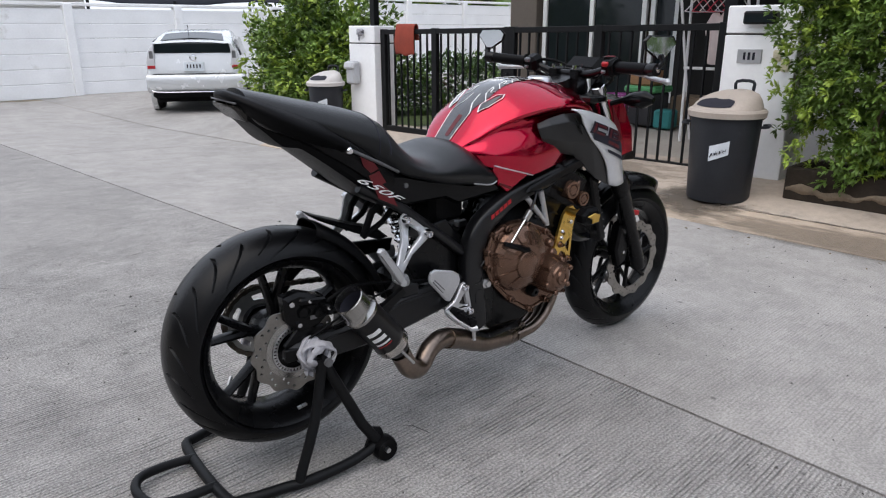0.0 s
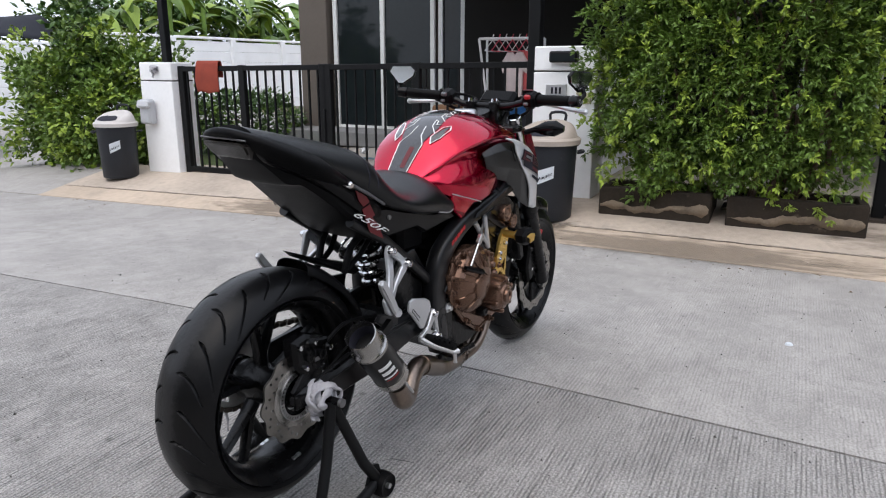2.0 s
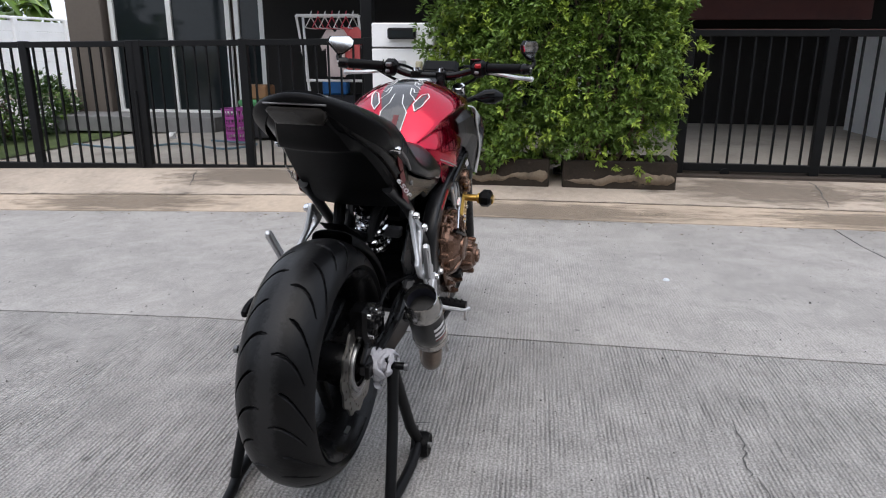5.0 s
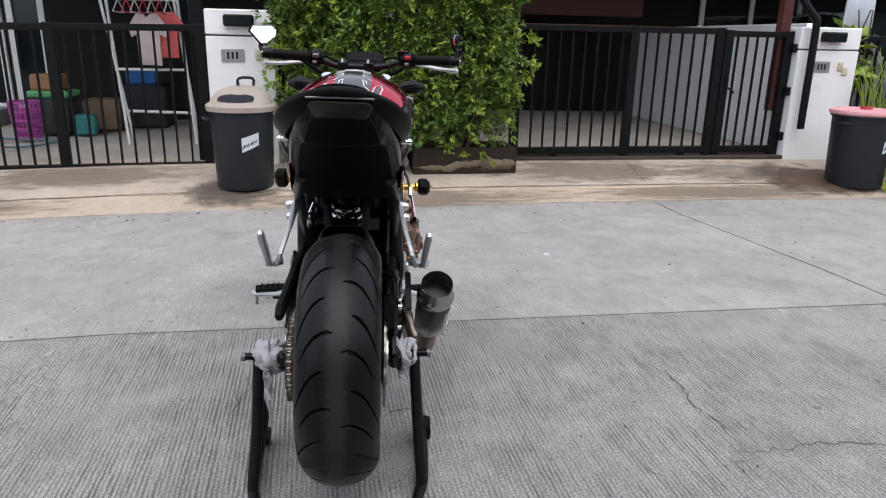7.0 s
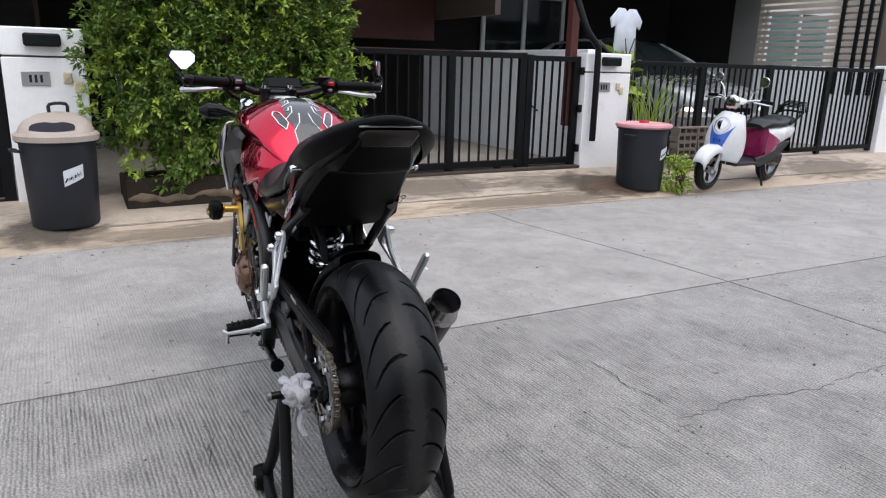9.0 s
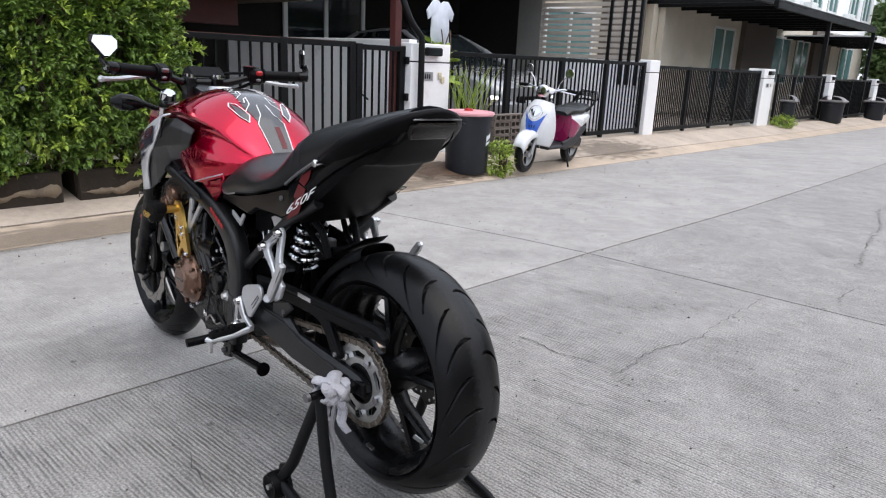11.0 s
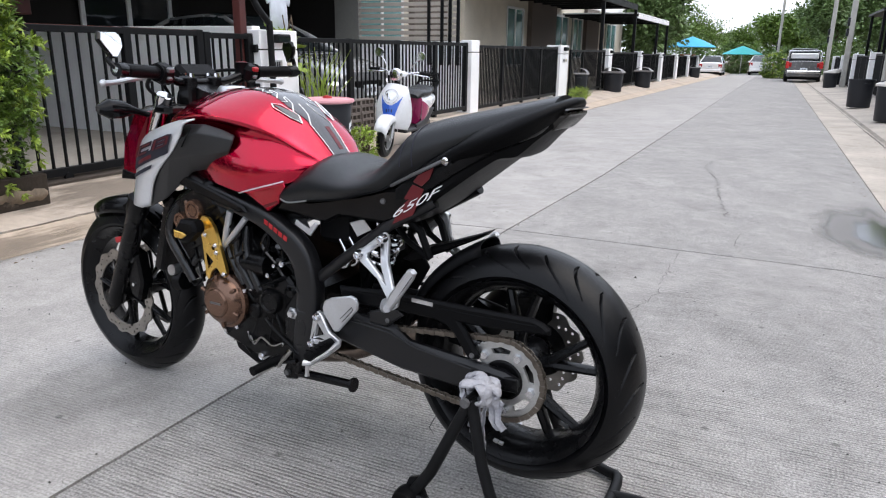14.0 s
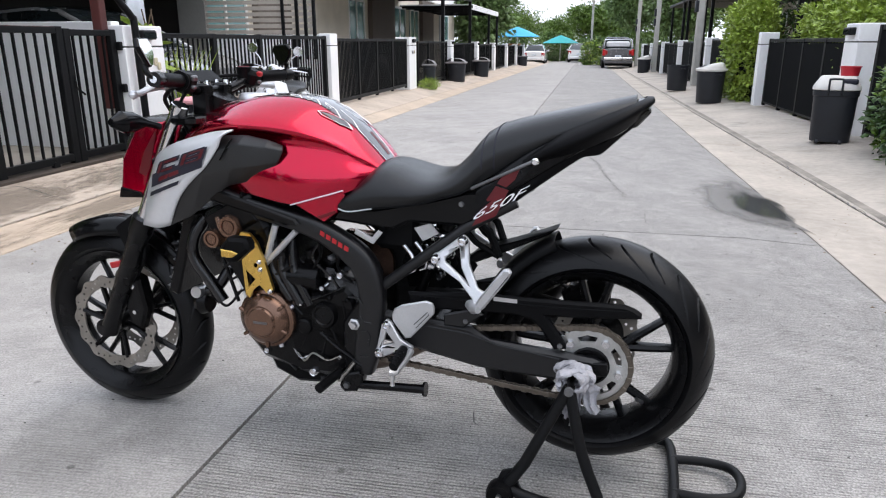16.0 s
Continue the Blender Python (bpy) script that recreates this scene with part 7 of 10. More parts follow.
def sprigs(places, outs, per, spread, seed):
    """Turn each place into a tuft of leaf feet round a twig tip."""
    rng = np.random.default_rng(seed)
    p = np.repeat(places, per, 0) + rng.normal(0, spread, (len(places) * per, 3))
    o = np.repeat(outs, per, 0) * 0.7 + rng.normal(0, 0.55, (len(places) * per, 3)) + (0, 0, 0.25)
    return p, o


def shrub(name, label, at, c, r, tufts, size, wide, m, m2, seed, stems=5, category="shrub", square=2.6, per=6, lump=0.14, group="", tight=0.35):
    t = thing(name, label, category, at, group=group)
    p, o = sprigs(*blob(tufts, c, r, seed, 0.5, square, lump), per, size * tight, seed)
    leaves("foliage", m, t, p, o, size, wide, seed)
    p, o = sprigs(*blob(tufts // 4, c, np.asarray(r) * 1.02, seed + 9, 0.85, square, lump), per, size * tight * 0.85, seed + 1)
    leaves("young_foliage", m2, t, p, o, size, wide, seed + 5)
    rng = random.Random(seed)
    for i in range(stems):
        x, y = rng.uniform(-0.3, 0.3) * r[0], rng.uniform(-0.8, 0.8) * r[1]
        path = [(x * 0.6, y * 0.8, 0)]
        for k in range(5):
            path.append((x + rng.uniform(-0.5, 0.5) * r[0] * k / 5, y + rng.uniform(-0.25, 0.25) * r[1] * k / 5, c[2] * 1.5 * (k + 1) / 5))
        part("stem", tubeb(smooth_path(path, 3), [0.018 - 0.0008 * q for q in range(16)], 7), BARK, t)
    return t


PALERENDER = mat("bare_planter_concrete", (0.2, 0.155, 0.11), 0.9, var=0.3, scale=7, bump=0.3, bscale=50, dirt=(0.1, 0.08, 0.06), dirt_scale=9, dirt_at=0.55, space="World")


def planter(x0, x1, y0, y1, h, z):
    t = thing("planter_box", "mossy dark concrete trough planter with flaking pale render", "planter", ((x0 + x1) / 2, (y0 + y1) / 2, z), group="planters under the hedge")
    w, d = x1 - x0, y1 - y0
    for c, s in (((-w / 2 + 0.03, 0, h / 2), (0.06, d, h)), ((w / 2 - 0.03, 0, h / 2), (0.06, d, h)), ((0, -d / 2 + 0.03, h / 2), (w - 0.12, 0.06, h)), ((0, d / 2 - 0.03, h / 2), (w - 0.12, 0.06, h))):
        part("side_slab", boxb(c, s, ch=0.008), PLANTER, t)
    rng = random.Random(int(y0 * 100))
    n, rows = 36, [[], []]
    lo, hi = rng.uniform(.05, .06), rng.uniform(.1, .12)
    for i in range(n + 1):
        u = i / n
        fade = min(1, 14 * u + .1, 9 * (1 - u) + .1) ** .5
        mid_ = (lo + hi) / 2 - .02 * u
        rows[0].append((-w / 2 - .0025, (u - .5) * d * .97, mid_ - fade * ((hi - lo) / 2 + .014 * math.sin(11 * u + y0) + .007 * math.sin(31 * u) + rng.uniform(-.005, .005))))
        rows[1].append((-w / 2 - .0025, (u - .5) * d * .97, mid_ + fade * ((hi - lo) / 2 + .022 * math.sin(5 * u + 2 * y0) + .008 * math.sin(23 * u + 1) + rng.uniform(-.006, .006))))
    flake = part("render_patch", skin(rows), PALERENDER, t, "ragged strip of pale bare concrete")
    flake.modifiers.new("thick", "SOLIDIFY").thickness = .002
    part("soil", boxb((0, 0, h * 0.6), (w - 0.12, d - 0.12, 0.08)), EARTH, t)
    return t


planter(4.72, 5.12, 1.04, 1.82, 0.21, 0.035)
planter(4.72, 5.12, 0.1, 0.94, 0.21, 0.035)
shrub("hedge", "dense bright green glossy-leaved hedge growing from planters", (4.9, 1.02, 0.2), (0, -0.02, 0.93), (0.35, 0.87, 0.85), 4300, 0.052, 0.21, LEAF, LEAF_BRIGHT, 3, stems=14, category="hedge", square=3.6, lump=0.17, per=10, tight=0.13)
shrub("shrub", "large loose dark green shrub beside the gate pillar", (5.75, 8.6, -0.12), (0, 0.0, 0.68), (0.75, 1.12, 0.86), 2900, 0.082, 0.3, LEAF, LEAF_BRIGHT, 11, stems=8, lump=0.28)
shrub("climber", "tall thin climbing branch rising from the shrub", (5.55, 8.5, 0.9), (0, 0, 0.45), (0.22, 0.25, 0.75), 160, 0.11, 0.3, LEAF_DARK, LEAF, 12, stems=3, lump=0.3, category="climber")
shrub("hedge", "low clipped green hedge behind the gate", (7.3, 7.6, 0.0), (0, 0, 0.3), (1.2, 0.35, 0.42), 700, 0.08, 0.25, LEAF_DARK, LEAF, 14, stems=4, category="hedge")
shrub("weed", "small bright green weed at the gutter", (4.22, -3.05, -0.08), (0, 0, 0.18), (0.11, 0.12, 0.18), 80, 0.05, 0.25, LEAF_BRIGHT, LEAF_BRIGHT, 15, stems=4, category="plant")
shrub("weed", "tuft of weeds by the gate pillar", (4.85, -14.4, -0.05), (0, 0, 0.08), (0.2, 0.35, 0.12), 120, 0.07, 0.15, LEAF_BRIGHT, LEAF, 16, stems=2, category="plant")
for at, c, r, tf, sd, lab in (((-2.2, -11.9, 0), (0, 0, .9), (.4, 1.0, 1.0), 1300, 21, "tall light green hedge over the western fence"), ((-2.75, -7.4, .6), (0, 0, .55), (.45, 2.3, .55), 1200, 22, "green hedge above the dark western gate"), ((-2.1, -3.6, 0), (0, 0, .5), (.3, .8, .6), 500, 23, "dark creeper on the western fence"), ((-3.2, -13.6, 0), (0, 0, 1.4), (.8, 1.3, 1.2), 900, 24, "dense dark green shrub by the utility pole")):
    shrub("hedge", lab, at, c, r, tf, 0.09, 0.28, LEAF_DARK if sd in (23, 24) else LEAF_BRIGHT, LEAF_BRIGHT if sd < 23 else LEAF, sd, stems=5, category="hedge", group="western hedges", square=3)


LEAF_TREE = mat("tree_leaf", (0.12, 0.19, 0.06), 0.5, var=0.5, scale=3, island=0.5, rvar=0.06)


def tree(at, h, r, seed, label, leaf=0.16, tufts=1100, m=LEAF_DARK):
    t = thing("tree", label, "tree", at, group="trees down the street")
    rng = random.Random(seed)
    part("trunk", tubeb(smooth_path([(0, 0, -0.1), (0.08, 0.05, h * 0.25), (-0.05, 0.1, h * 0.5), (0.05, 0, h * 0.8)], 4), [0.16 * h / 6 * (1 - 0.06 * i) for i in range(13)], 9), BARK, t)
    for i in range(7):
        a, z = i * 0.9 + rng.uniform(0, 0.5), h * rng.uniform(0.3, 0.6)
        part("limb", tubeb(smooth_path([(0, 0, z), (r * 0.35 * math.cos(a), r * 0.35 * math.sin(a), z + h * 0.12), (r * 0.7 * math.cos(a), r * 0.7 * math.sin(a), z + h * 0.25)], 3), [0.06 - 0.006 * k for k in range(7)], 6), BARK, t)
    P, O = [], []
    for i in range(9):
        a = i * 2.4
        c = (r * 0.5 * math.cos(a) * rng.uniform(0.3, 1.1), r * 0.5 * math.sin(a) * rng.uniform(0.3, 1.1), h * rng.uniform(0.45, 0.92))
        p, o = blob(tufts // 9, c, (r * 0.55, r * 0.55, h * 0.16), seed * 31 + i, 0.35, 2.0, 0.3)
        P.append(p)
        O.append(o)
    p, o = sprigs(np.concatenate(P), np.concatenate(O), 5, leaf * 0.6, seed)
    leaves("crown", m, t, p, o, leaf, 0.32, seed)
    return t


for x, y, h, r, sd in ((-3.5, -62, 8.0, 3.4, 1), (0.2, -74, 5.0, 3.0, 2), (-7.5, -55, 8, 3.4, 4), (6.6, -36.5, 4.6, 2.0, 5), (-2.5, -88, 7, 4.4, 7), (5, -104, 5.2, 3.4, 8), (-5.2, -44, 6.5, 2.4, 9), (11, -100, 7.5, 5, 10)):
    tree((x, y, gz(x, y)), h, r, sd, "leafy green street tree with a dense crown" if sd != 5 else "round leafy tree in a front yard", m=LEAF_TREE if sd % 2 else LEAF, leaf=0.3, tufts=2300)
# banana plants behind the end wall
bananas = thing("banana_clump", "banana plants with broad drooping leaves behind the white wall", "banana plant", (16.0, 18.3, 0.15))
rng = random.Random(5)
for i in range(105):
    a = rng.uniform(0, 6.28)
    ln = rng.uniform(1.2, 2.1)
    bx, by, bz = rng.uniform(-3.0, 7.5), rng.uniform(-0.3, 1.4), rng.uniform(1.3, 3.3)
    rows = []
    for k in range(9):
        u = k / 8
        w = 0.25 * math.sin(math.pi * min(1, u * 0.9 + 0.1)) + 0.01
        cx, cy, cz = bx + ln * u * math.cos(a), by + ln * u * math.sin(a) * 0.6, bz + 0.9 * u - 1.5 * u * u
        sx, sy = -math.sin(a), math.cos(a)
        rows.append([(cx - sx * w, cy - sy * w, cz - 0.08), (cx, cy, cz), (cx + sx * w, cy + sy * w, cz - 0.08)])
    ob = part("leaf", skin(rows), LEAF if i % 3 else LEAF_BRIGHT, bananas)
for i in range(8):
    part("stem", tubeb([(-3 + i * 1.4, 0, 0), (-3 + i * 1.4 + 0.1, 0, 2.9)], [0.12, 0.07], 10), LEAF, bananas)
shrub("shrub", "tall dark green bushes behind the white wall", (18.4, 20.4, 0.0), (0, 0, 1.6), (5.2, 0.9, 1.7), 1500, 0.24, 0.3, LEAF_DARK, LEAF, 77, stems=9, lump=0.3)
tree((0.2, 15.4, -0.45), 3.6, 1.5, 17, "small leafy tree at the end wall", leaf=0.1, tufts=500)
grass = thing("reed_plant", "pot of tall green reeds by the gate pillar", "plant", (4.95, -3.35, 0.05))
bm = bmesh.new()
for i in range(28):
    a, l = rng.uniform(0, 6.28), rng.uniform(0.5, 0.85)
    x, y = rng.uniform(-0.1, 0.1), rng.uniform(-0.14, 0.14)
    tube(bm, smooth_path([(x, y, 0.2), (x + 0.08 * math.cos(a), y + 0.08 * math.sin(a), 0.2 + l * 0.6), (x + 0.24 * math.cos(a), y + 0.24 * math.sin(a), 0.2 + l)], 3), [0.006, 0.006, 0.0055, 0.005, 0.004, 0.003, 0.0015], 4)
part("blade_tuft", bm, LEAF_BRIGHT, grass)
part("pot", latheb([(0, 0), (0.13, 0), (0.17, 0.24), (0.18, 0.25), (0.155, 0.25), (0.15, 0.2), (0, 0.2)], n=24), BINPLASTIC, grass)
leaf_plant = shrub("potted_plant", "broad-leaved potted plant behind the gate", (5.35, -3.3, 0.05), (0, 0, 0.9), (0.14, 0.16, 0.26), 9, 0.16, 0.4, LEAF_BRIGHT, LEAF_BRIGHT, 31, stems=3, category="plant")


# ---- bins ----
def bin_(at, rz, style, label, h=0.55, r=0.235, lid=None, paper=True):
    t = thing("rubbish_bin", label, "bin", at, rz, group="rubbish bins")
    body = part("body", latheb([(0, 0), (r * 0.86, 0), (r * 0.88, 0.015), (r * 0.97, h - 0.03), (r * 1.03, h - 0.03), (r * 1.03, h), (r * 0.96, h), (r * 0.86, 0.03), (0, 0.03)], n=44), BINPLASTIC, t)
    for s in (1, -1):
        hd = smooth_path([(-0.05, r * s * 0.98, h * 0.86), (-0.05, (r + 0.035) * s, h * 0.87), (0.05, (r + 0.035) * s, h * 0.87), (0.05, r * s * 0.98, h * 0.86)], 3)
        part("handle", tubeb(hd, 0.01, 8), BINPLASTIC, t)
    if paper:
        bm = bmesh.new()
        rows = []
        for j in range(2):
            row = []
            for i in range(7):
                a = radians(166 + 32 * i / 6)
                z = h * 0.5 + j * 0.1 + (0.0085 - 0.002 * j) * i - 0.012
                rr = r * (0.88 + 0.1 * z / h) + 0.003
                row.append((rr * math.cos(a), rr * math.sin(a), z))
            rows.append(row)
        lb = part("label", skin(rows), PAPER, t, "torn white paper label with handwriting")
        for i in range(11):
            a = radians(170 + 2.3 * i)
            z = h * 0.5 + 0.03 + 0.0036 * i
            rr = r * (0.88 + 0.1 * z / h) + 0.005
            part("writing", boxb((rr * math.cos(a), rr * math.sin(a), z), (0.002, 0.0026 if i % 3 else 0.0075, (0.03, 0.006, 0.02, 0.016)[i % 4]), ((i * 37) % 50 - 25, 0, math.degrees(a))), INK, lb)
    if style == "dome":
        lidp = part("lid", latheb([(r * 1.07, h - 0.02), (r * 1.09, h + 0.015), (r * 1.03, h + 0.028), (r * 0.95, h + 0.03), (r * 0.95, h - 0.02)], n=44), lid or LIDGREY, t, "weathered beige plastic lid")
        face = radians(155)

        def dome(k, a):
            """Height of the hood: it leans back from the mouth."""
            return h + 0.03 + (1 - k ** 9) * (0.078 - 0.058 * k * math.cos(a - face))

        bm = bmesh.new()
        rings = [[bm.verts.new((r * 0.97 * k * math.cos(2 * math.pi * i / 40), r * 0.97 * k * math.sin(2 * math.pi * i / 40), dome(k, 2 * math.pi * i / 40))) for i in range(40)] for k in (1, 0.97, 0.92, 0.84, 0.7, 0.5, 0.25, 0.02)]
        for p, q in zip(rings, rings[1:]):
            for i in range(40):
                bm.faces.new([p[i], p[(i + 1) % 40], q[(i + 1) % 40], q[i]])
        part("hood", bm, lid or LIDGREY, lidp)
        # mouth is no hole: a black patch on the hood carries its shade
        bm = bmesh.new()
        g = []
        for k in (0.92, 0.81, 0.7, 0.58, 0.46, 0.36):
            half = radians(46 + 10 * (0.9 - k))
            half *= math.sin(math.pi * (0.22 + 0.78 * (1 - (0.9 - k) / 0.5) * 0.64)) ** 0.6
            g.append([bm.verts.new((r * 0.975 * k * math.cos(face + half * u / 4), r * 0.975 * k * math.sin(face + half * u / 4), dome(k, face + half * u / 4) + 0.004)) for u in range(-4, 5)])
        for p, q in zip(g, g[1:]):
            for i in range(8):
                bm.faces.new([p[i], p[i + 1], q[i + 1], q[i]])
        part("opening", bm, INK, lidp, "black patch put in for the lid's shaded mouth")
        hx, hy = -0.72 * r * math.cos(face), -0.72 * r * math.sin(face)
        part("lid_handle", tubeb(smooth_path([(hx, hy - 0.055, h + 0.13), (hx, hy - 0.05, h + 0.19), (hx, hy + 0.05, h + 0.19), (hx, hy + 0.055, h + 0.13)], 3), 0.011, 8), BINPLASTIC, lidp)
    elif style == "flat":
        lidp = part("lid", latheb([(r * 1.05, h - 0.015), (r * 1.1, h), (r * 1.08, h + 0.02), (r * 0.95, h + 0.028), (r * 0.9, h + 0.018), (0, h + 0.03)], n=44), lid or LIDPINK, t, "faded pink plastic lid")
        part("lid_knob", latheb([(0, h + 0.055), (0.04, h + 0.05), (0.05, h + 0.028)], n=20), REDMARK, lidp)
    elif style == "swing":
        bm = bmesh.new()
        box(bm, (0, 0, h + 0.02), (r * 2.1, r * 2.0, 0.05), ch=0.02)
        lidp = part("lid", bm, lid or LIDGREY, t, "grey plastic lid")
        part("hump", skin([[(-r, 0.75 * r * s, h + 0.04) for s in (-1, -0.4, 0.4, 1)], [(-r * 0.5, 0.75 * r * s, h + 0.13) for s in (-1, -0.4, 0.4, 1)], [(r * 0.5, 0.75 * r * s, h + 0.15) for s in (-1, -0.4, 0.4, 1)], [(r, 0.75 * r * s, h + 0.04) for s in (-1, -0.4, 0.4, 1)]], kv=4), lid or LIDGREY, lidp)
    return t


bin_((4.6, 2.2, 0.0), 16, "dome", "black plastic rubbish bin with a beige domed lid and torn label", h=0.57, r=0.228)
bin_((4.45, -2.78, -0.045), 20, "flat", "black plastic rubbish bin with a pink lid and torn label", h=0.6, r=0.245)
bin_((4.78, 7.08, -0.07), 40, "dome", "black rubbish bin with a grey-white domed lid", h=0.56, r=0.205, lid=mat("pale_lid", (0.55, 0.52, 0.5), 0.55, var=0.1))
PALELID = mat("white_grey_lid", (0.62, 0.6, 0.57), 0.55, var=0.1)
bin_((-1.45, -11.3, -0.06), 200, "dome", "black rubbish bin with a white domed lid", h=0.62, r=0.27, lid=PALELID, paper=False)
bin_((-1.35, -15.6, -0.1), 200, "open", "black rubbish bin without a lid", h=0.62, r=0.27, paper=False)
bin_((-1.55, -29.5, -0.25), 200, "dome", "black rubbish bin with a white lid", h=0.6, r=0.27, lid=PALELID, paper=False)
bin_((-1.9, -33, -0.28), 200, "dome", "black rubbish bin with a white lid", h=0.6, r=0.27, lid=PALELID, paper=False)
# broad wheeled bin with a steel-loop handle and a red tub left on its lid
wb = thing("rubbish_bin", "broad black wheeled rubbish bin with a weathered white lid", "bin", (-1.74, -5.08, gz(-1.74, -5.08) + 0.008), 73.0, group="rubbish bins")
part("body", skin([[(0.2 * k * math.copysign(abs(math.cos(a)) ** 0.6, math.cos(a)), 0.215 * k * math.copysign(abs(math.sin(a)) ** 0.6, math.sin(a)), z) for a in [2 * math.pi * i / 36 for i in range(37)]] for k, z in ((0.9, 0.02), (0.92, 0.04), (1.0, 0.5), (1.05, 0.51), (1.05, 0.56), (0.97, 0.565))], caps=True), BINPLASTIC, wb)
wl = part("lid", skin([[(0.2 * k * math.copysign(abs(math.cos(a)) ** 0.6, math.cos(a)) - dx, 0.215 * k * math.copysign(abs(math.sin(a)) ** 0.6, math.sin(a)), z) for a in [2 * math.pi * i / 36 for i in range(37)]] for k, z, dx in ((1.06, 0.567, 0), (1.1, 0.575, 0), (1.07, 0.605, 0), (0.98, 0.64, 0.01), (0.9, 0.665, 0.02), (0.8, 0.7, 0.03), (0.72, 0.712, 0.035))], caps=True), PALELID, wb, "weathered white plastic lid")
# black block in place of a hole, its shade in the colour
part("opening", boxb((0.155, 0.12, 0.66), (0.06, 0.14, 0.05), (0, 40, 0), ch=0.015), INK, wl, "black patch put in for the lid's shaded mouth")
part("handle", tubeb(smooth_path([(0.205, -0.075, 0.52), (0.225, -0.075, 0.55), (0.225, -0.075, 0.67), (0.22, -0.06, 0.685), (0.22, 0.035, 0.685), (0.225, 0.05, 0.67), (0.225, 0.05, 0.55), (0.205, 0.05, 0.52)], 4), 0.011, 8), BINPLASTIC, wb, "black handle loop")
for y in (-0.12, 0.1):
    part("wheel", latheb([(0, -0.015), (0.02, -0.015), (0.024, 0), (0.02, 0.015), (0, 0.015)], c=(0.19, y, 0.024), axis="y", n=16), BINPLASTIC, wb)
tub = thing("plastic_tub", "small red plastic tub standing on a bin lid", "tub", (-1.86, -5.12, gz(-1.74, -5.08) + 0.72))
part("shell", latheb([(0, 0.0), (0.085, 0.0), (0.1, 0.09), (0.108, 0.09), (0.108, 0.1), (0.094, 0.1), (0.08, 0.012), (0, 0.012)], n=28), mat("red_tub_plastic", (0.5, 0.02, 0.035), 0.45, var=0.12, scale=6), tub)
for x, y, lab in ((4.9, -18.6, "black lidded rubbish bin at the gate"), (4.8, -23.3, "black lidded rubbish bin at the gate"), (4.8, -41, "black lidded rubbish bin at the gate"), (4.95, -14.9, "slim grey rubbish bin by the pillar")):
    bin_((x, y, gz(x, y)), 0, "swing", lab, h=0.55, r=0.3 if y < -18 else 0.17, lid=mat("grey_lid", (0.2, 0.19, 0.19), 0.55), paper=False)

# hollow blocks stacked by the gate
BLOCK = mat("hollow_block", (0.19, 0.16, 0.14), 0.9, var=0.25, scale=8, bump=0.4, bscale=60, rand=0.3)
stack = thing("block_stack", "stack of grey hollow concrete ventilation blocks", "blocks", (4.82, -3.92, 0.02))
bm = plateb([(-0.14, 0), (0.14, 0), (0.14, 0.075), (-0.14, 0.075)], -0.06, 0.06, axis="x", hole=[[(-0.125 + 0.088 * i, 0.014), (-0.055 + 0.088 * i, 0.014), (-0.055 + 0.088 * i, 0.061), (-0.125 + 0.088 * i, 0.061)][::-1] for i in range(3)])
b0 = part("block", bm, BLOCK, stack)
b0.matrix_basis = pose(0, -0.15, 0)
for k in range(6):
    for j in (0, 1):
        if k or j:
            again("block", b0, stack, pose(rng.uniform(-0.008, 0.008), -0.15 + 0.3 * j + rng.uniform(-0.006, 0.006), k * 0.079, 0, 0, rng.uniform(-2, 2)))

# pillar fittings
mb = thing("meter_box", "grey plastic electricity meter box on the pillar", "meter box", (5.0, 6.78, 0.62))
part("case", boxb((-0.04, 0, 0), (0.1, 0.16, 0.26), ch=0.02), mat("grey_plastic", (0.42, 0.43, 0.45), 0.5, var=0.1), mb)
part("cover", boxb((-0.09, 0, 0.08), (0.05, 0.17, 0.08), (0, 18, 0), ch=0.015), mat("grey_plastic_cover", (0.5, 0.51, 0.53), 0.5, var=0.1), mb)
cl = part("cloth", rag((4.99, 6.66, 1.06), 9, [(-0.0, 0.08)]), CLOTH, None)
tagged(cl, "bundled white cloth hanging on the pillar top", "cloth")
bp = part("bell_push", boxb((5.012, 2.03, 0.86), (0.02, 0.06, 0.08), ch=0.008), mat("cream_plastic", (0.6, 0.55, 0.38), 0.5), None)
tagged(bp, "cream plastic bell push on the pillar", "bell push")
bp2 = part("bell_push", boxb((5.012, -2.98, 0.86), (0.02, 0.05, 0.07), ch=0.008), mat("cream_plastic_aged", (0.6, 0.55, 0.38), 0.5), None)
tagged(bp2, "cream plastic bell push on the pillar", "bell push")
dp = part("drainpipe", tubeb(smooth_path([(5.1, -2.38, 1.75), (5.0, -2.45, 1.45), (4.96, -2.56, 1.3), (4.955, -2.58, 1.2), (4.955, -2.59, 0.36)], 4), 0.032, 14), BLACKSTEEL, None)
tagged(dp, "black plastic drainpipe down the pillar face", "pipe")
po = part("carport_post", boxb((5.2, -2.44, 1.6), (0.09, 0.09, 2.2), ch=0.006), MAROON, None)
tagged(po, "maroon painted steel carport post", "post")
po = part("carport_post", boxb((5.32, 2.57, 1.2), (0.1, 0.1, 2.6), ch=0.006), BLACKSTEEL, None)
tagged(po, "dark steel carport post behind the pillar", "post")
po = part("awning_pole", boxb((5.35, 6.85, 1.3), (0.08, 0.08, 2.7), ch=0.006), BLACKSTEEL, None)
tagged(po, "black steel awning pole behind the pillar", "post")
hinges = thing("gate_hinges", "black steel gate hinges on the white pillar", "hinge", (5.1, -2.49, 0))
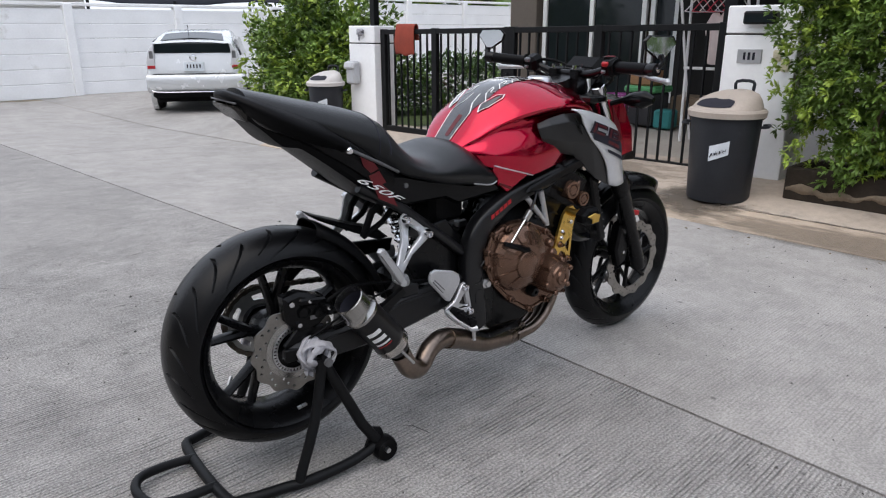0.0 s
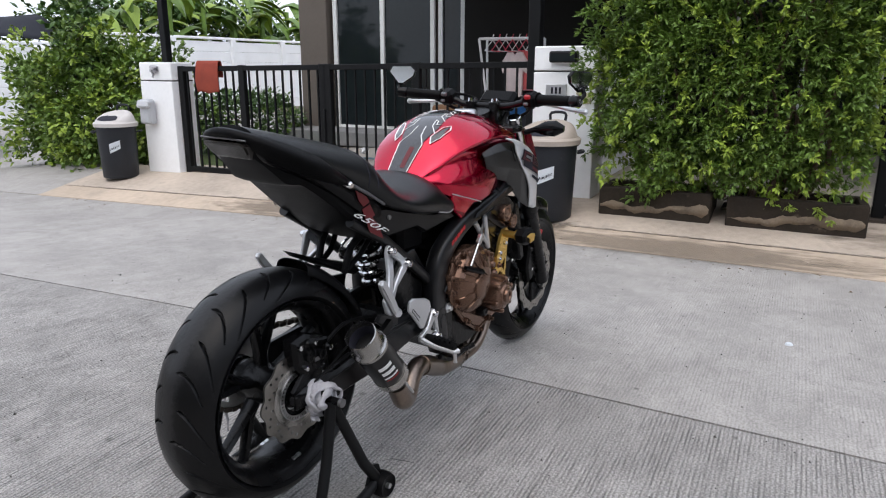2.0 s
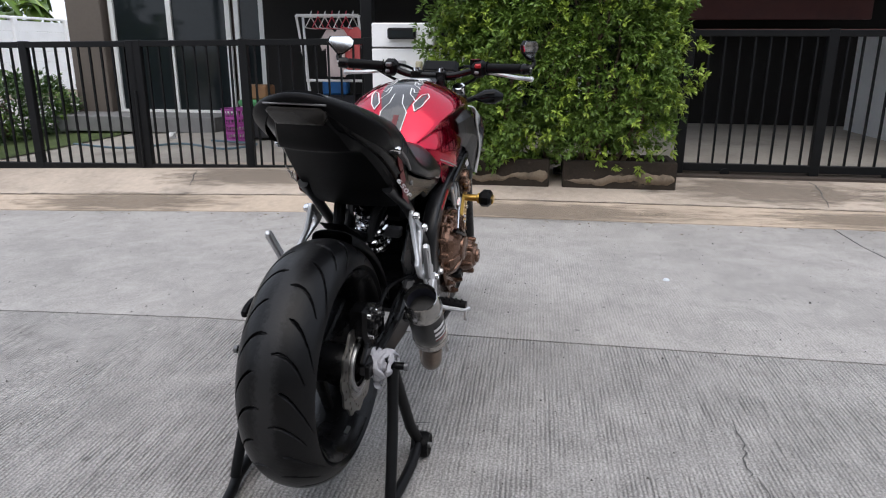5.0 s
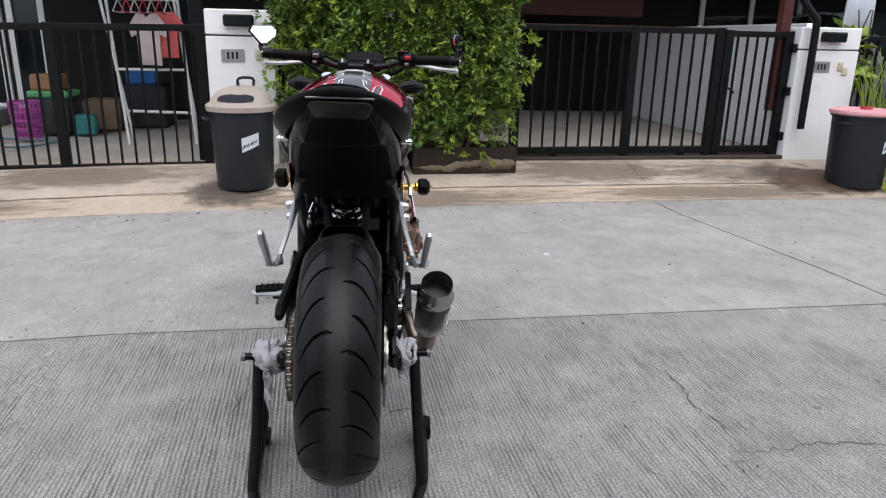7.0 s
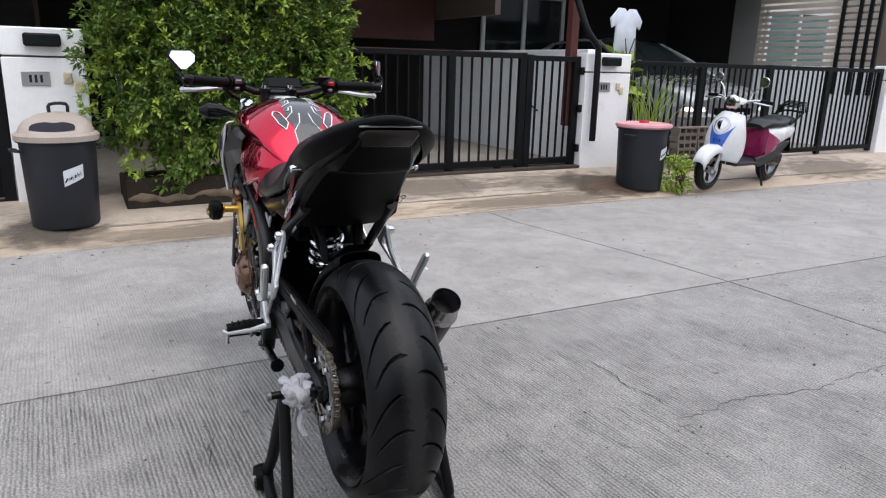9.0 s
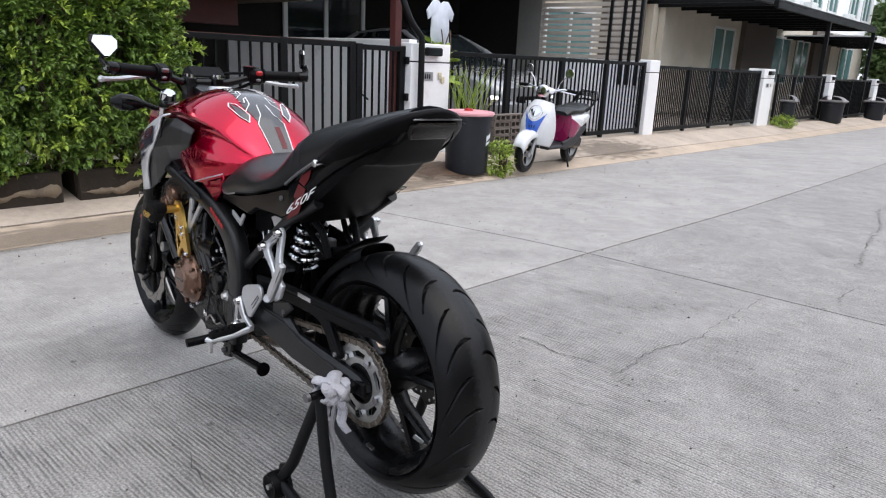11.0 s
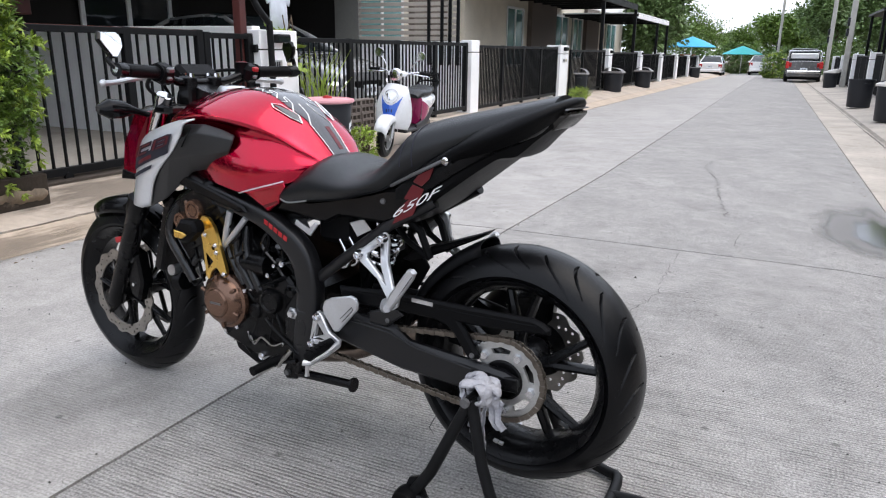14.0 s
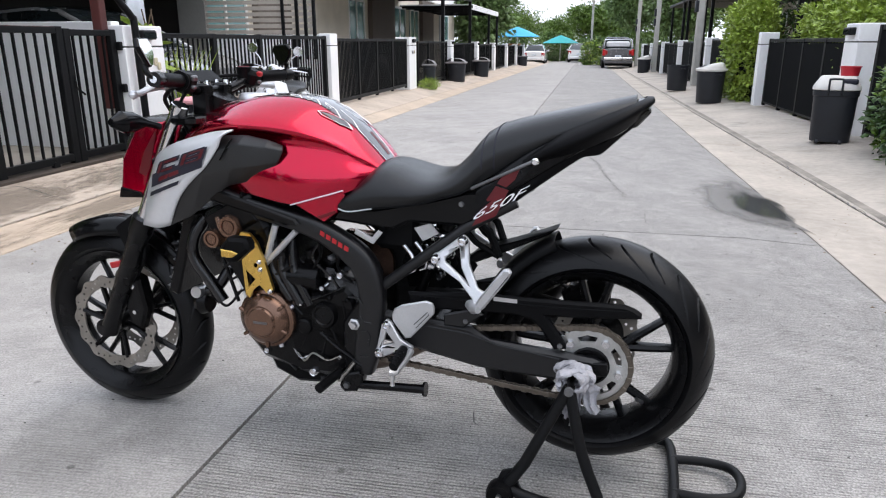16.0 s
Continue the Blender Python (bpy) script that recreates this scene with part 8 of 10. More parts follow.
for z in (0.28, 0.68, 1.05):
    part("hinge", boxb((-0.03, 0, z), (0.05, 0.05, 0.075), ch=0.006), BLACKSTEEL, hinges)
red = part("towel", skin([[(5.085, 6.16 - 0.075 * i, 0.83 + 0.012 * math.sin(i * 2.1)) for i in range(5)], [(5.075, 6.17 - 0.078 * i + 0.004 * math.sin(i), 0.95) for i in range(5)], [(5.08, 6.16 - 0.076 * i, 1.06) for i in range(5)], [(5.1, 6.16 - 0.075 * i, 1.135) for i in range(5)], [(5.145, 6.16 - 0.075 * i, 1.13) for i in range(5)], [(5.16, 6.16 - 0.075 * i, 0.98) for i in range(5)]], ku=4, kv=4), mat("red_brown_cloth", (0.27, 0.05, 0.03), 0.9, var=0.2, scale=9, bump=0.4, bscale=150), None)
red.modifiers.new("thick", "SOLIDIFY").thickness = 0.004
tagged(red, "red-brown cloth hung over the gate's top rail", "cloth")

# clothes rack and clutter in carport 81
WHITEPIPE = mat("white_pipe", (0.7, 0.7, 0.7), 0.4, var=0.06)
rack = thing("drying_rack", "white tubular clothes drying rack hung with hangers", "drying rack", (6.4, 3.1, 0.06))
for a, b in (((0.1, 0.3, 0), (-0.1, 0.42, 1.3)), ((-0.1, 0.3, 0), (0.1, 0.42, 1.3)), ((0.1, -0.3, 0), (-0.1, -0.2, 1.3)), ((-0.1, -0.3, 0), (0.1, -0.2, 1.3)), ((0, 0.38, 0.68), (0, -0.25, 0.68)), ((-0.1, 0.42, 1.3), (-0.1, -0.2, 1.3)), ((0.1, 0.42, 1.3), (0.1, -0.2, 1.3)), ((0, 0.3, 0.3), (0, -0.3, 0.28))):
    part("rail", tubeb([a, b], 0.013, 8), WHITEPIPE, rack)
for i in range(7):
    y = -0.15 + i * 0.07
    hg = thing("clothes_hanger", "thin plastic clothes hanger hung on the rack", "hanger", (6.3, 3.1 + y, 1.3), group="hangers on the rack")
    part("wire", tubeb(smooth_path([(0, 0, 0.08), (0.02, 0, 0.1), (0, 0, 0.05), (0.16, 0, -0.04), (0.17, 0, -0.06), (-0.17, 0, -0.06), (-0.16, 0, -0.04), (0, 0, 0.05)], 3), 0.005, 6), mat("hanger_plastic", (0.6, 0.05, 0.09) if i % 2 else (0.7, 0.7, 0.7), 0.4), hg)


def garment(name, at, rz, col, w, h, label):
    pts = [(-w, 0), (w, 0), (w, h * 0.62), (w * 1.5, h * 0.55), (w * 1.7, h * 0.75), (w * 0.9, h), (w * 0.3, h), (0, h * 0.93), (-w * 0.3, h), (-w * 0.9, h), (-w * 1.7, h * 0.75), (-w * 1.5, h * 0.55), (-w, h * 0.62)]
    bm = plateb(pts, -0.012, 0.012, ch=0.006)
    bmesh.ops.subdivide_edges(bm, edges=bm.edges[:], cuts=2)
    for v in bm.verts:
        v.co.y += 0.015 * math.sin(v.co.x * 28) * (1 - v.co.z / h)
    o = part(name, bm, mat("cloth_" + name, col, 0.9, var=0.15, scale=9, bump=0.3, bscale=120), None, smooth=50)
    o.matrix_basis = pose(*at, 0, 0, rz)
    return tagged(o, label, name)


garment("tee_shirt", (5.5, -3.43, 1.25), 100, (0.62, 0.66, 0.74), 0.17, 0.47, "pale blue-white tee shirt hung to dry")
garment("blouse", (6.35, 3.15, 0.78), 60, (0.6, 0.5, 0.48), 0.13, 0.45, "pale patterned blouse hung on the rack")
garment("towel", (6.3, 2.98, 0.85), 70, (0.6, 0.12, 0.12), 0.1, 0.4, "red and white towel hung on the rack")
bk = thing("laundry_basket", "purple perforated plastic laundry basket", "basket", (6.75, 4.42, 0.06))
part("rim", latheb([(0.135, 0.34), (0.15, 0.34), (0.15, 0.36), (0.135, 0.36)], n=28, closed=True), mat("purple_plastic", (0.36, 0.07, 0.3), 0.4), bk)
bm = bmesh.new()
for i in range(22):
    a = 2 * math.pi * i / 22
    tube(bm, [(0.11 * math.cos(a), 0.11 * math.sin(a), 0), (0.142 * math.cos(a), 0.142 * math.sin(a), 0.345)], 0.008, 5)
for z in (0.01, 0.09, 0.17, 0.25):
    lathe(bm, [(0.108 + 0.095 * z, z), (0.12 + 0.095 * z, z), (0.12 + 0.095 * z, z + 0.025), (0.108 + 0.095 * z, z + 0.025)], n=28, closed=True)
part("lattice", bm, mat("purple_plastic_mesh", (0.36, 0.07, 0.3), 0.4), bk)
for at, s, col, lab, cat in (((7.2, 4.3, 0.24), (0.34, 0.34, 0.36), (0.05, 0.05, 0.055), "dark plastic storage box on the floor", "box"), ((7.2, 4.3, 0.455), (0.38, 0.4, 0.07), (0.1, 0.36, 0.14), "green plastic crate lid on a storage box", "crate"), ((7.2, 4.32, 0.57), (0.26, 0.3, 0.16), (0.32, 0.17, 0.08), "brown cardboard box on a crate", "box"), ((7.5, 3.92, 0.22), (0.34, 0.36, 0.32), (0.2, 0.14, 0.09), "wicker basket with folded things", "basket"), ((7.75, 3.5, 0.29), (0.4, 0.44, 0.46), (0.02, 0.02, 0.025), "black plastic storage box on the floor", "box"), ((7.75, 3.56, 0.6), (0.3, 0.3, 0.16), (0.02, 0.13, 0.36), "blue plastic tub on a black box", "tub"), ((7.05, 3.98, 0.16), (0.2, 0.2, 0.2), (0.03, 0.2, 0.2), "teal plastic stool on the floor", "stool")):
    o = part("storage_" + cat, boxb((0, 0, 0), s, ch=0.02), mat("storage_col", col, 0.6, var=0.2, scale=8), None)
    o.matrix_basis = pose(*at, 0, 0, rng.uniform(-10, 10))
    tagged(o, lab, cat)
hose = part("garden_hose", tubeb(smooth_path([(6.2, 6.0, 0.07), (6.0, 5.3, 0.07), (6.4, 4.9, 0.07), (6.1, 4.3, 0.07), (6.5, 4.1, 0.07), (6.7, 4.7, 0.07)], 6), 0.012, 8), mat("hose_blue_grey", (0.1, 0.16, 0.2), 0.5), None)
tagged(hose, "blue-grey garden hose lying on the carport floor", "hose")
bag = part("plastic_bag", rag((6.5, 5.05, 0.14), 12, []), mat("white_film", (0.72, 0.72, 0.72), 0.5, var=0.1), None)
tagged(bag, "crumpled white plastic bag on the floor", "bag")


# ---- houses ----
def window(t, x, y0, y1, z0, z1, glassm, name="window", bars=1, out=-1):
    w = part(name, boxb((x, (y0 + y1) / 2, (z0 + z1) / 2), (0.05, abs(y1 - y0), z1 - z0)), glassm, t)
    for k in range(bars + 2):
        y = min(y0, y1) + abs(y1 - y0) * k / (bars + 1)
        part("frame", boxb((x + out * 0.035, y, (z0 + z1) / 2), (0.05, 0.07, z1 - z0 + 0.06), ch=0.005), WHITEFRAME, w)
    for z in (z0, z1):
        part("frame", boxb((x + out * 0.037, (y0 + y1) / 2, z), (0.054, abs(y1 - y0) - 0.06, 0.07), ch=0.005), WHITEFRAME, w)
    return w


def ac_unit(t, x, y, z):
    u = part("air_conditioner", boxb((x, y, z), (0.3, 0.75, 0.55), ch=0.02), WHITEFRAME, t, "white outdoor air conditioner unit")
    part("fan_grille", latheb([(0.21, 0), (0.2, 0.012), (0.02, 0.016), (0, 0.016)], c=(x - 0.152, y - 0.12, z), axis="x", n=24), DARKIN, u)


# carport depths: their deep shade is put into this near-black colour
SHADEWALL = mat("shade_dark_render", (0.012, 0.011, 0.01), 0.85, var=0.15, scale=2, bump=0.15, bscale=90, space="World")


def townhouse(y0, y1, x, groundm, features, label, upper=True):
    """Front wall with real openings' worth of frames, an upper storey and a roof."""
    t = thing("townhouse", label, "house", (0, 0, 0), group="row of townhouses")
    yc, w = (y0 + y1) / 2, y0 - y1
    part("wall", boxb((x + 0.15, yc, 1.3), (0.3, w, 3.0)), groundm, t, "rendered ground floor wall")
    part("upper_wall", boxb((x + 0.25, yc, 4.35), (0.7, w - 0.01, 3.0), ch=0.01), WHITE, t, "white painted upper wall")
    part("belt_course", boxb((x - 0.02, yc, 2.86), (0.45, w, 0.16), ch=0.01), WHITE, t)
    part("roof", skin([[(x - 0.7, y0, 5.75), (x - 0.7, y1, 5.75)], [(x + 3, y0, 7.0), (x + 3, y1, 7.0)], [(x + 6.5, y0, 5.75), (x + 6.5, y1, 5.75)]]), mat("roof_tile", (0.12, 0.09, 0.08), 0.8, var=0.2), t)
    part("rear_wall", boxb((x + 6, yc, 2.9), (0.3, w, 5.8)), groundm, t)
    for kind, a, b, z0, z1, m in features:
        if kind == "window":
            window(t, x - 0.02, a, b, z0, z1, m)
        elif kind == "slim":
            window(t, x - 0.02, a, b, z0, z1, m, "side_light", bars=0)
        elif kind == "door":
            window(t, x - 0.03, a, b, z0, z1, m, "sliding_door")
        elif kind == "panel":
            part("wall_panel", boxb((x - 0.08, (a + b) / 2, (z0 + z1) / 2), (0.16, abs(a - b), z1 - z0), ch=0.008), m, t)
    if upper:
        window(t, x - 0.11, yc + w * 0.28, yc + w * 0.05, 3.5, 4.9, GREENGLASS)
        window(t, x - 0.11, yc - w * 0.12, yc - w * 0.34, 3.5, 4.9, GREENGLASS)
        ac_unit(t, x - 0.3, yc + w * 0.4, 3.3)
    return t


townhouse(7.45, 2.2, 8.6, TAUPE, [("door", 6.85, 5.22, 0.2, 2.3, DARKGLASS), ("panel", 7.45, 6.95, 0, 2.8, TAUPE), ("slim", 5.1, 4.76, 0.2, 2.3, DARKGLASS), ("panel", 4.7, 2.25, 0, 2.8, SHADEWALL)], "taupe and white townhouse with sliding glass doors")
townhouse(2.2, -2.82, 9.4, SHADEWALL, [("door", 1.4, -0.2, 0.2, 2.2, DARKGLASS)], "townhouse behind a dark carport")
townhouse(-2.82, -8.2, 9.4, SHADEWALL, [("door", -4, -5.6, 0.2, 2.2, DARKGLASS)], "townhouse behind a roofed carport with a parked car")
townhouse(-8.2, -13.7, 8.2, CREAM, [("window", -9.4, -11.2, 0.9, 2.2, GREENGLASS), ("panel", -11.6, -13.4, 0, 2.8, TAUPE)], "beige townhouse with green tinted windows")
townhouse(-13.7, -19.0, 8.0, CREAM, [("panel", -14.0, -17.1, 0, 2.8, CREAM), ("window", -17.4, -18.9, 0.6, 2.3, GREENGLASS)], "beige townhouse with green tinted windows")
townhouse(-19.0, -24.4, 8.0, CREAM, [("panel", -19.5, -22.3, 0, 2.75, TAUPE), ("window", -22.5, -24.2, 0.8, 2.3, GREENGLASS)], "beige townhouse with a brown entrance wall")
townhouse(-24.4, -29.7, 8.0, CREAM, [("panel", -26.8, -29.0, 0, 2.75, TAUPE), ("window", -25, -26.4, 0.8, 2.3, GREENGLASS)], "beige townhouse with a brown entrance wall")
townhouse(-29.7, -35.0, 8.0, CREAM, [("window", -31, -33, 0.8, 2.3, GREENGLASS)], "beige townhouse down the street")
townhouse(-38.5, -49, 8.0, WHITE, [("window", -40, -43, 0.8, 2.3, GREENGLASS)], "white townhouse down the street")
stepb = part("porch_step", boxb((8.2, 6.3, 0.1), (0.7, 2.2, 0.2), ch=0.01), mat("grey_step_tile", (0.2, 0.2, 0.2), 0.6, var=0.15), None)
tagged(stepb, "grey tiled porch step before the glass doors", "step", kind="structure")
lawn = sheet("lawn", [5.5, 6.5, 8.4], span(6.4, 9, 0.6), mat("grass_green", (0.07, 0.1, 0.03), 0.9, var=0.4, scale=12, bump=0.8, bscale=80, space="World"), 0.016)
tagged(lawn, "rough green grass strip behind the gate", "lawn", kind="structure")


def carport(y0, y1, x1, z, label, m=BLACKSTEEL, posts=(), x0=5.2, roofed=True):
    t = thing("carport_roof", label, "carport", (0, 0, 0), group="carport roofs")
    if roofed:
        part("roof_sheet", boxb(((x0 + x1) / 2, (y0 + y1) / 2, z + 0.1), (x1 - x0, abs(y0 - y1) - 0.02, 0.04)), m, t)
    n = max(2, int(abs(y0 - y1) / 0.9))
    for i in range(n + 1):
        y = y0 + (y1 - y0) * (i + 0.03) / (n + 0.06)
        part("rafter", boxb(((x0 + x1) / 2, y, z + 0.03), (x1 - x0, 0.05, 0.09)), BLACKSTEEL, t)
    part("front_beam", boxb((x0 + 0.04, (y0 + y1) / 2, z), (0.08, abs(y0 - y1) - 0.03, 0.14), ch=0.006), BLACKSTEEL if m is BLACKSTEEL else m, t)
    for y in posts:
        part("post", boxb((x0 + 0.05, y, z / 2 - 0.05), (0.1, 0.1, z), ch=0.006), BLACKSTEEL, t)
    return t


# roof sheet coloured near-black to carry the shade under it
SHADEROOF = mat("shade_dark_sheet", (0.014, 0.013, 0.012), 0.7, var=0.2)
carport(5.2, 2.26, 8.6, 2.45, "carport roof over the clothes rack, coloured dark as shade", SHADEROOF)
carport(2.14, -2.76, 9.4, 2.6, "carport roof over an empty bay, coloured dark as shade", SHADEROOF, x0=5.4)
carport(-2.9, -8.1, 9.4, 2.6, "carport roof over a parked car, coloured dark as shade", SHADEROOF, x0=6.8)
carport(-8.4, -13.6, 8.2, 2.6, "open black steel pergola before a beige house", roofed=False)
carport(-13.9, -23.4, 8.0, 2.55, "black steel carport roof on slim posts", BLACKSTEEL, posts=(-18.2, -23.3))
carport(-23.6, -31.5, 8.0, 2.3, "white flat carport roof", WHITE, posts=(-28.5, -31.4))
for nm, y, m, lab in (("wall_carport_north", 2.15, TAUPE, "dark carport side wall above the party wall"), ("wall_carport_mid", -2.79, TAUPE, "dark carport side wall")):
    o = part(nm, boxb((8.2, y, 1.95 + 0.3), (2.2, 0.08, 1.1)), m, None)
    tagged(o, lab, "wall", kind="structure")
bx = part("shutter_panel", boxb((8.6, -1.5, 1.75), (0.06, 2.4, 0.7), ch=0.01), MAROON, None)
tagged(bx, "maroon panel hung at the back of the carport", "panel")
scr = thing("slat_screen", "pale horizontal slatted timber screen beside the carport", "screen", (0, -8.12, 0))
for i in range(16):
    part("slat", boxb((6.38, 0, 1.24 + i * 0.095), (1.96, 0.02, 0.062), ch=0.003), mat("pale_slat", (0.42, 0.38, 0.33), 0.7, var=0.12) if i == 0 else bpy.data.materials["pale_slat"], scr)
for x in (5.4, 5.55, 5.7, 5.95):
    part("upright", boxb((x, 0.02, 1.75), (0.05, 0.05, 1.9), ch=0.004), BLACKSTEEL, scr)

o = part("wall_screen_end", boxb((7.61, -8.14, 1.4), (0.5, 0.1, 2.8)), mat("grey_render", (0.2, 0.198, 0.185), 0.85, var=0.12, scale=2, space="World"), None)
# wall coloured near-black for the shade deep in the carport
back = part("wall_carport_back", boxb((10.0, -8.22, 1.6), (4.2, 0.08, 3.2)), SHADEWALL, None)
tagged(back, "carport side wall behind the parked car, coloured dark as shade", "wall", kind="structure")
tagged(o, "grey rendered wall end beside the slatted screen", "wall", kind="structure")

# west side row
for i, (y0, y1) in enumerate(((9.5, 3.5), (3.5, -4.7), (-4.8, -10.6), (-10.7, -16.3), (-16.4, -22), (-22, -27.5), (-27.5, -33), (-33, -38.5))):
    t = thing("townhouse", "taupe and white townhouse on the western side", "house", (0, 0, 0), group="western townhouses")
    yc, w = (y0 + y1) / 2, y0 - y1
    part("wall", boxb((-7.2, yc, 1.3), (0.3, w, 3.0)), TAUPE if i % 2 else CREAM, t)
    part("upper_wall", boxb((-7.3, yc, 4.35), (0.7, w - 0.01, 3.0), ch=0.01), WHITE, t)
    part("roof", skin([[(-6.4, y0, 5.75), (-6.4, y1, 5.75)], [(-10, y0, 7.0), (-10, y1, 7.0)], [(-13.5, y0, 5.75), (-13.5, y1, 5.75)]]), mat("west_roof_tile", (0.12, 0.09, 0.08), 0.8, var=0.2), t)
    window(t, -7.03, yc + 1.6, yc - 0.2, 0.3, 2.2, DARKGLASS, "sliding_door", out=1)
    window(t, -6.93, yc + 1.2, yc - 0.6, 3.5, 4.9, GREENGLASS, out=1)
    if i in (2, 3, 4, 5, 6):
        for y in (y0 - 0.6, y1 + 0.8):
            part("porch_post", boxb((-2.9, y, 1.3), (0.1, 0.1, 2.7), ch=0.006), BLACKSTEEL, t)
        part("porch_roof", boxb((-4.9, yc, 2.65), (4.2, w - 0.3, 0.1), ch=0.01), BLACKSTEEL, t)


# utility poles and wires
def pole(x, y, h, label):
    t = thing("utility_pole", label, "pole", (x, y, gz(x, y) - 0.1), group="utility poles")
    part("shaft", boxb((0, 0, h / 2), (0.2, 0.2, h), ch=0.03), mat("pole_concrete", (0.42, 0.41, 0.38), 0.85, var=0.15, scale=4, bump=0.2) if "pole_concrete" not in bpy.data.materials else bpy.data.materials["pole_concrete"], t)
    part("meter", boxb((0.12, 0, 2.2), (0.1, 0.2, 0.3), ch=0.02), BINPLASTIC, t)
    part("meter", boxb((0.12, 0, 2.6), (0.1, 0.2, 0.3), ch=0.02), BINPLASTIC, t)
    part("cross_arm", boxb((0, 0, h - 0.4), (1.6, 0.1, 0.1), ch=0.01), BINPLASTIC, t)


for x, y in ((-2.05, -17.6), (-2.0, -29.5), (-1.9, -40), (0.6, -62)):
    pole(x, y, 7.5, "grey concrete utility pole with meter boxes")
for k in (-0.7, 0, 0.7):
    wpts = []
    for (x0, y0), (x1, y1) in zip(((-2.05, -17.6), (-2.0, -29.5), (-1.9, -40)), ((-2.0, -29.5), (-1.9, -40), (0.6, -62))):
        for i in range(8):
            u = i / 8
            wpts.append((x0 + (x1 - x0) * u + k, y0 + (y1 - y0) * u, 6.9 - 1.2 * u * (1 - u)))
    o = part("cable", tubeb(wpts, 0.02, 5), BINPLASTIC, None)
    tagged(o, "black overhead cable between the poles", "cable")


# ---- vehicles ----
def car(at, rz, label, L, W, prof, cabin, paint, lights_rear=True, group="parked cars", plate_rear=True):
    """A car that looks along +x. prof: (x, half width factor, sill z, belt z) stations; cabin: (x, z, half width)."""
    t = thing("car", label, "car", at, rz, group=group)
    h = W / 2
    rows = []
    for x, k, z0, z1 in prof:
        rows.append([(x, 0, z1 + 0.03), (x, h * k * 0.6, z1 + 0.025), (x, h * k * 0.93, z1 - 0.02), (x, h * k, z1 - 0.13), (x, h * k * 1.0, (z0 + z1) / 2), (x, h * k * 0.97, z0 + 0.05), (x, h * k * 0.85, z0)])
    part("body", skin(rows, mirror=True, ku=3, kv=4, caps=True), paint, t, smooth=45)
    part("underbody", boxb((0, 0, 0.24), (L * 0.9, W * 0.8, 0.16), ch=0.03), MATTE, t)
    cab = []
    for x, z, k, zb in cabin:
        cab.append([(x, 0, z), (x, h * k * 0.8, z - 0.015), (x, h * k * 0.92, z - 0.06), (x, h * (0.5 * k + 0.47), (z + zb) / 2), (x, h * 0.94, zb)])
    g = part("glazing", skin(cab, mirror=True, ku=2, kv=3, caps=True), DARKGLASS, t, "dark tinted car glass", smooth=45)
    mid = cabin[1:-1]
    part("roof", skin([[(x, 0, z + 0.014), (x, h * k * 0.8, z), (x, h * k * 0.93, z - 0.055)] for x, z, k, zb in mid], mirror=True, ku=3, kv=3), paint, g)
    for s in (1, -1):
        for x, z, k, zb in (cabin[0], cabin[-1]):
            xm, zm, km, zbm = min(mid, key=lambda q: abs(q[0] - x))
            part("pillar", tubeb([(x, h * 0.95 * s, zb), ((x + xm) / 2, h * (0.95 + km * 0.92) / 2 * s, (zb + zm - 0.06) / 2 + 0.03), (xm, h * km * 0.93 * s, zm - 0.05)], 0.035, 8), paint, g)
        xm = sum(q[0] for q in mid) / len(mid)
        part("pillar", tubeb([(xm, h * 0.965 * s, mid[0][3]), (xm - 0.05, h * mid[0][2] * 0.95 * s, mid[0][1] - 0.05)], 0.03, 8), MATTE, g)
        part("door_mirror", boxb((cabin[-1][0] - 0.35, (h + 0.08) * s, cabin[-1][3] + 0.08), (0.1, 0.18, 0.12), ch=0.03), paint, t)
        part("tail_lamp", boxb((prof[0][0] + 0.07, h * 0.8 * s, prof[0][3] - 0.16), (0.14, h * 0.3, 0.26), (0, -8, -14 * s), ch=0.03), mat("tail_lamp_red", (0.35, 0.02, 0.02), 0.2) if "tail_lamp_red" not in bpy.data.materials else bpy.data.materials["tail_lamp_red"], t, "red tail lamp")
        part("headlight", boxb((prof[-1][0] - 0.16, h * 0.72 * s, prof[-1][3] - 0.14), (0.3, h * 0.42, 0.16), (0, 12, 26 * s), ch=0.04), CHROME, t, "clear headlight")
        for x in (prof[0][0] + L * 0.19, prof[-1][0] - L * 0.19):
            wl_ = part("wheel", latheb([(0.2, (h - 0.2) * s), (0.29, (h - 0.19) * s), (0.305, (h - 0.12) * s), (0.3, (h - 0.03) * s), (0.27, (h - 0.01) * s), (0.2, (h - 0.02) * s)], c=(x, 0, 0.305), axis="y", n=32), RUBBER, t, "black tyre")
            part("rim", latheb([(0, (h - 0.03) * s), (0.05, (h - 0.025) * s), (0.19, (h - 0.03) * s), (0.205, (h - 0.018) * s), (0.205, (h - 0.1) * s)], c=(x, 0, 0.305), axis="y", n=24), ALU, wl_)
    part("rear_bumper", boxb((prof[0][0] + 0.02, 0, 0.4), (0.16, W * 0.9, 0.2), ch=0.05), paint, t)
    part("front_bumper", boxb((prof[-1][0] - 0.04, 0, 0.38), (0.16, W * 0.88, 0.22), ch=0.05), paint, t)
    part("grille", boxb((prof[-1][0] + 0.0, 0, 0.5), (0.05, W * 0.4, 0.1), ch=0.01), MATTE, t)
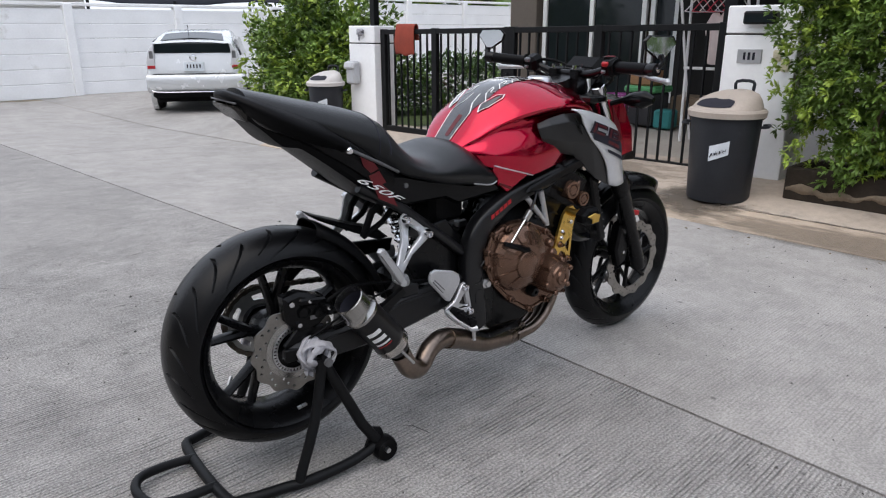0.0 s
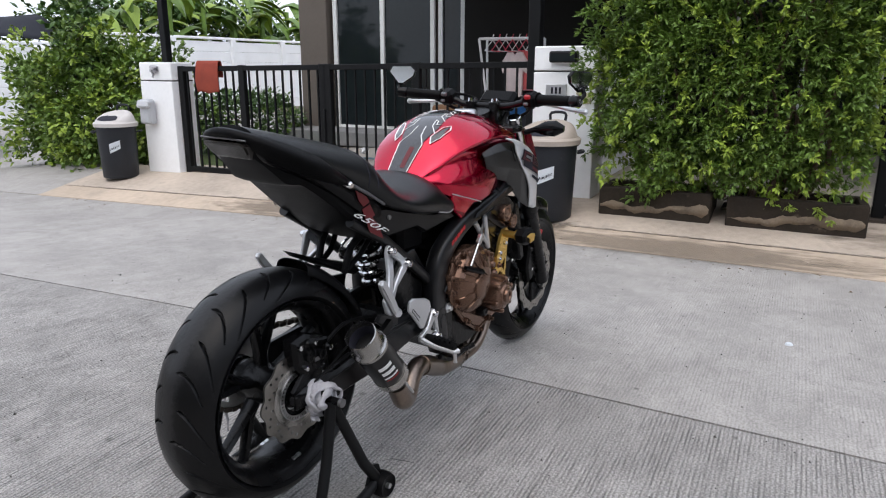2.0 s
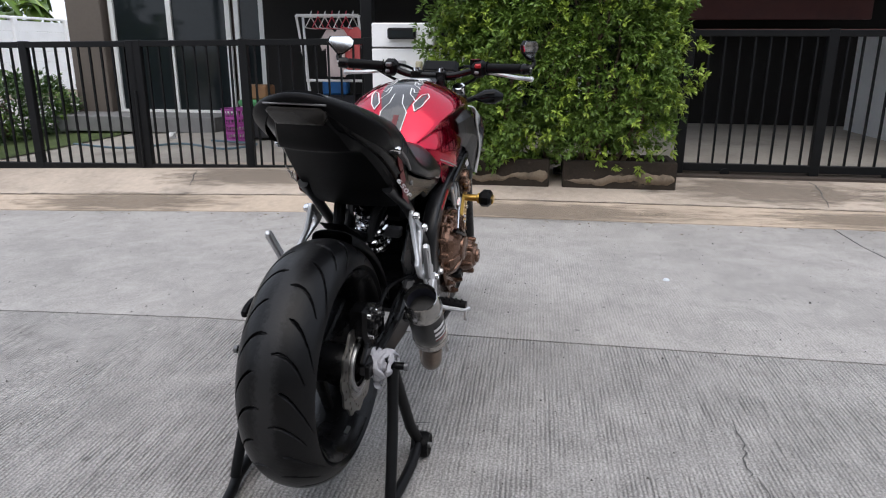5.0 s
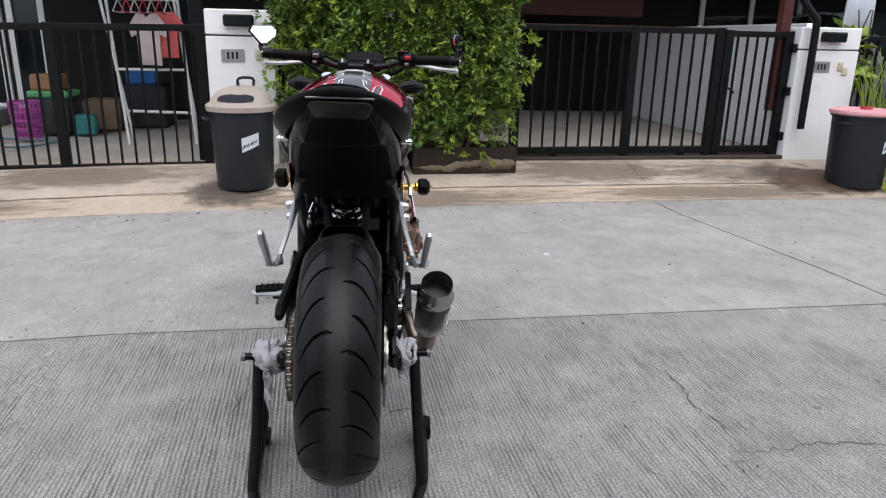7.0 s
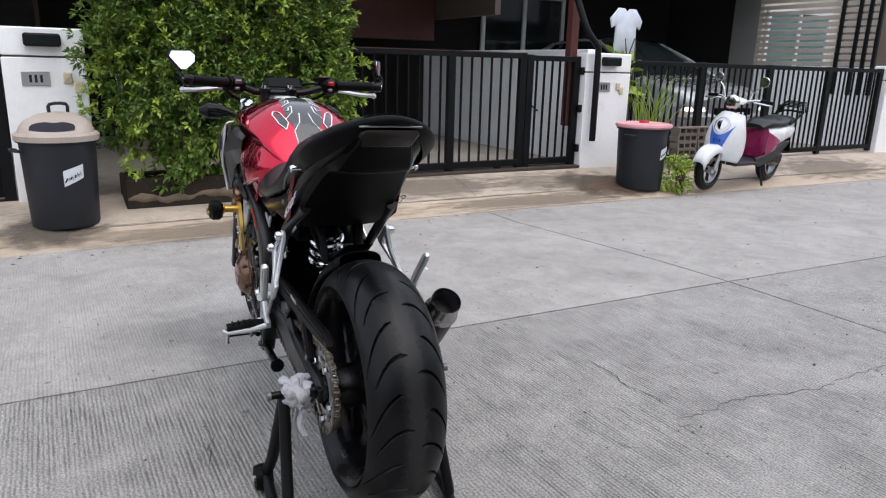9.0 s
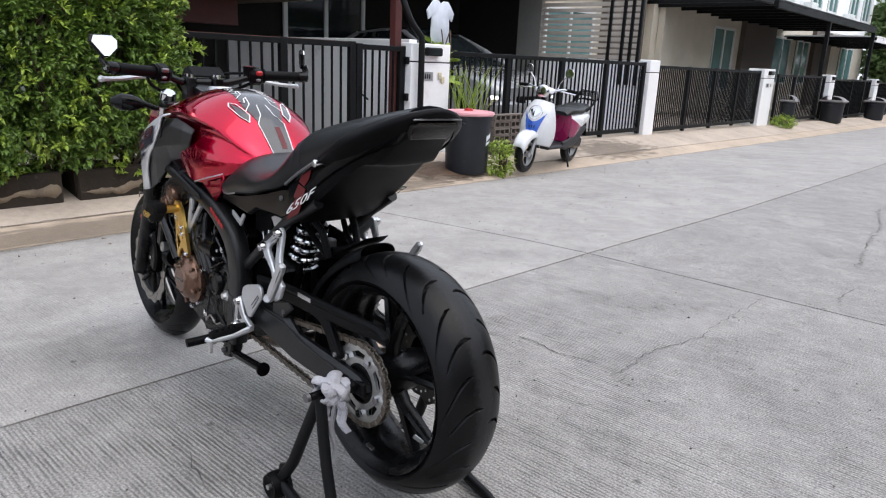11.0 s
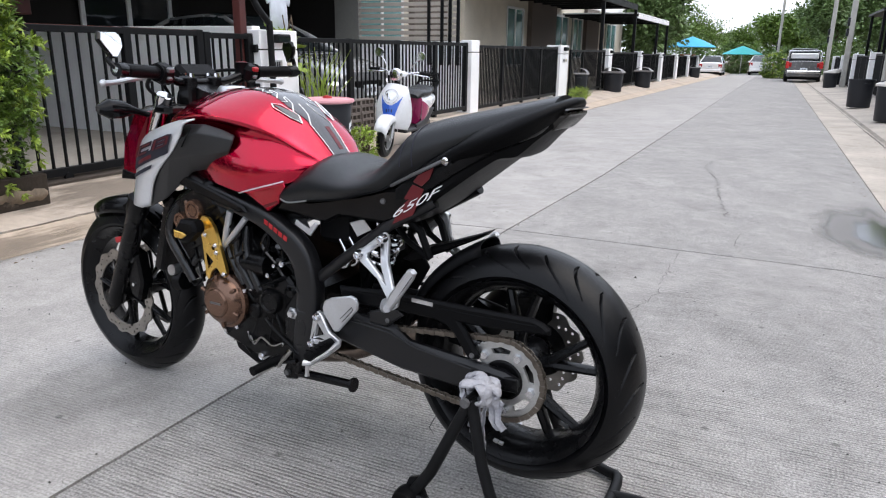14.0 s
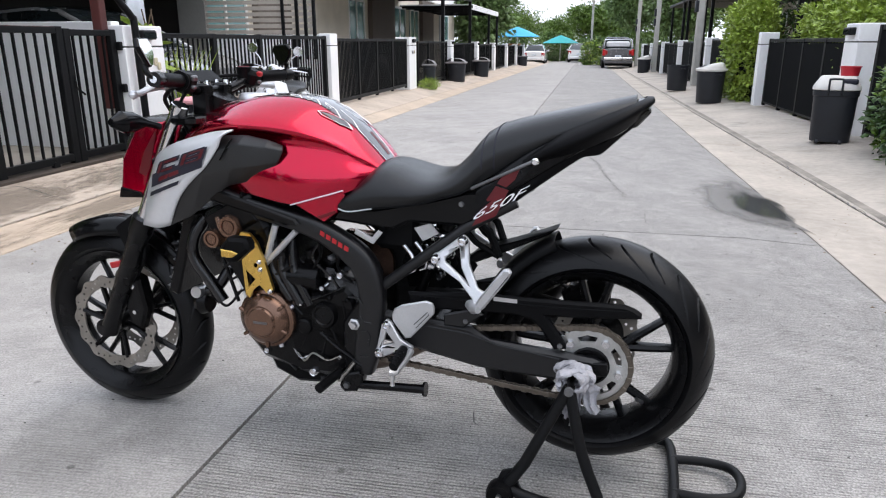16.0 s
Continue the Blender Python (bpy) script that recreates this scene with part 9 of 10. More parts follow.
    for x, sgn in ((prof[0][0], -1), (prof[-1][0], 1)):
        np_ = part("number_plate", boxb((x + sgn * (0.055 if sgn < 0 else 0.05), 0, 0.68 if sgn < 0 else 0.42), (0.015, 0.34, 0.15), (0, -6 * sgn, 0), ch=0.003), PAPER, t, "white number plate with plain bars")
        for k in range(5):
            part("plate_bar", boxb((x + sgn * (0.064 if sgn < 0 else 0.06), -0.1 + 0.05 * k, 0.68 if sgn < 0 else 0.42), (0.004, 0.02, 0.07)), INK, np_)
    return t


SILVERCAR = mat("silver_white_car_paint", (0.66, 0.67, 0.68), 0.25, metal=0.3, var=0.04, coat=1.0)
WHITECAR = mat("white_car_paint", (0.72, 0.72, 0.72), 0.25, var=0.04, coat=1.0)
GREYCAR = mat("dark_grey_car_paint", (0.14, 0.14, 0.145), 0.25, metal=0.4, var=0.05, coat=1.0)
HATCH = ([(-2.1, 0.86, 0.3, 0.98), (-1.9, 0.96, 0.24, 1.0), (-1.2, 1.0, 0.2, 0.98), (0, 1.0, 0.2, 0.94), (1.0, 1.0, 0.2, 0.92), (1.7, 0.96, 0.22, 0.82), (2.1, 0.78, 0.3, 0.66)], [(-2.02, 1.04, 0.82, 0.95), (-1.1, 1.4, 0.78, 0.96), (-0.1, 1.49, 0.78, 0.94), (0.3, 1.46, 0.78, 0.93), (1.3, 0.96, 0.9, 0.9)])
SEDAN = ([(-2.15, 0.84, 0.3, 0.9), (-1.9, 0.95, 0.24, 0.97), (-1.1, 1.0, 0.2, 0.96), (0, 1.0, 0.2, 0.93), (1.0, 1.0, 0.2, 0.92), (1.8, 0.95, 0.22, 0.8), (2.15, 0.78, 0.3, 0.64)], [(-1.65, 0.99, 0.9, 0.95), (-0.9, 1.4, 0.76, 0.95), (-0.2, 1.45, 0.78, 0.94), (0.2, 1.42, 0.78, 0.93), (1.15, 0.96, 0.9, 0.91)])
PICK = ([(-2.5, 0.95, 0.45, 1.05), (-2.3, 0.98, 0.42, 1.08), (-1.0, 1.0, 0.4, 1.08), (0, 1.0, 0.4, 1.08), (1.2, 1.0, 0.4, 1.1), (2.2, 0.96, 0.42, 1.05), (2.6, 0.85, 0.48, 0.9)], [(-0.95, 1.1, 0.9, 1.06), (-0.75, 1.68, 0.78, 1.06), (0.2, 1.74, 0.8, 1.06), (0.6, 1.7, 0.8, 1.06), (1.35, 1.12, 0.9, 1.06)])


def hatchback(at, rz, label):
    """A rounded hatchback seen from behind: split rear window, tall clear tail lamps, dark sill."""
    t = thing("car", label, "car", at, rz, group="parked cars")
    rows = []
    for x, zt, wt, w, zb in ((-1.95, .6, .5, .66, .3), (-1.93, .72, .56, .715, .27), (-1.87, 1.0, .6, .745, .26), (-1.8, 1.13, .58, .755, .25), (-1.3, 1.24, .58, .775, .2), (-.5, 1.31, .57, .78, .18), (.1, 1.3, .56, .78, .18), (.75, 1.07, .57, .78, .18), (1.1, .93, .58, .775, .19), (1.6, .83, .52, .74, .22), (1.88, .68, .42, .66, .26), (1.95, .55, .36, .6, .3)):
        belt = min(.86, zt - .1)
        rows.append([(x, 0, zt + .012), (x, wt * .6, zt + .008), (x, wt, zt - .02), (x, (wt + w) / 2 + .01, (zt + belt) / 2 - .01), (x, w * .97, belt), (x, w, (belt + zb) / 2 + .05), (x, w * .985, zb + .1), (x, w * .93, zb)])
    part("body", skin(rows, mirror=True, ku=3, kv=4, caps=True), SILVERCAR, t, smooth=50)
    part("underbody", boxb((0, 0, .24), (3.6, 1.3, .16), ch=.03), MATTE, t)
    part("upper_rear_glass", skin([[(-1.77, y, 1.19 - .04 * (y / .5) ** 2) for y in (-.5, -.25, 0, .25, .5)], [(-1.32, y, 1.285 - .035 * (y / .5) ** 2) for y in (-.46, -.23, 0, .23, .46)]], kv=4), DARKGLASS, t, "dark slanted upper rear window")
    part("rear_spoiler", skin([[(-1.9, y, 1.128 - .03 * (y / .6) ** 2) for y in (-.6, -.3, 0, .3, .6)], [(-1.84, y, 1.155 - .03 * (y / .6) ** 2) for y in (-.62, -.3, 0, .3, .62)], [(-1.74, y, 1.175 - .04 * (y / .6) ** 2) for y in (-.58, -.3, 0, .3, .58)]], kv=3), SILVERCAR, t)
    bm = plateb([(-.58, 1.105), (.58, 1.105), (.61, .955), (-.61, .955)], -1.905, -1.86, ch=.008, axis="x")
    part("lower_rear_glass", bm, DARKGLASS, t, "dark upright lower rear window")
    for s in (1, -1):
        bm = plateb([(.6 * s, 1.12), (.69 * s, 1.0), (.735 * s, .8), (.725 * s, .69), (.6 * s, .72), (.6 * s, .93)], -1.925, -1.8, ch=.012, axis="x")
        lp = part("tail_lamp", bm, mat("clear_lamp", (.6, .6, .62), .15, var=.1) if "clear_lamp" not in bpy.data.materials else bpy.data.materials["clear_lamp"], t, "tall clear tail lamp")
        part("red_lens", boxb((-1.925, .665 * s, .735), (.02, .12, .05), (0, 0, 0), ch=.006), REDMARK, lp, "red lens")
        part("red_lens", boxb((-1.92, .65 * s, .93), (.02, .06, .12), ch=.006), GREYIN, lp)
        part("side_glass", skin([[(-1.3, .69 * s, 1.13), (-.5, .7 * s, 1.2), (.2, .7 * s, 1.18), (.75, .72 * s, 1.0)], [(-1.35, .77 * s, .9), (-.5, .782 * s, .88), (.2, .782 * s, .88), (.9, .78 * s, .88)]], kv=3), DARKGLASS, t)
        for x in (-1.2, 1.25):
            wl_ = part("wheel", latheb([(.02, .58 * s), (.18, .59 * s), (.26, .61 * s), (.28, .66 * s), (.275, .75 * s), (.25, .775 * s), (.18, .765 * s)], c=(x, 0, .28), axis="y", n=32), RUBBER, t, "black tyre")
            part("rim", latheb([(0, .75 * s), (.05, .755 * s), (.17, .75 * s), (.185, .765 * s), (.185, .68 * s)], c=(x, 0, .28), axis="y", n=24), ALU, wl_)
        part("wheel_arch", latheb([(.3, .7 * s), (.33, .7 * s), (.33, .786 * s), (.3, .786 * s)], c=(-1.2, 0, .3), axis="y", n=32, closed=True), SILVERCAR, t)
    part("rear_bumper", skin([[(-1.9, y, z) for y in (-.74, -.6, -.3, 0, .3, .6, .74)] if k in (0, 4) else [(-1.9 - d * (1 - .25 * abs(y)), y * 1.02, z) for y in (-.74, -.6, -.3, 0, .3, .6, .74)] for k, (z, d) in enumerate(((.62, .02), (.6, .1), (.5, .13), (.38, .12), (.32, .05)))], ku=2, kv=4), SILVERCAR, t, smooth=60)
    part("bumper_sill", boxb((-1.94, 0, .29), (.1, 1.36, .1), ch=.03), MATTE, t, "black lower bumper")
    part("chrome_strip", tubeb(smooth_path([(-1.96, -.72, .4), (-2.0, -.6, .34), (-2.03, 0, .335), (-2.0, .6, .34), (-1.96, .72, .4)], 5), .012, 8), CHROME, t)
    part("hatch_seam", boxb((-1.95, 0, .625), (.02, 1.3, .008)), MATTE, t)
    np_ = part("number_plate", boxb((-1.955, 0, .74), (.02, .32, .15), (0, 8, 0), ch=.003), PAPER, t, "white number plate with plain bars")
    for k in range(5):
        part("plate_bar", boxb((-1.969, -.1 + .05 * k, .745), (.004, .02, .06), (0, 8, 0)), INK, np_)
    part("badge", latheb([(.035, 0), (.05, .004), (.055, -.002)], c=(-1.955, 0, .88), axis="x", n=24), CHROME, t, "plain oval badge")
    part("antenna", tubeb([(-1.2, .1, 1.25), (-1.3, .1, 1.4)], .005, 6), MATTE, t)
    return t


hatchback((6.22, 13.25, gz(5.4, 12) + .02), 60, "silver-white hatchback car parked by the white wall")
car((7.8, -5.55, 0.08), 180, "grey car parked nose-out in the carport", 4.2, 1.7, *SEDAN, mat("mid_grey_car_paint", (0.3, 0.31, 0.32), 0.25, metal=0.4, var=0.05, coat=1.0))
pk = car((-0.78, -40.6, gz(-0.7, -38)), -90, "dark grey double-cab pickup truck parked at the kerb", 5.2, 1.75, *PICK, GREYCAR)
part("rear_chrome_bumper", boxb((-2.6, 0, .55), (.14, 1.6, .16), ch=.04), CHROME, pk, "chrome rear bumper")
for y in (-.78, .78):
    part("red_lamp", boxb((-2.56, y, .9), (.08, .16, .34), ch=.02), mat("bright_red_lens", (.5, .02, .02), .25) if "bright_red_lens" not in bpy.data.materials else bpy.data.materials["bright_red_lens"], pk)
part("cargo_cover", boxb((-1.5, 0, 1.34), (.5, 1.3, .3), ch=.05), WHITECAR, pk, "white load in the bed")
part("bed_rails", tubeb([(-2.3, 0.75, 1.12), (-2.3, 0.75, 1.5), (-1.0, 0.75, 1.6), (-1.0, -0.75, 1.6), (-2.3, -0.75, 1.5), (-2.3, -0.75, 1.12)], 0.035, 8), CHROME, pk, "bright steel bed rails")
car((5.0, -55.5, gz(4, -55)), -90, "white sedan parked at the far end", 4.2, 1.7, *SEDAN, WHITECAR)
car((1.6, -58, gz(1, -58)), -90, "white hatchback parked at the far end", 4.2, 1.75, *HATCH, WHITECAR)


def umbrella(x, y, r, h, col, label):
    t = thing("market_umbrella", label, "umbrella", (x, y, gz(x, y)), group="market umbrellas")
    part("pole", tubeb([(0, 0, 0), (0, 0, h)], 0.03, 8), ALU, t)
    part("canopy", latheb([(0.02, h), (r * 0.5, h - r * 0.18), (r, h - r * 0.42), (r * 0.98, h - r * 0.44), (r * 0.5, h - r * 0.21)], n=8), mat("umbrella_cloth", col, 0.7, var=0.12), t)


umbrella(5.6, -45.5, 1.5, 2.4, (0.06, 0.4, 0.68), "faded bright blue market umbrella")
umbrella(3.3, -62, 1.6, 2.3, (0.03, 0.35, 0.36), "turquoise cloth market umbrella over a stall")
stall = part("stall_shelf", boxb((5.9, -46.5, 0.3), (0.8, 1.6, 1.3), ch=0.02), mat("stall_wood", (0.3, 0.13, 0.05), 0.8, var=0.3), None)
tagged(stall, "brown wooden stall rack under the umbrella", "stall")
shrub("potted_shrub", "leafy potted shrub at the roadside", (0.6, -46, gz(0.6, -46)), (0, 0, 0.7), (0.7, 0.7, 0.8), 300, 0.16, 0.25, LEAF, LEAF_BRIGHT, 41, stems=4)
fw = part("wall_south", boxb((2, -68, -0.2), (40, 0.2, 1.4)), CREAM, None)
tagged(fw, "pale boundary wall at the far end of the street", "wall", kind="structure")
for x, y, h, sd in ((-2.5, -60, 2.2, 51), (0.2, -64, 1.8, 52), (4.0, -66, 2.4, 53), (7.5, -58, 2.6, 54), (-5.0, -52, 2.4, 55)):
    shrub("roadside_bush", "dense green bush at the far end of the street", (x, y, gz(x, y)), (0, 0, h * 0.5), (1.9, 1.2, h * 0.55), 420, 0.28, 0.3, LEAF_TREE, LEAF, sd, stems=3, group="bushes down the street")
# buildings and awning beyond the north wall
shed = thing("shed", "low white building with a brown window behind the wall", "building", (2.5, 24, -0.5))
part("wall", boxb((0, 0, 1.5), (9, 4, 3.0)), WHITE, shed)
part("window", boxb((-1.5, -2.03, 2.1), (1.8, 0.06, 0.7)), MAROON, shed)
part("window", boxb((1.6, -2.03, 2.1), (1.0, 0.06, 0.7)), mat("brown_timber", (0.16, 0.06, 0.03), 0.7), shed)
part("roof", boxb((0, 0, 3.1), (9.6, 4.6, 0.16)), mat("roof_metal", (0.4, 0.4, 0.4), 0.5), shed)
net = part("shade_net", skin([[(4 + 1.5 * i, 19.2, 1.75 + 0.1 * math.sin(i * 1.7)) for i in range(7)], [(4 + 1.5 * i, 20.2, 2.35 + 0.12 * math.sin(i * 2.3)) for i in range(7)], [(4 + 1.5 * i, 21.4, 2.5 + 0.1 * math.sin(i)) for i in range(7)]], ku=3, kv=4), mat("black_shade_net", (0.02, 0.022, 0.03), 0.9), None)
net.modifiers.new("thick", "SOLIDIFY").thickness = 0.01
tagged(net, "sagging black shade net behind the wall", "shade net")
for i in range(5):
    o = part("net_post", tubeb([(4 + 2.2 * i, 19.25, -0.5), (4 + 2.2 * i, 19.25, 1.8)], 0.04, 8), BLACKSTEEL, None)
    tagged(o, "black steel post of the shade net", "post", group="net posts")


# ---- the scooter by the gate ----
SCWHITE = mat("white_scooter_plastic", (0.72, 0.73, 0.75), 0.28, var=0.05, scale=5, coat=0.6, dirt=(0.5, 0.48, 0.44), dirt_scale=5, dirt_at=0.66)
SCBLUE = mat("blue_scooter_panel", (0.03, 0.11, 0.5), 0.28, var=0.08, coat=0.6)
SCPINK = mat("magenta_scooter_panel", (0.27, 0.008, 0.075), 0.28, var=0.1, coat=0.6)
SCGREY = mat("grey_scooter_floor", (0.025, 0.025, 0.028), 0.5, var=0.15, bump=0.1)
sc = thing("motor_scooter", "white, blue and magenta motor scooter parked before the gate", "scooter", (4.37, -4.6, gz(4.36, -4.5) + 0.012), 100.0)
WB, SR = 1.23, 0.205


def scooter_wheel(name, x, half):
    w = part(name, latheb([(0.125, -half * 0.7), (0.15, -half), (0.19, -half * 0.8), (SR, -half * 0.3), (SR, half * 0.3), (0.19, half * 0.8), (0.15, half), (0.125, half * 0.7), (0.12, 0)], c=(x, 0, SR), axis="y", n=40, closed=True), RUBBER, sc, "black scooter tyre")
    part("rim", latheb([(0.115, -half * 0.7), (0.127, -half * 0.75), (0.127, half * 0.75), (0.115, half * 0.7)], c=(x, 0, SR), axis="y", n=36, closed=True), ALU, w)
    for i in range(3):
        a = 2 * math.pi * i / 3 + 0.4
        part("spoke", tubeb([(x, 0, SR), (x + 0.12 * math.cos(a), 0, SR + 0.12 * math.sin(a))], 0.016, 8), SATIN, w)
    part("hub", latheb([(0, -0.05), (0.03, -0.05), (0.035, 0), (0.03, 0.05), (0, 0.05)], c=(x, 0, SR), axis="y", n=20), ALU, w)
    return w


scooter_wheel("front_wheel", WB, 0.045)
scooter_wheel("rear_wheel", 0.0, 0.05)
rows = []
for i in range(11):
    a = radians(18 + 138 * i / 10)
    r = SR + 0.03
    w = 0.062 + 0.018 * math.sin(math.pi * i / 10)
    cx, cz = WB + r * math.cos(a), SR + r * math.sin(a) + 0.02
    rows.append([(cx, 0, cz), (cx, w * 0.6, cz - 0.004), (cx - 0.012 * math.cos(a), w, cz - 0.03), (cx - 0.03 * math.cos(a), w * 1.08, cz - 0.075)])
ob = part("front_mudguard", skin(rows, mirror=True, ku=3), SCWHITE, sc, "white front mudguard")
ob.modifiers.new("thick", "SOLIDIFY").thickness = 0.004
for s in (1, -1):
    part("fork_leg", tubeb([(WB - 0.01, 0.062 * s, SR), (WB - 0.05, 0.06 * s, 0.34), (WB - 0.09, 0.055 * s, 0.46)], [0.02, 0.018, 0.018], 12), ALU, sc, "silver fork leg")
# leg shield with the blue front panel
SH = [
    [(WB - 0.06, 0, 0.30), (WB - 0.075, 0.061, 0.305), (WB - 0.13, 0.146, 0.3), (WB - 0.2, 0.177, 0.29)],
    [(WB - 0.045, 0, 0.42), (WB - 0.06, 0.073, 0.42), (WB - 0.13, 0.171, 0.41), (WB - 0.22, 0.205, 0.39)],
    [(WB - 0.055, 0, 0.55), (WB - 0.07, 0.073, 0.55), (WB - 0.14, 0.171, 0.545), (WB - 0.23, 0.198, 0.53)],
    [(WB - 0.1, 0, 0.68), (WB - 0.11, 0.061, 0.68), (WB - 0.17, 0.14, 0.675), (WB - 0.25, 0.159, 0.66)],
    [(WB - 0.165, 0, 0.775), (WB - 0.17, 0.043, 0.772), (WB - 0.21, 0.091, 0.76), (WB - 0.27, 0.122, 0.745)],
]
shd = part("leg_shield", skin(SH, mirror=True, ku=4, kv=5), SCWHITE, sc, "white leg shield", smooth=60)
shd.modifiers.new("thick", "SOLIDIFY").thickness = 0.01
sh_tree = BVHTree.FromPolygons([v.co.copy() for v in shd.data.vertices], [tuple(p.vertices) for p in shd.data.polygons])


def on_shield(y, z, lift):
    hit = sh_tree.ray_cast(Vector((WB + 0.5, y, z)), Vector((-1, 0, 0)))
    return hit[0] + Vector((lift, 0, 0)) if hit[0] else None


def shield_patch(edge_lo, edge_hi, lift, n=14):
    """A thin panel on the shield between two heights given across it."""
    bm = bmesh.new()
    g = []
    for i in range(n + 1):
        y = -1 + 2 * i / n
        row = []
        for j in range(5):
            yy, zl, zh = y * edge_hi[0], edge_lo[1] + edge_lo[2] * y * y, edge_hi[1] + edge_hi[2] * y * y
            p = on_shield(yy * (edge_lo[0] / edge_hi[0] * (1 - j / 4) + j / 4), zl + (zh - zl) * j / 4, lift)
            row.append(bm.verts.new(p) if p else None)
        g.append(row)
    for a, b in zip(g, g[1:]):
        for j in range(4):
            f = [a[j], a[j + 1], b[j + 1], b[j]]
            if all(f):
                bm.faces.new(f)
    return bm


part("blue_panel", shield_patch((0.06, 0.42, 0.0), (0.12, 0.55, 0.1), 0.004), SCBLUE, shd, "blue front panel of the shield")
for y in (-0.028, 0.0, 0.028):
    part("air_slot", boxb((WB - 0.05, y, 0.495), (0.016, 0.012, 0.035), ch=0.003), INK, shd)
part("emblem", shield_patch((0.03, 0.6, 0.02), (0.06, 0.69, -0.03), 0.006), CHROME, shd, "plain silver emblem")
part("emblem_ring", tubeb([p for p in (on_shield(0.075 * math.cos(2 * math.pi * i / 30), 0.645 + 0.07 * math.sin(2 * math.pi * i / 30), 0.004) for i in range(30)) if p], 0.005, 6, closed=True), CHROME, shd)
for s in (1, -1):
    part("side_sticker", plateb([(WB - 0.235, 0.36), (WB - 0.19, 0.36), (WB - 0.2, 0.42), (WB - 0.235, 0.42)], 0.166 * s, 0.17 * s), mat("purple_sticker", (0.16, 0.12, 0.4), 0.5) if s > 0 else bpy.data.materials["purple_sticker"], shd)
# footboard and body
part("footboard", plateb([(WB - 0.2, 0.3), (WB - 0.24, 0.25), (0.36, 0.23), (0.22, 0.3), (0.22, 0.33), (0.4, 0.275), (WB - 0.3, 0.29), (WB - 0.24, 0.34)], -0.16, 0.16, ch=0.015), SCGREY, sc, "grey plastic footboard")
part("inner_shield", skin([[(WB - 0.26, 0, 0.29), (WB - 0.25, 0.12, 0.29), (WB - 0.225, 0.15, 0.29)], [(WB - 0.3, 0, 0.5), (WB - 0.28, 0.13, 0.5), (WB - 0.24, 0.16, 0.5)], [(WB - 0.32, 0, 0.74), (WB - 0.31, 0.06, 0.735), (WB - 0.28, 0.1, 0.73)]], mirror=True, ku=3, kv=4, caps=True), SCWHITE, sc)
BODY = [
    [(0.42, 0, 0.61), (0.42, 0.09, 0.605), (0.42, 0.13, 0.55), (0.42, 0.13, 0.41), (0.42, 0.1, 0.33)],
    [(0.3, 0, 0.63), (0.3, 0.1, 0.62), (0.3, 0.16, 0.55), (0.3, 0.16, 0.45), (0.3, 0.13, 0.38)],
    [(0.1, 0, 0.64), (0.1, 0.1, 0.63), (0.1, 0.165, 0.56), (0.1, 0.16, 0.48), (0.1, 0.12, 0.43)],
    [(-0.12, 0, 0.63), (-0.12, 0.09, 0.62), (-0.12, 0.14, 0.57), (-0.12, 0.13, 0.51), (-0.12, 0.1, 0.48)],
    [(-0.28, 0, 0.6), (-0.28, 0.05, 0.595), (-0.28, 0.08, 0.57), (-0.28, 0.07, 0.53), (-0.28, 0.05, 0.5)],
]
part("rear_body", skin(BODY, mirror=True, ku=3, kv=4, caps=True), SCWHITE, sc, "white rear body panels", smooth=50)
for s in (1, -1):
    part("side_cover", skin([[(0.44, 0.14 * s, 0.57), (0.44, 0.148 * s, 0.47), (0.43, 0.142 * s, 0.33)], [(0.32, 0.17 * s, 0.52), (0.32, 0.176 * s, 0.45), (0.34, 0.162 * s, 0.36)], [(0.2, 0.17 * s, 0.47), (0.24, 0.172 * s, 0.43), (0.28, 0.162 * s, 0.38)]], ku=3, kv=3), SCPINK, sc, "magenta side cover")
for s in (1, -1):
    part("lower_side", plateb([(0.62, 0.31), (0.46, 0.33), (0.28, 0.37), (0.08, 0.46), (-0.06, 0.46), (0.0, 0.4), (0.2, 0.28), (0.5, 0.21), (0.62, 0.24)], 0.125 * s, 0.158 * s, ch=0.01), SCGREY, sc, "dark grey lower side fairing")
part("front_cover", skin([[(0.425, 0, 0.65), (0.425, 0.09, 0.64), (0.425, 0.135, 0.58)], [(0.44, 0, 0.48), (0.44, 0.1, 0.47), (0.43, 0.14, 0.45)], [(0.43, 0, 0.29), (0.43, 0.09, 0.29), (0.425, 0.12, 0.3)]], mirror=True, ku=3, kv=3), SCPINK, sc)
SEATS = [
    [(0.5, 0, 0.635), (0.5, 0.06, 0.63), (0.5, 0.1, 0.61), (0.5, 0.1, 0.59)],
    [(0.36, 0, 0.69), (0.36, 0.08, 0.683), (0.36, 0.135, 0.655), (0.36, 0.135, 0.615)],
    [(0.15, 0, 0.685), (0.15, 0.09, 0.68), (0.15, 0.15, 0.655), (0.15, 0.15, 0.62)],
    [(0.0, 0, 0.71), (0.0, 0.08, 0.705), (0.0, 0.13, 0.68), (0.0, 0.13, 0.635)],
    [(-0.22, 0, 0.7), (-0.22, 0.05, 0.695), (-0.22, 0.085, 0.675), (-0.22, 0.085, 0.635)],
]
part("seat", skin(SEATS, mirror=True, ku=3, kv=4, caps=True), VINYL, sc, "black vinyl scooter seat", smooth=50)
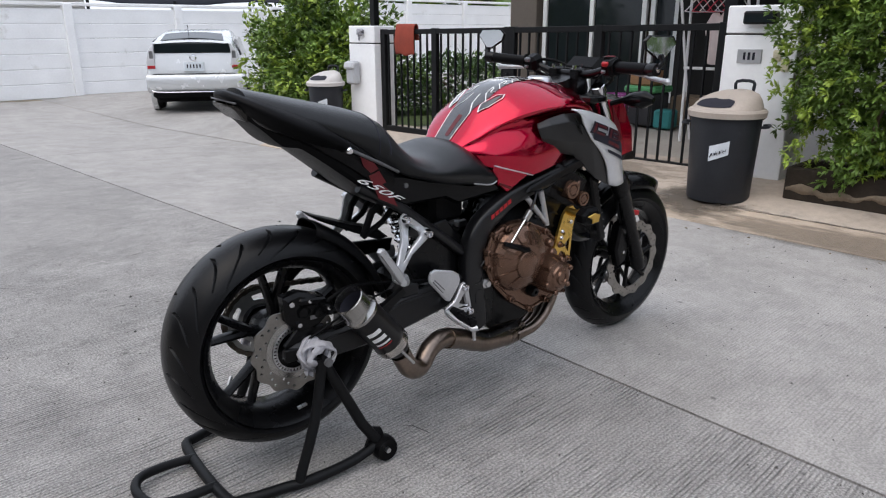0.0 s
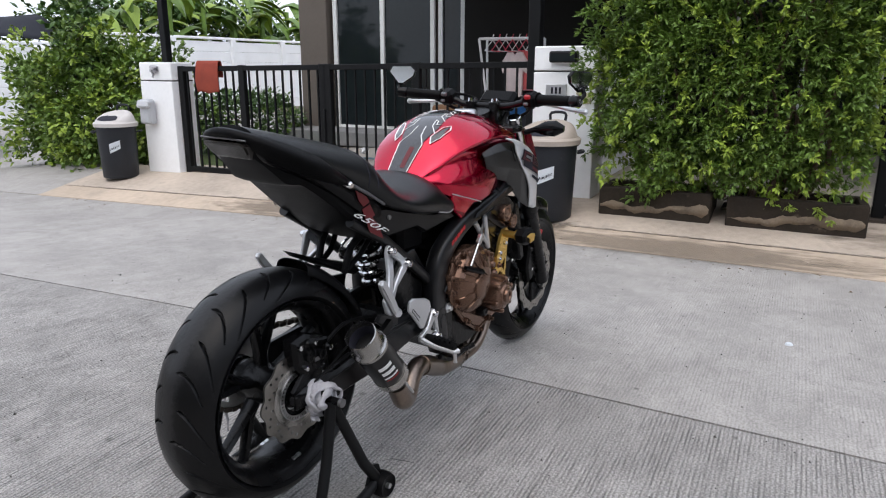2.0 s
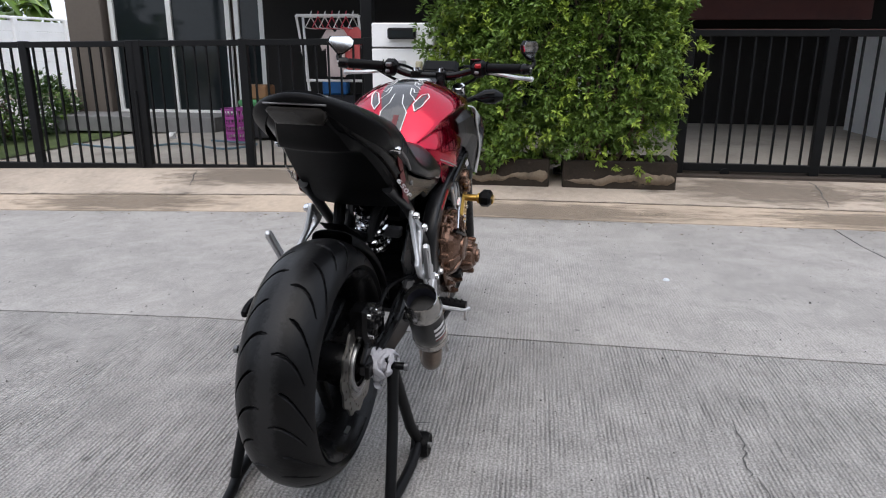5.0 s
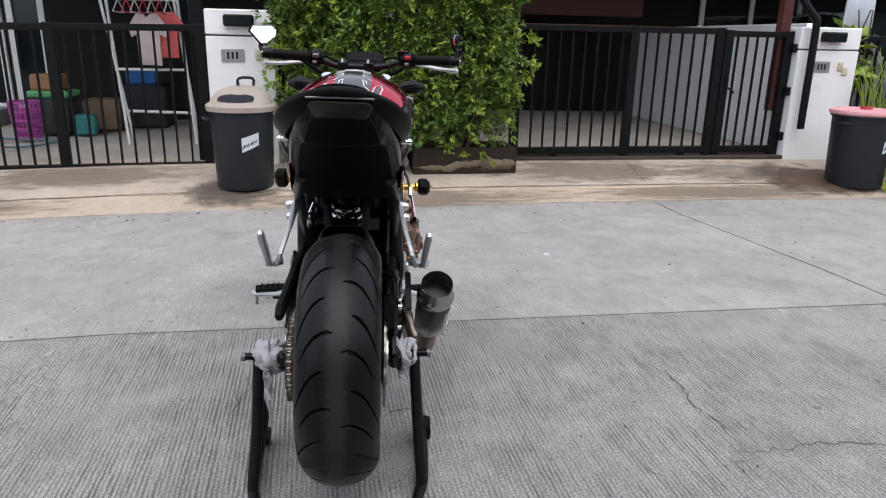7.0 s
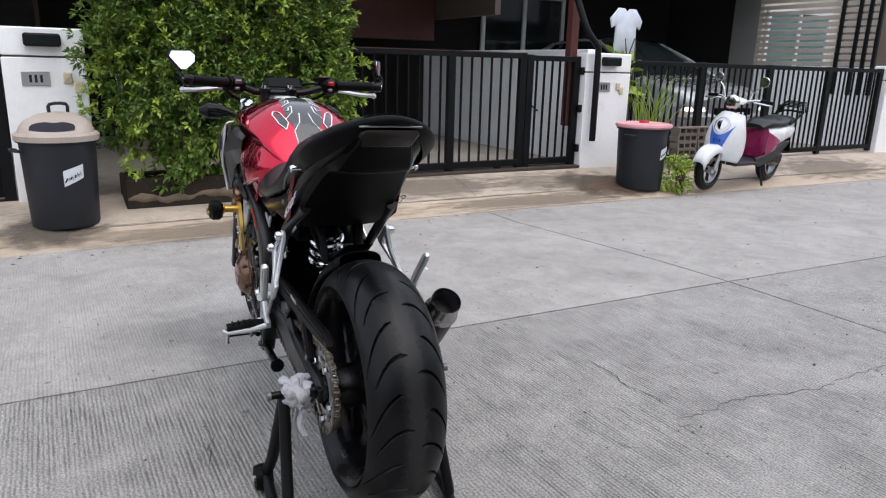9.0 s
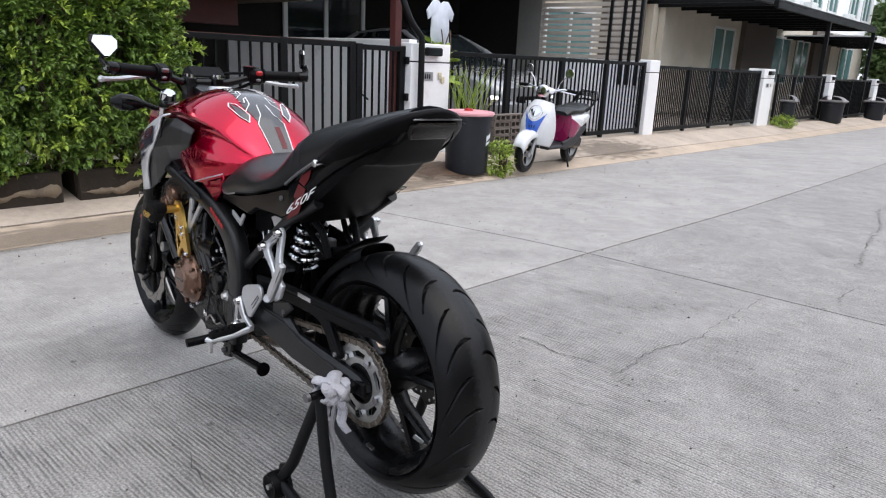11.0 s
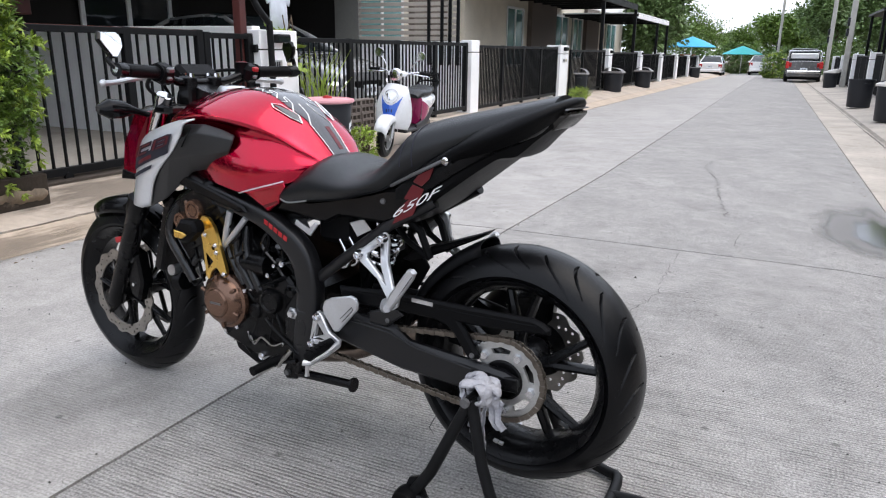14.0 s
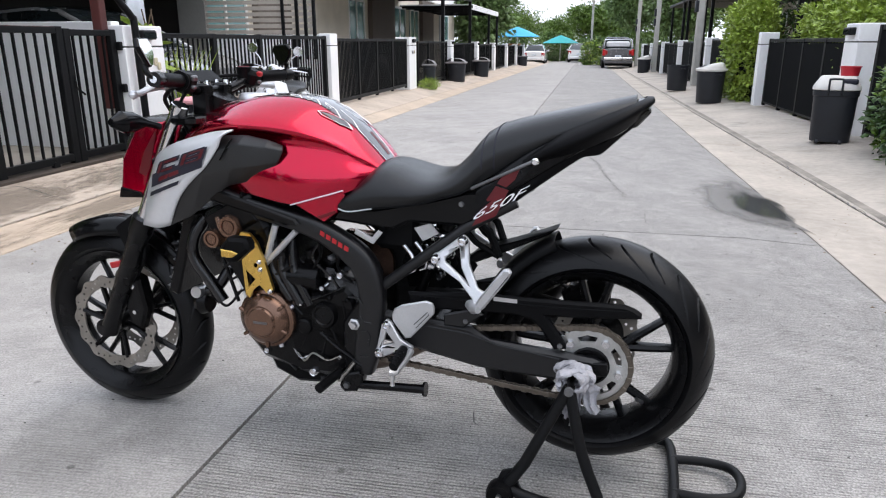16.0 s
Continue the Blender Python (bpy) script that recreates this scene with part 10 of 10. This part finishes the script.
rack = part("carrier", tubeb(smooth_path([(0.0, 0.14, 0.63), (-0.18, 0.13, 0.7), (-0.32, 0.1, 0.74), (-0.36, 0, 0.745), (-0.32, -0.1, 0.74), (-0.18, -0.13, 0.7), (0.0, -0.14, 0.63)], 4), 0.011, 10), MATTE, sc, "black rear carrier rack")
for k in range(5):
    part("carrier_bar", tubeb([(-0.17 - 0.04 * k, 0.125, 0.7 + 0.012 * k), (-0.19 - 0.04 * k, 0.1, 0.8 + 0.012 * k), (-0.19 - 0.04 * k, -0.1, 0.8 + 0.012 * k), (-0.17 - 0.04 * k, -0.125, 0.7 + 0.012 * k)], 0.007, 8), MATTE, rack)
part("tail_lamp", boxb((-0.29, 0, 0.55), (0.04, 0.12, 0.06), ch=0.015), REDMARK, sc)
part("engine", boxb((0.12, 0.03, 0.27), (0.34, 0.2, 0.16), (0, -6, 0), ch=0.04), DARKIN, sc)
part("exhaust", tubeb([(0.15, -0.14, 0.21), (0.0, -0.16, 0.23), (-0.22, -0.16, 0.29)], [0.03, 0.05, 0.045], 16), DARKIN, sc)
part("rear_mudguard", boxb((-0.26, 0, 0.42), (0.02, 0.14, 0.24), (0, 22, 0), ch=0.006), MATTE, sc)
part("side_stand", tubeb([(0.45, 0.12, 0.24), (0.5, 0.22, 0.028)], 0.012, 8), SATIN, sc)
sc.matrix_basis = sc.matrix_basis @ pose(0, 0, 0, -5, 0, 0)
part("steering_column", tubeb([(WB - 0.12, 0, 0.5), (WB - 0.25, 0, 0.84)], 0.03, 14), SATIN, sc)
hbx = WB - 0.255
part("handlebar_cover", skin([[(hbx + 0.07, 0, 0.85), (hbx + 0.06, 0.05, 0.85), (hbx + 0.02, 0.1, 0.85)], [(hbx + 0.05, 0, 0.9), (hbx + 0.03, 0.06, 0.895), (hbx, 0.12, 0.885)], [(hbx - 0.02, 0, 0.91), (hbx - 0.03, 0.06, 0.905), (hbx - 0.04, 0.12, 0.885)], [(hbx - 0.06, 0, 0.86), (hbx - 0.06, 0.06, 0.86), (hbx - 0.06, 0.11, 0.86)]], mirror=True, ku=3, kv=3), SCWHITE, sc)
part("headlight", latheb([(0.04, -0.05), (0.068, -0.03), (0.074, 0.0), (0.07, 0.012), (0.055, 0.028), (0, 0.034)], c=(hbx + 0.06, 0, 0.86), axis="x", n=28), CHROME, sc, "round chrome headlight")
part("handlebar", tubeb(smooth_path([(hbx - 0.08, 0.33, 0.89), (hbx - 0.04, 0.2, 0.9), (hbx, 0.08, 0.875), (hbx, -0.08, 0.875), (hbx - 0.04, -0.2, 0.9), (hbx - 0.08, -0.33, 0.89)], 4), 0.012, 10), CHROME, sc)
for s in (1, -1):
    part("grip", tubeb([(hbx - 0.05, 0.225 * s, 0.9), (hbx - 0.08, 0.34 * s, 0.89)], 0.018, 12), MATTE, sc)
    part("brake_lever", tubeb(smooth_path([(hbx + 0.0, 0.16 * s, 0.885), (hbx + 0.01, 0.22 * s, 0.88), (hbx - 0.02, 0.34 * s, 0.87)], 4), 0.008, 8), CHROME, sc)
    stem = part("mirror_stem", tubeb(smooth_path([(hbx - 0.02, 0.13 * s, 0.9), (hbx - 0.02, 0.16 * s, 0.98), (hbx - 0.03, 0.22 * s, 1.04)], 4), 0.006, 8), CHROME, sc)
    part("mirror_head", latheb([(0, -0.014), (0.035, -0.01), (0.05, 0.004), (0.047, 0.01), (0, 0.008)], c=(hbx - 0.03, 0.235 * s, 1.075), axis="x", n=24), CHROME, stem, "round chrome mirror")

# ---- marks and litter on the ground ----
CRACK = mat("crack_shadow_and_grit", (0.11, 0.105, 0.1), 0.95, var=0.4, scale=40, bump=0.3)
SCUFF = mat("black_rubber_scuff", (0.07, 0.068, 0.066), 0.8, var=0.4, scale=50)
rng = random.Random(77)


def crack(pts, w, label, m=CRACK, jag=0.005, step=0.022):
    """A thin jagged line on the concrete."""
    line = []
    for (x0, y0), (x1, y1) in zip(pts, pts[1:]):
        d = math.hypot(x1 - x0, y1 - y0)
        k = max(2, int(d / step))
        for i in range(k):
            t = i / k
            line.append((x0 + (x1 - x0) * t + rng.gauss(0, jag), y0 + (y1 - y0) * t + rng.gauss(0, jag)))
    line.append(pts[-1])
    bm = bmesh.new()
    last = None
    for i, (x, y) in enumerate(line):
        a, b = line[max(0, i - 1)], line[min(len(line) - 1, i + 1)]
        dx, dy = b[0] - a[0], b[1] - a[1]
        n = math.hypot(dx, dy) or 1
        hw = w * 0.62 * rng.uniform(0.25, 1.0) * min(1, (i + 0.3) / 3, (len(line) - i - 0.7) / 3)
        z = gz(x, y) + (0.0025 if -0.42 < x < 4.15 else 0.0135)
        pair = (bm.verts.new((x - dy / n * hw, y + dx / n * hw, z)), bm.verts.new((x + dy / n * hw, y - dx / n * hw, z)))
        if last:
            bm.faces.new([last[0], last[1], pair[1], pair[0]])
        last = pair
    o = part("road_crack", bm, m, None, smooth=0)
    return tagged(o, label, "crack", kind="structure")


crack([(.86, .61), (.85, .45), (.87, .33), (.83, .16), (.79, -.01), (.8, -.38), (.78, -.8)], 0.0035, "thin jagged crack in the grey concrete")
crack([(1.11, .56), (1.02, .55), (.93, .57)], 0.004, "thin jagged crack in the grey concrete")
crack([(.85, .87), (.8, .85), (.77, .82)], 0.007, "dark spalled crack in the concrete")
crack([(.84, .65), (.82, .6), (.81, .56)], 0.006, "dark spalled crack in the concrete")
crack([(.91, -4.7), (.96, -4.24), (.78, -3.39), (.69, -2.45), (.6, -1.85)], 0.008, "long wandering crack in the road slab", jag=0.012)
crack([(.55, -5.6), (.7, -5.2), (.9, -4.75)], 0.007, "long wandering crack in the road slab", jag=0.012)
crack([(.5, -1.4), (.52, -1.1), (.47, -.9)], 0.004, "thin jagged crack in the grey concrete")
crack([(1.36, .54), (1.18, .55), (1.06, .58)], 0.005, "black scuff mark on the concrete", SCUFF, 0.006)
crack([(1.18, 1.51), (1.21, 1.48), (1.22, 1.42)], 0.009, "black scuff mark on the concrete", SCUFF, 0.006)
crack([(1.42, 1.9), (1.3, 1.95), (1.25, 1.96)], 0.005, "black scuff mark on the concrete", SCUFF, 0.006)


def wet(name, base, rough, edge, amount, grain=1.3, detail=3):
    """A soft-edged damp film over the concrete: strong in the middle, ragged and clear at the rim."""
    m = bpy.data.materials.new(name)
    m.use_nodes = True
    n, l = m.node_tree.nodes, m.node_tree.links
    b = n["Principled BSDF"]
    b.inputs["Base Color"].default_value = (*base, 1)
    b.inputs["Roughness"].default_value = rough
    tc = n.new("ShaderNodeTexCoord")
    ln_ = n.new("ShaderNodeVectorMath")
    ln_.operation = "LENGTH"
    l.new(tc.outputs["Object"], ln_.inputs[0])
    nz = n.new("ShaderNodeTexNoise")
    nz.inputs["Scale"].default_value, nz.inputs["Detail"].default_value = grain, detail
    l.new(tc.outputs["Object"], nz.inputs["Vector"])
    ad = n.new("ShaderNodeMath")
    ad.operation = "MULTIPLY_ADD"
    l.new(nz.outputs["Fac"], ad.inputs[0])
    ad.inputs[1].default_value = 1.1
    l.new(ln_.outputs["Value"], ad.inputs[2])
    mr_ = n.new("ShaderNodeMapRange")
    mr_.inputs["From Min"].default_value, mr_.inputs["From Max"].default_value = 1.25 - edge, 1.25
    mr_.inputs["To Min"].default_value, mr_.inputs["To Max"].default_value = amount, 0.0
    l.new(ad.outputs[0], mr_.inputs["Value"])
    l.new(mr_.outputs[0], b.inputs["Alpha"])
    return m


def film_patch(name, x, y, rx, ry, rz, lift, m, label, category):
    bm = bmesh.new()
    rot = Matrix.Rotation(radians(rz), 2)
    rings = []
    for k in range(1, 9):
        ring = []
        for i in range(40):
            a = 2 * math.pi * i / 40
            u = rot @ Vector((rx * math.cos(a) * k / 8, ry * math.sin(a) * k / 8))
            ring.append(bm.verts.new((math.cos(a) * k / 8, math.sin(a) * k / 8, gz(x + u.x, y + u.y) + lift)))
        rings.append(ring)
    bm.faces.new(rings[0])
    for a, b in zip(rings, rings[1:]):
        for i in range(40):
            bm.faces.new([a[i], b[i], b[(i + 1) % 40], a[(i + 1) % 40]])
    o = part(name, bm, m, None, smooth=60)
    o.matrix_basis = Matrix.Translation((x, y, 0.009 if x > 4.1 or x < -0.44 else 0)) @ Matrix.Rotation(radians(rz), 4, "Z") @ Matrix.Diagonal((rx, ry, 1, 1))
    return tagged(o, label, category, kind="structure")


film_patch("wet_patch", -0.32, -1.95, 0.6, 1.3, 6, 0.0035, wet("wet_concrete", (0.17, 0.155, 0.142), 0.4, 0.22, 0.8), "dark damp patch round a puddle on the road", "wet patch")
film_patch("puddle", -0.31, -1.85, 0.27, 0.72, 6, 0.0065, wet("puddle_water", (0.06, 0.062, 0.065), 0.09, 0.2, 0.75), "shallow puddle reflecting the sky", "puddle")
film_patch("wet_patch", 4.55, -2.45, 0.55, 0.75, 0, 0.004, wet("rusty_damp", (0.09, 0.05, 0.028), 0.6, 0.35, 0.85, 3.0, 7), "brown damp stain below the rubbish bin", "stain")
# darker ragged film laid round the foot of the bin
film_patch("wet_patch", 4.45, 2.3, 0.42, 0.5, 0, 0.004, wet("dark_bin_patch", (0.11, 0.09, 0.07), 0.7, 0.4, 0.75, 4.0, 8), "dark ragged patch round the rubbish bin", "stain")

for i, (x, y, rx, ry) in enumerate(((4.75, -0.6, 0.28, 0.9), (4.7, -1.9, 0.25, 0.7), (4.85, 3.4, 0.25, 0.9), (4.3, 4.3, 0.2, 0.9), (4.25, 1.1, 0.18, 1.2), (4.6, -6.2, 0.4, 1.1), (4.28, -1.5, 0.16, 1.3))):
    film_patch("wet_patch", x, y, rx * 1.5, ry * 1.5, 0, 0.0045 if x > 4.1 or x < -0.4 else 0.003, bpy.data.materials["grime"] if i else wet("grime", (0.15, 0.122, 0.095), 0.85, 0.3, 0.45, 7.0, 10), "weathered dark dirt stain on the concrete", "stain")
film_patch("wet_patch", 2.28, 1.86, 0.55, 0.42, 20, 0.0035, wet("dull_grey_stain", (0.19, 0.183, 0.178), 0.75, 0.5, 0.22, 3.2, 9), "mottled grey stain on the road slab", "stain")
# cracked seams of the apron
for pts in ([(4.452, 7.5), (4.455, 3.0), (4.45, -2.0), (4.455, -8.0)], [(4.6, 3.9), (4.9, 4.0), (5.05, 4.05)], [(4.46, -0.9), (4.8, -0.95), (5.05, -0.92)], [(4.46, -5.6), (4.8, -5.5), (5.1, -5.55)], [(-0.96, -0.8), (-1.6, -0.86), (-2.1, -0.84)], [(-0.96, -6.1), (-1.5, -6.0), (-2.1, -6.05)], [(-0.95, 1.5), (-0.955, -4.0), (-0.95, -10.0)]):
    crack(pts, 0.011, "dark broken seam in the concrete apron", jag=0.006, step=0.05)

# litter: grit, leaf scraps and crumbs, too many to count
LEAFDRY = mat("dry_leaf", (0.16, 0.1, 0.045), 0.8, var=0.4, scale=20, island=0.5)
verts, faces = [], []
nprng = np.random.default_rng(5)
for i in range(900):
    zone = i % 3
    if zone == 0:
        x, y = nprng.uniform(4.15, 5.0), nprng.uniform(-8, 7)
    elif zone == 1:
        x, y = nprng.normal(4.1, 0.1), nprng.uniform(-8, 7)
    else:
        x, y = nprng.uniform(-1.0, -0.3), nprng.uniform(-9, 2)
    r = nprng.uniform(0.004, 0.014)
    a = nprng.uniform(0, 6.28)
    z = gz(x, y) + 0.002
    k = len(verts)
    verts += [(x + r * math.cos(a), y + r * math.sin(a), z), (x - r * 0.4 * math.sin(a), y + r * 0.4 * math.cos(a), z + r * 0.4), (x - r * math.cos(a), y - r * math.sin(a), z), (x + r * 0.4 * math.sin(a), y - r * 0.4 * math.cos(a), z + r * 0.3)]
    faces += [(k, k + 1, k + 2), (k, k + 2, k + 3)]
me = bpy.data.meshes.new("leaf_litter")
me.from_pydata(verts, [], faces)
me.materials.append(LEAFDRY)
tagged(new("leaf_litter", me), "scattered dry leaf scraps along the gutter", "litter", kind="stuff")
GRIT = mat("dark_grit", (0.09, 0.085, 0.08), 0.9, var=0.4, island=0.6)
verts, faces = [], []
for i in range(1500):
    x, y = nprng.uniform(-0.4, 4.1), nprng.uniform(-6, 4.5)
    r = nprng.uniform(0.0015, 0.005) * (1.8 if i % 19 == 0 else 1)
    z = gz(x, y)
    k = len(verts)
    verts += [(x + r, y, z + 0.001), (x - r * 0.5, y + r * 0.8, z + 0.001), (x - r * 0.5, y - r * 0.8, z + 0.001), (x, y, z + 0.001 + r)]
    faces += [(k, k + 1, k + 3), (k + 1, k + 2, k + 3), (k + 2, k, k + 3)]
me = bpy.data.meshes.new("road_grit")
me.from_pydata(verts, [], faces)
me.materials.append(GRIT)
tagged(new("road_grit", me), "loose dark grit on the concrete road", "grit", kind="stuff")
peb = part("pebble", latheb([(0, 0.012), (0.012, 0.009), (0.017, 0.002), (0.012, -0.002)], c=(0, 0, 0), n=9), PAPER, None)
peb.matrix_basis = pose(2.77, 0.49, gz(2.77, 0.49))
tagged(peb, "small pale pebble lying on the road", "pebble")
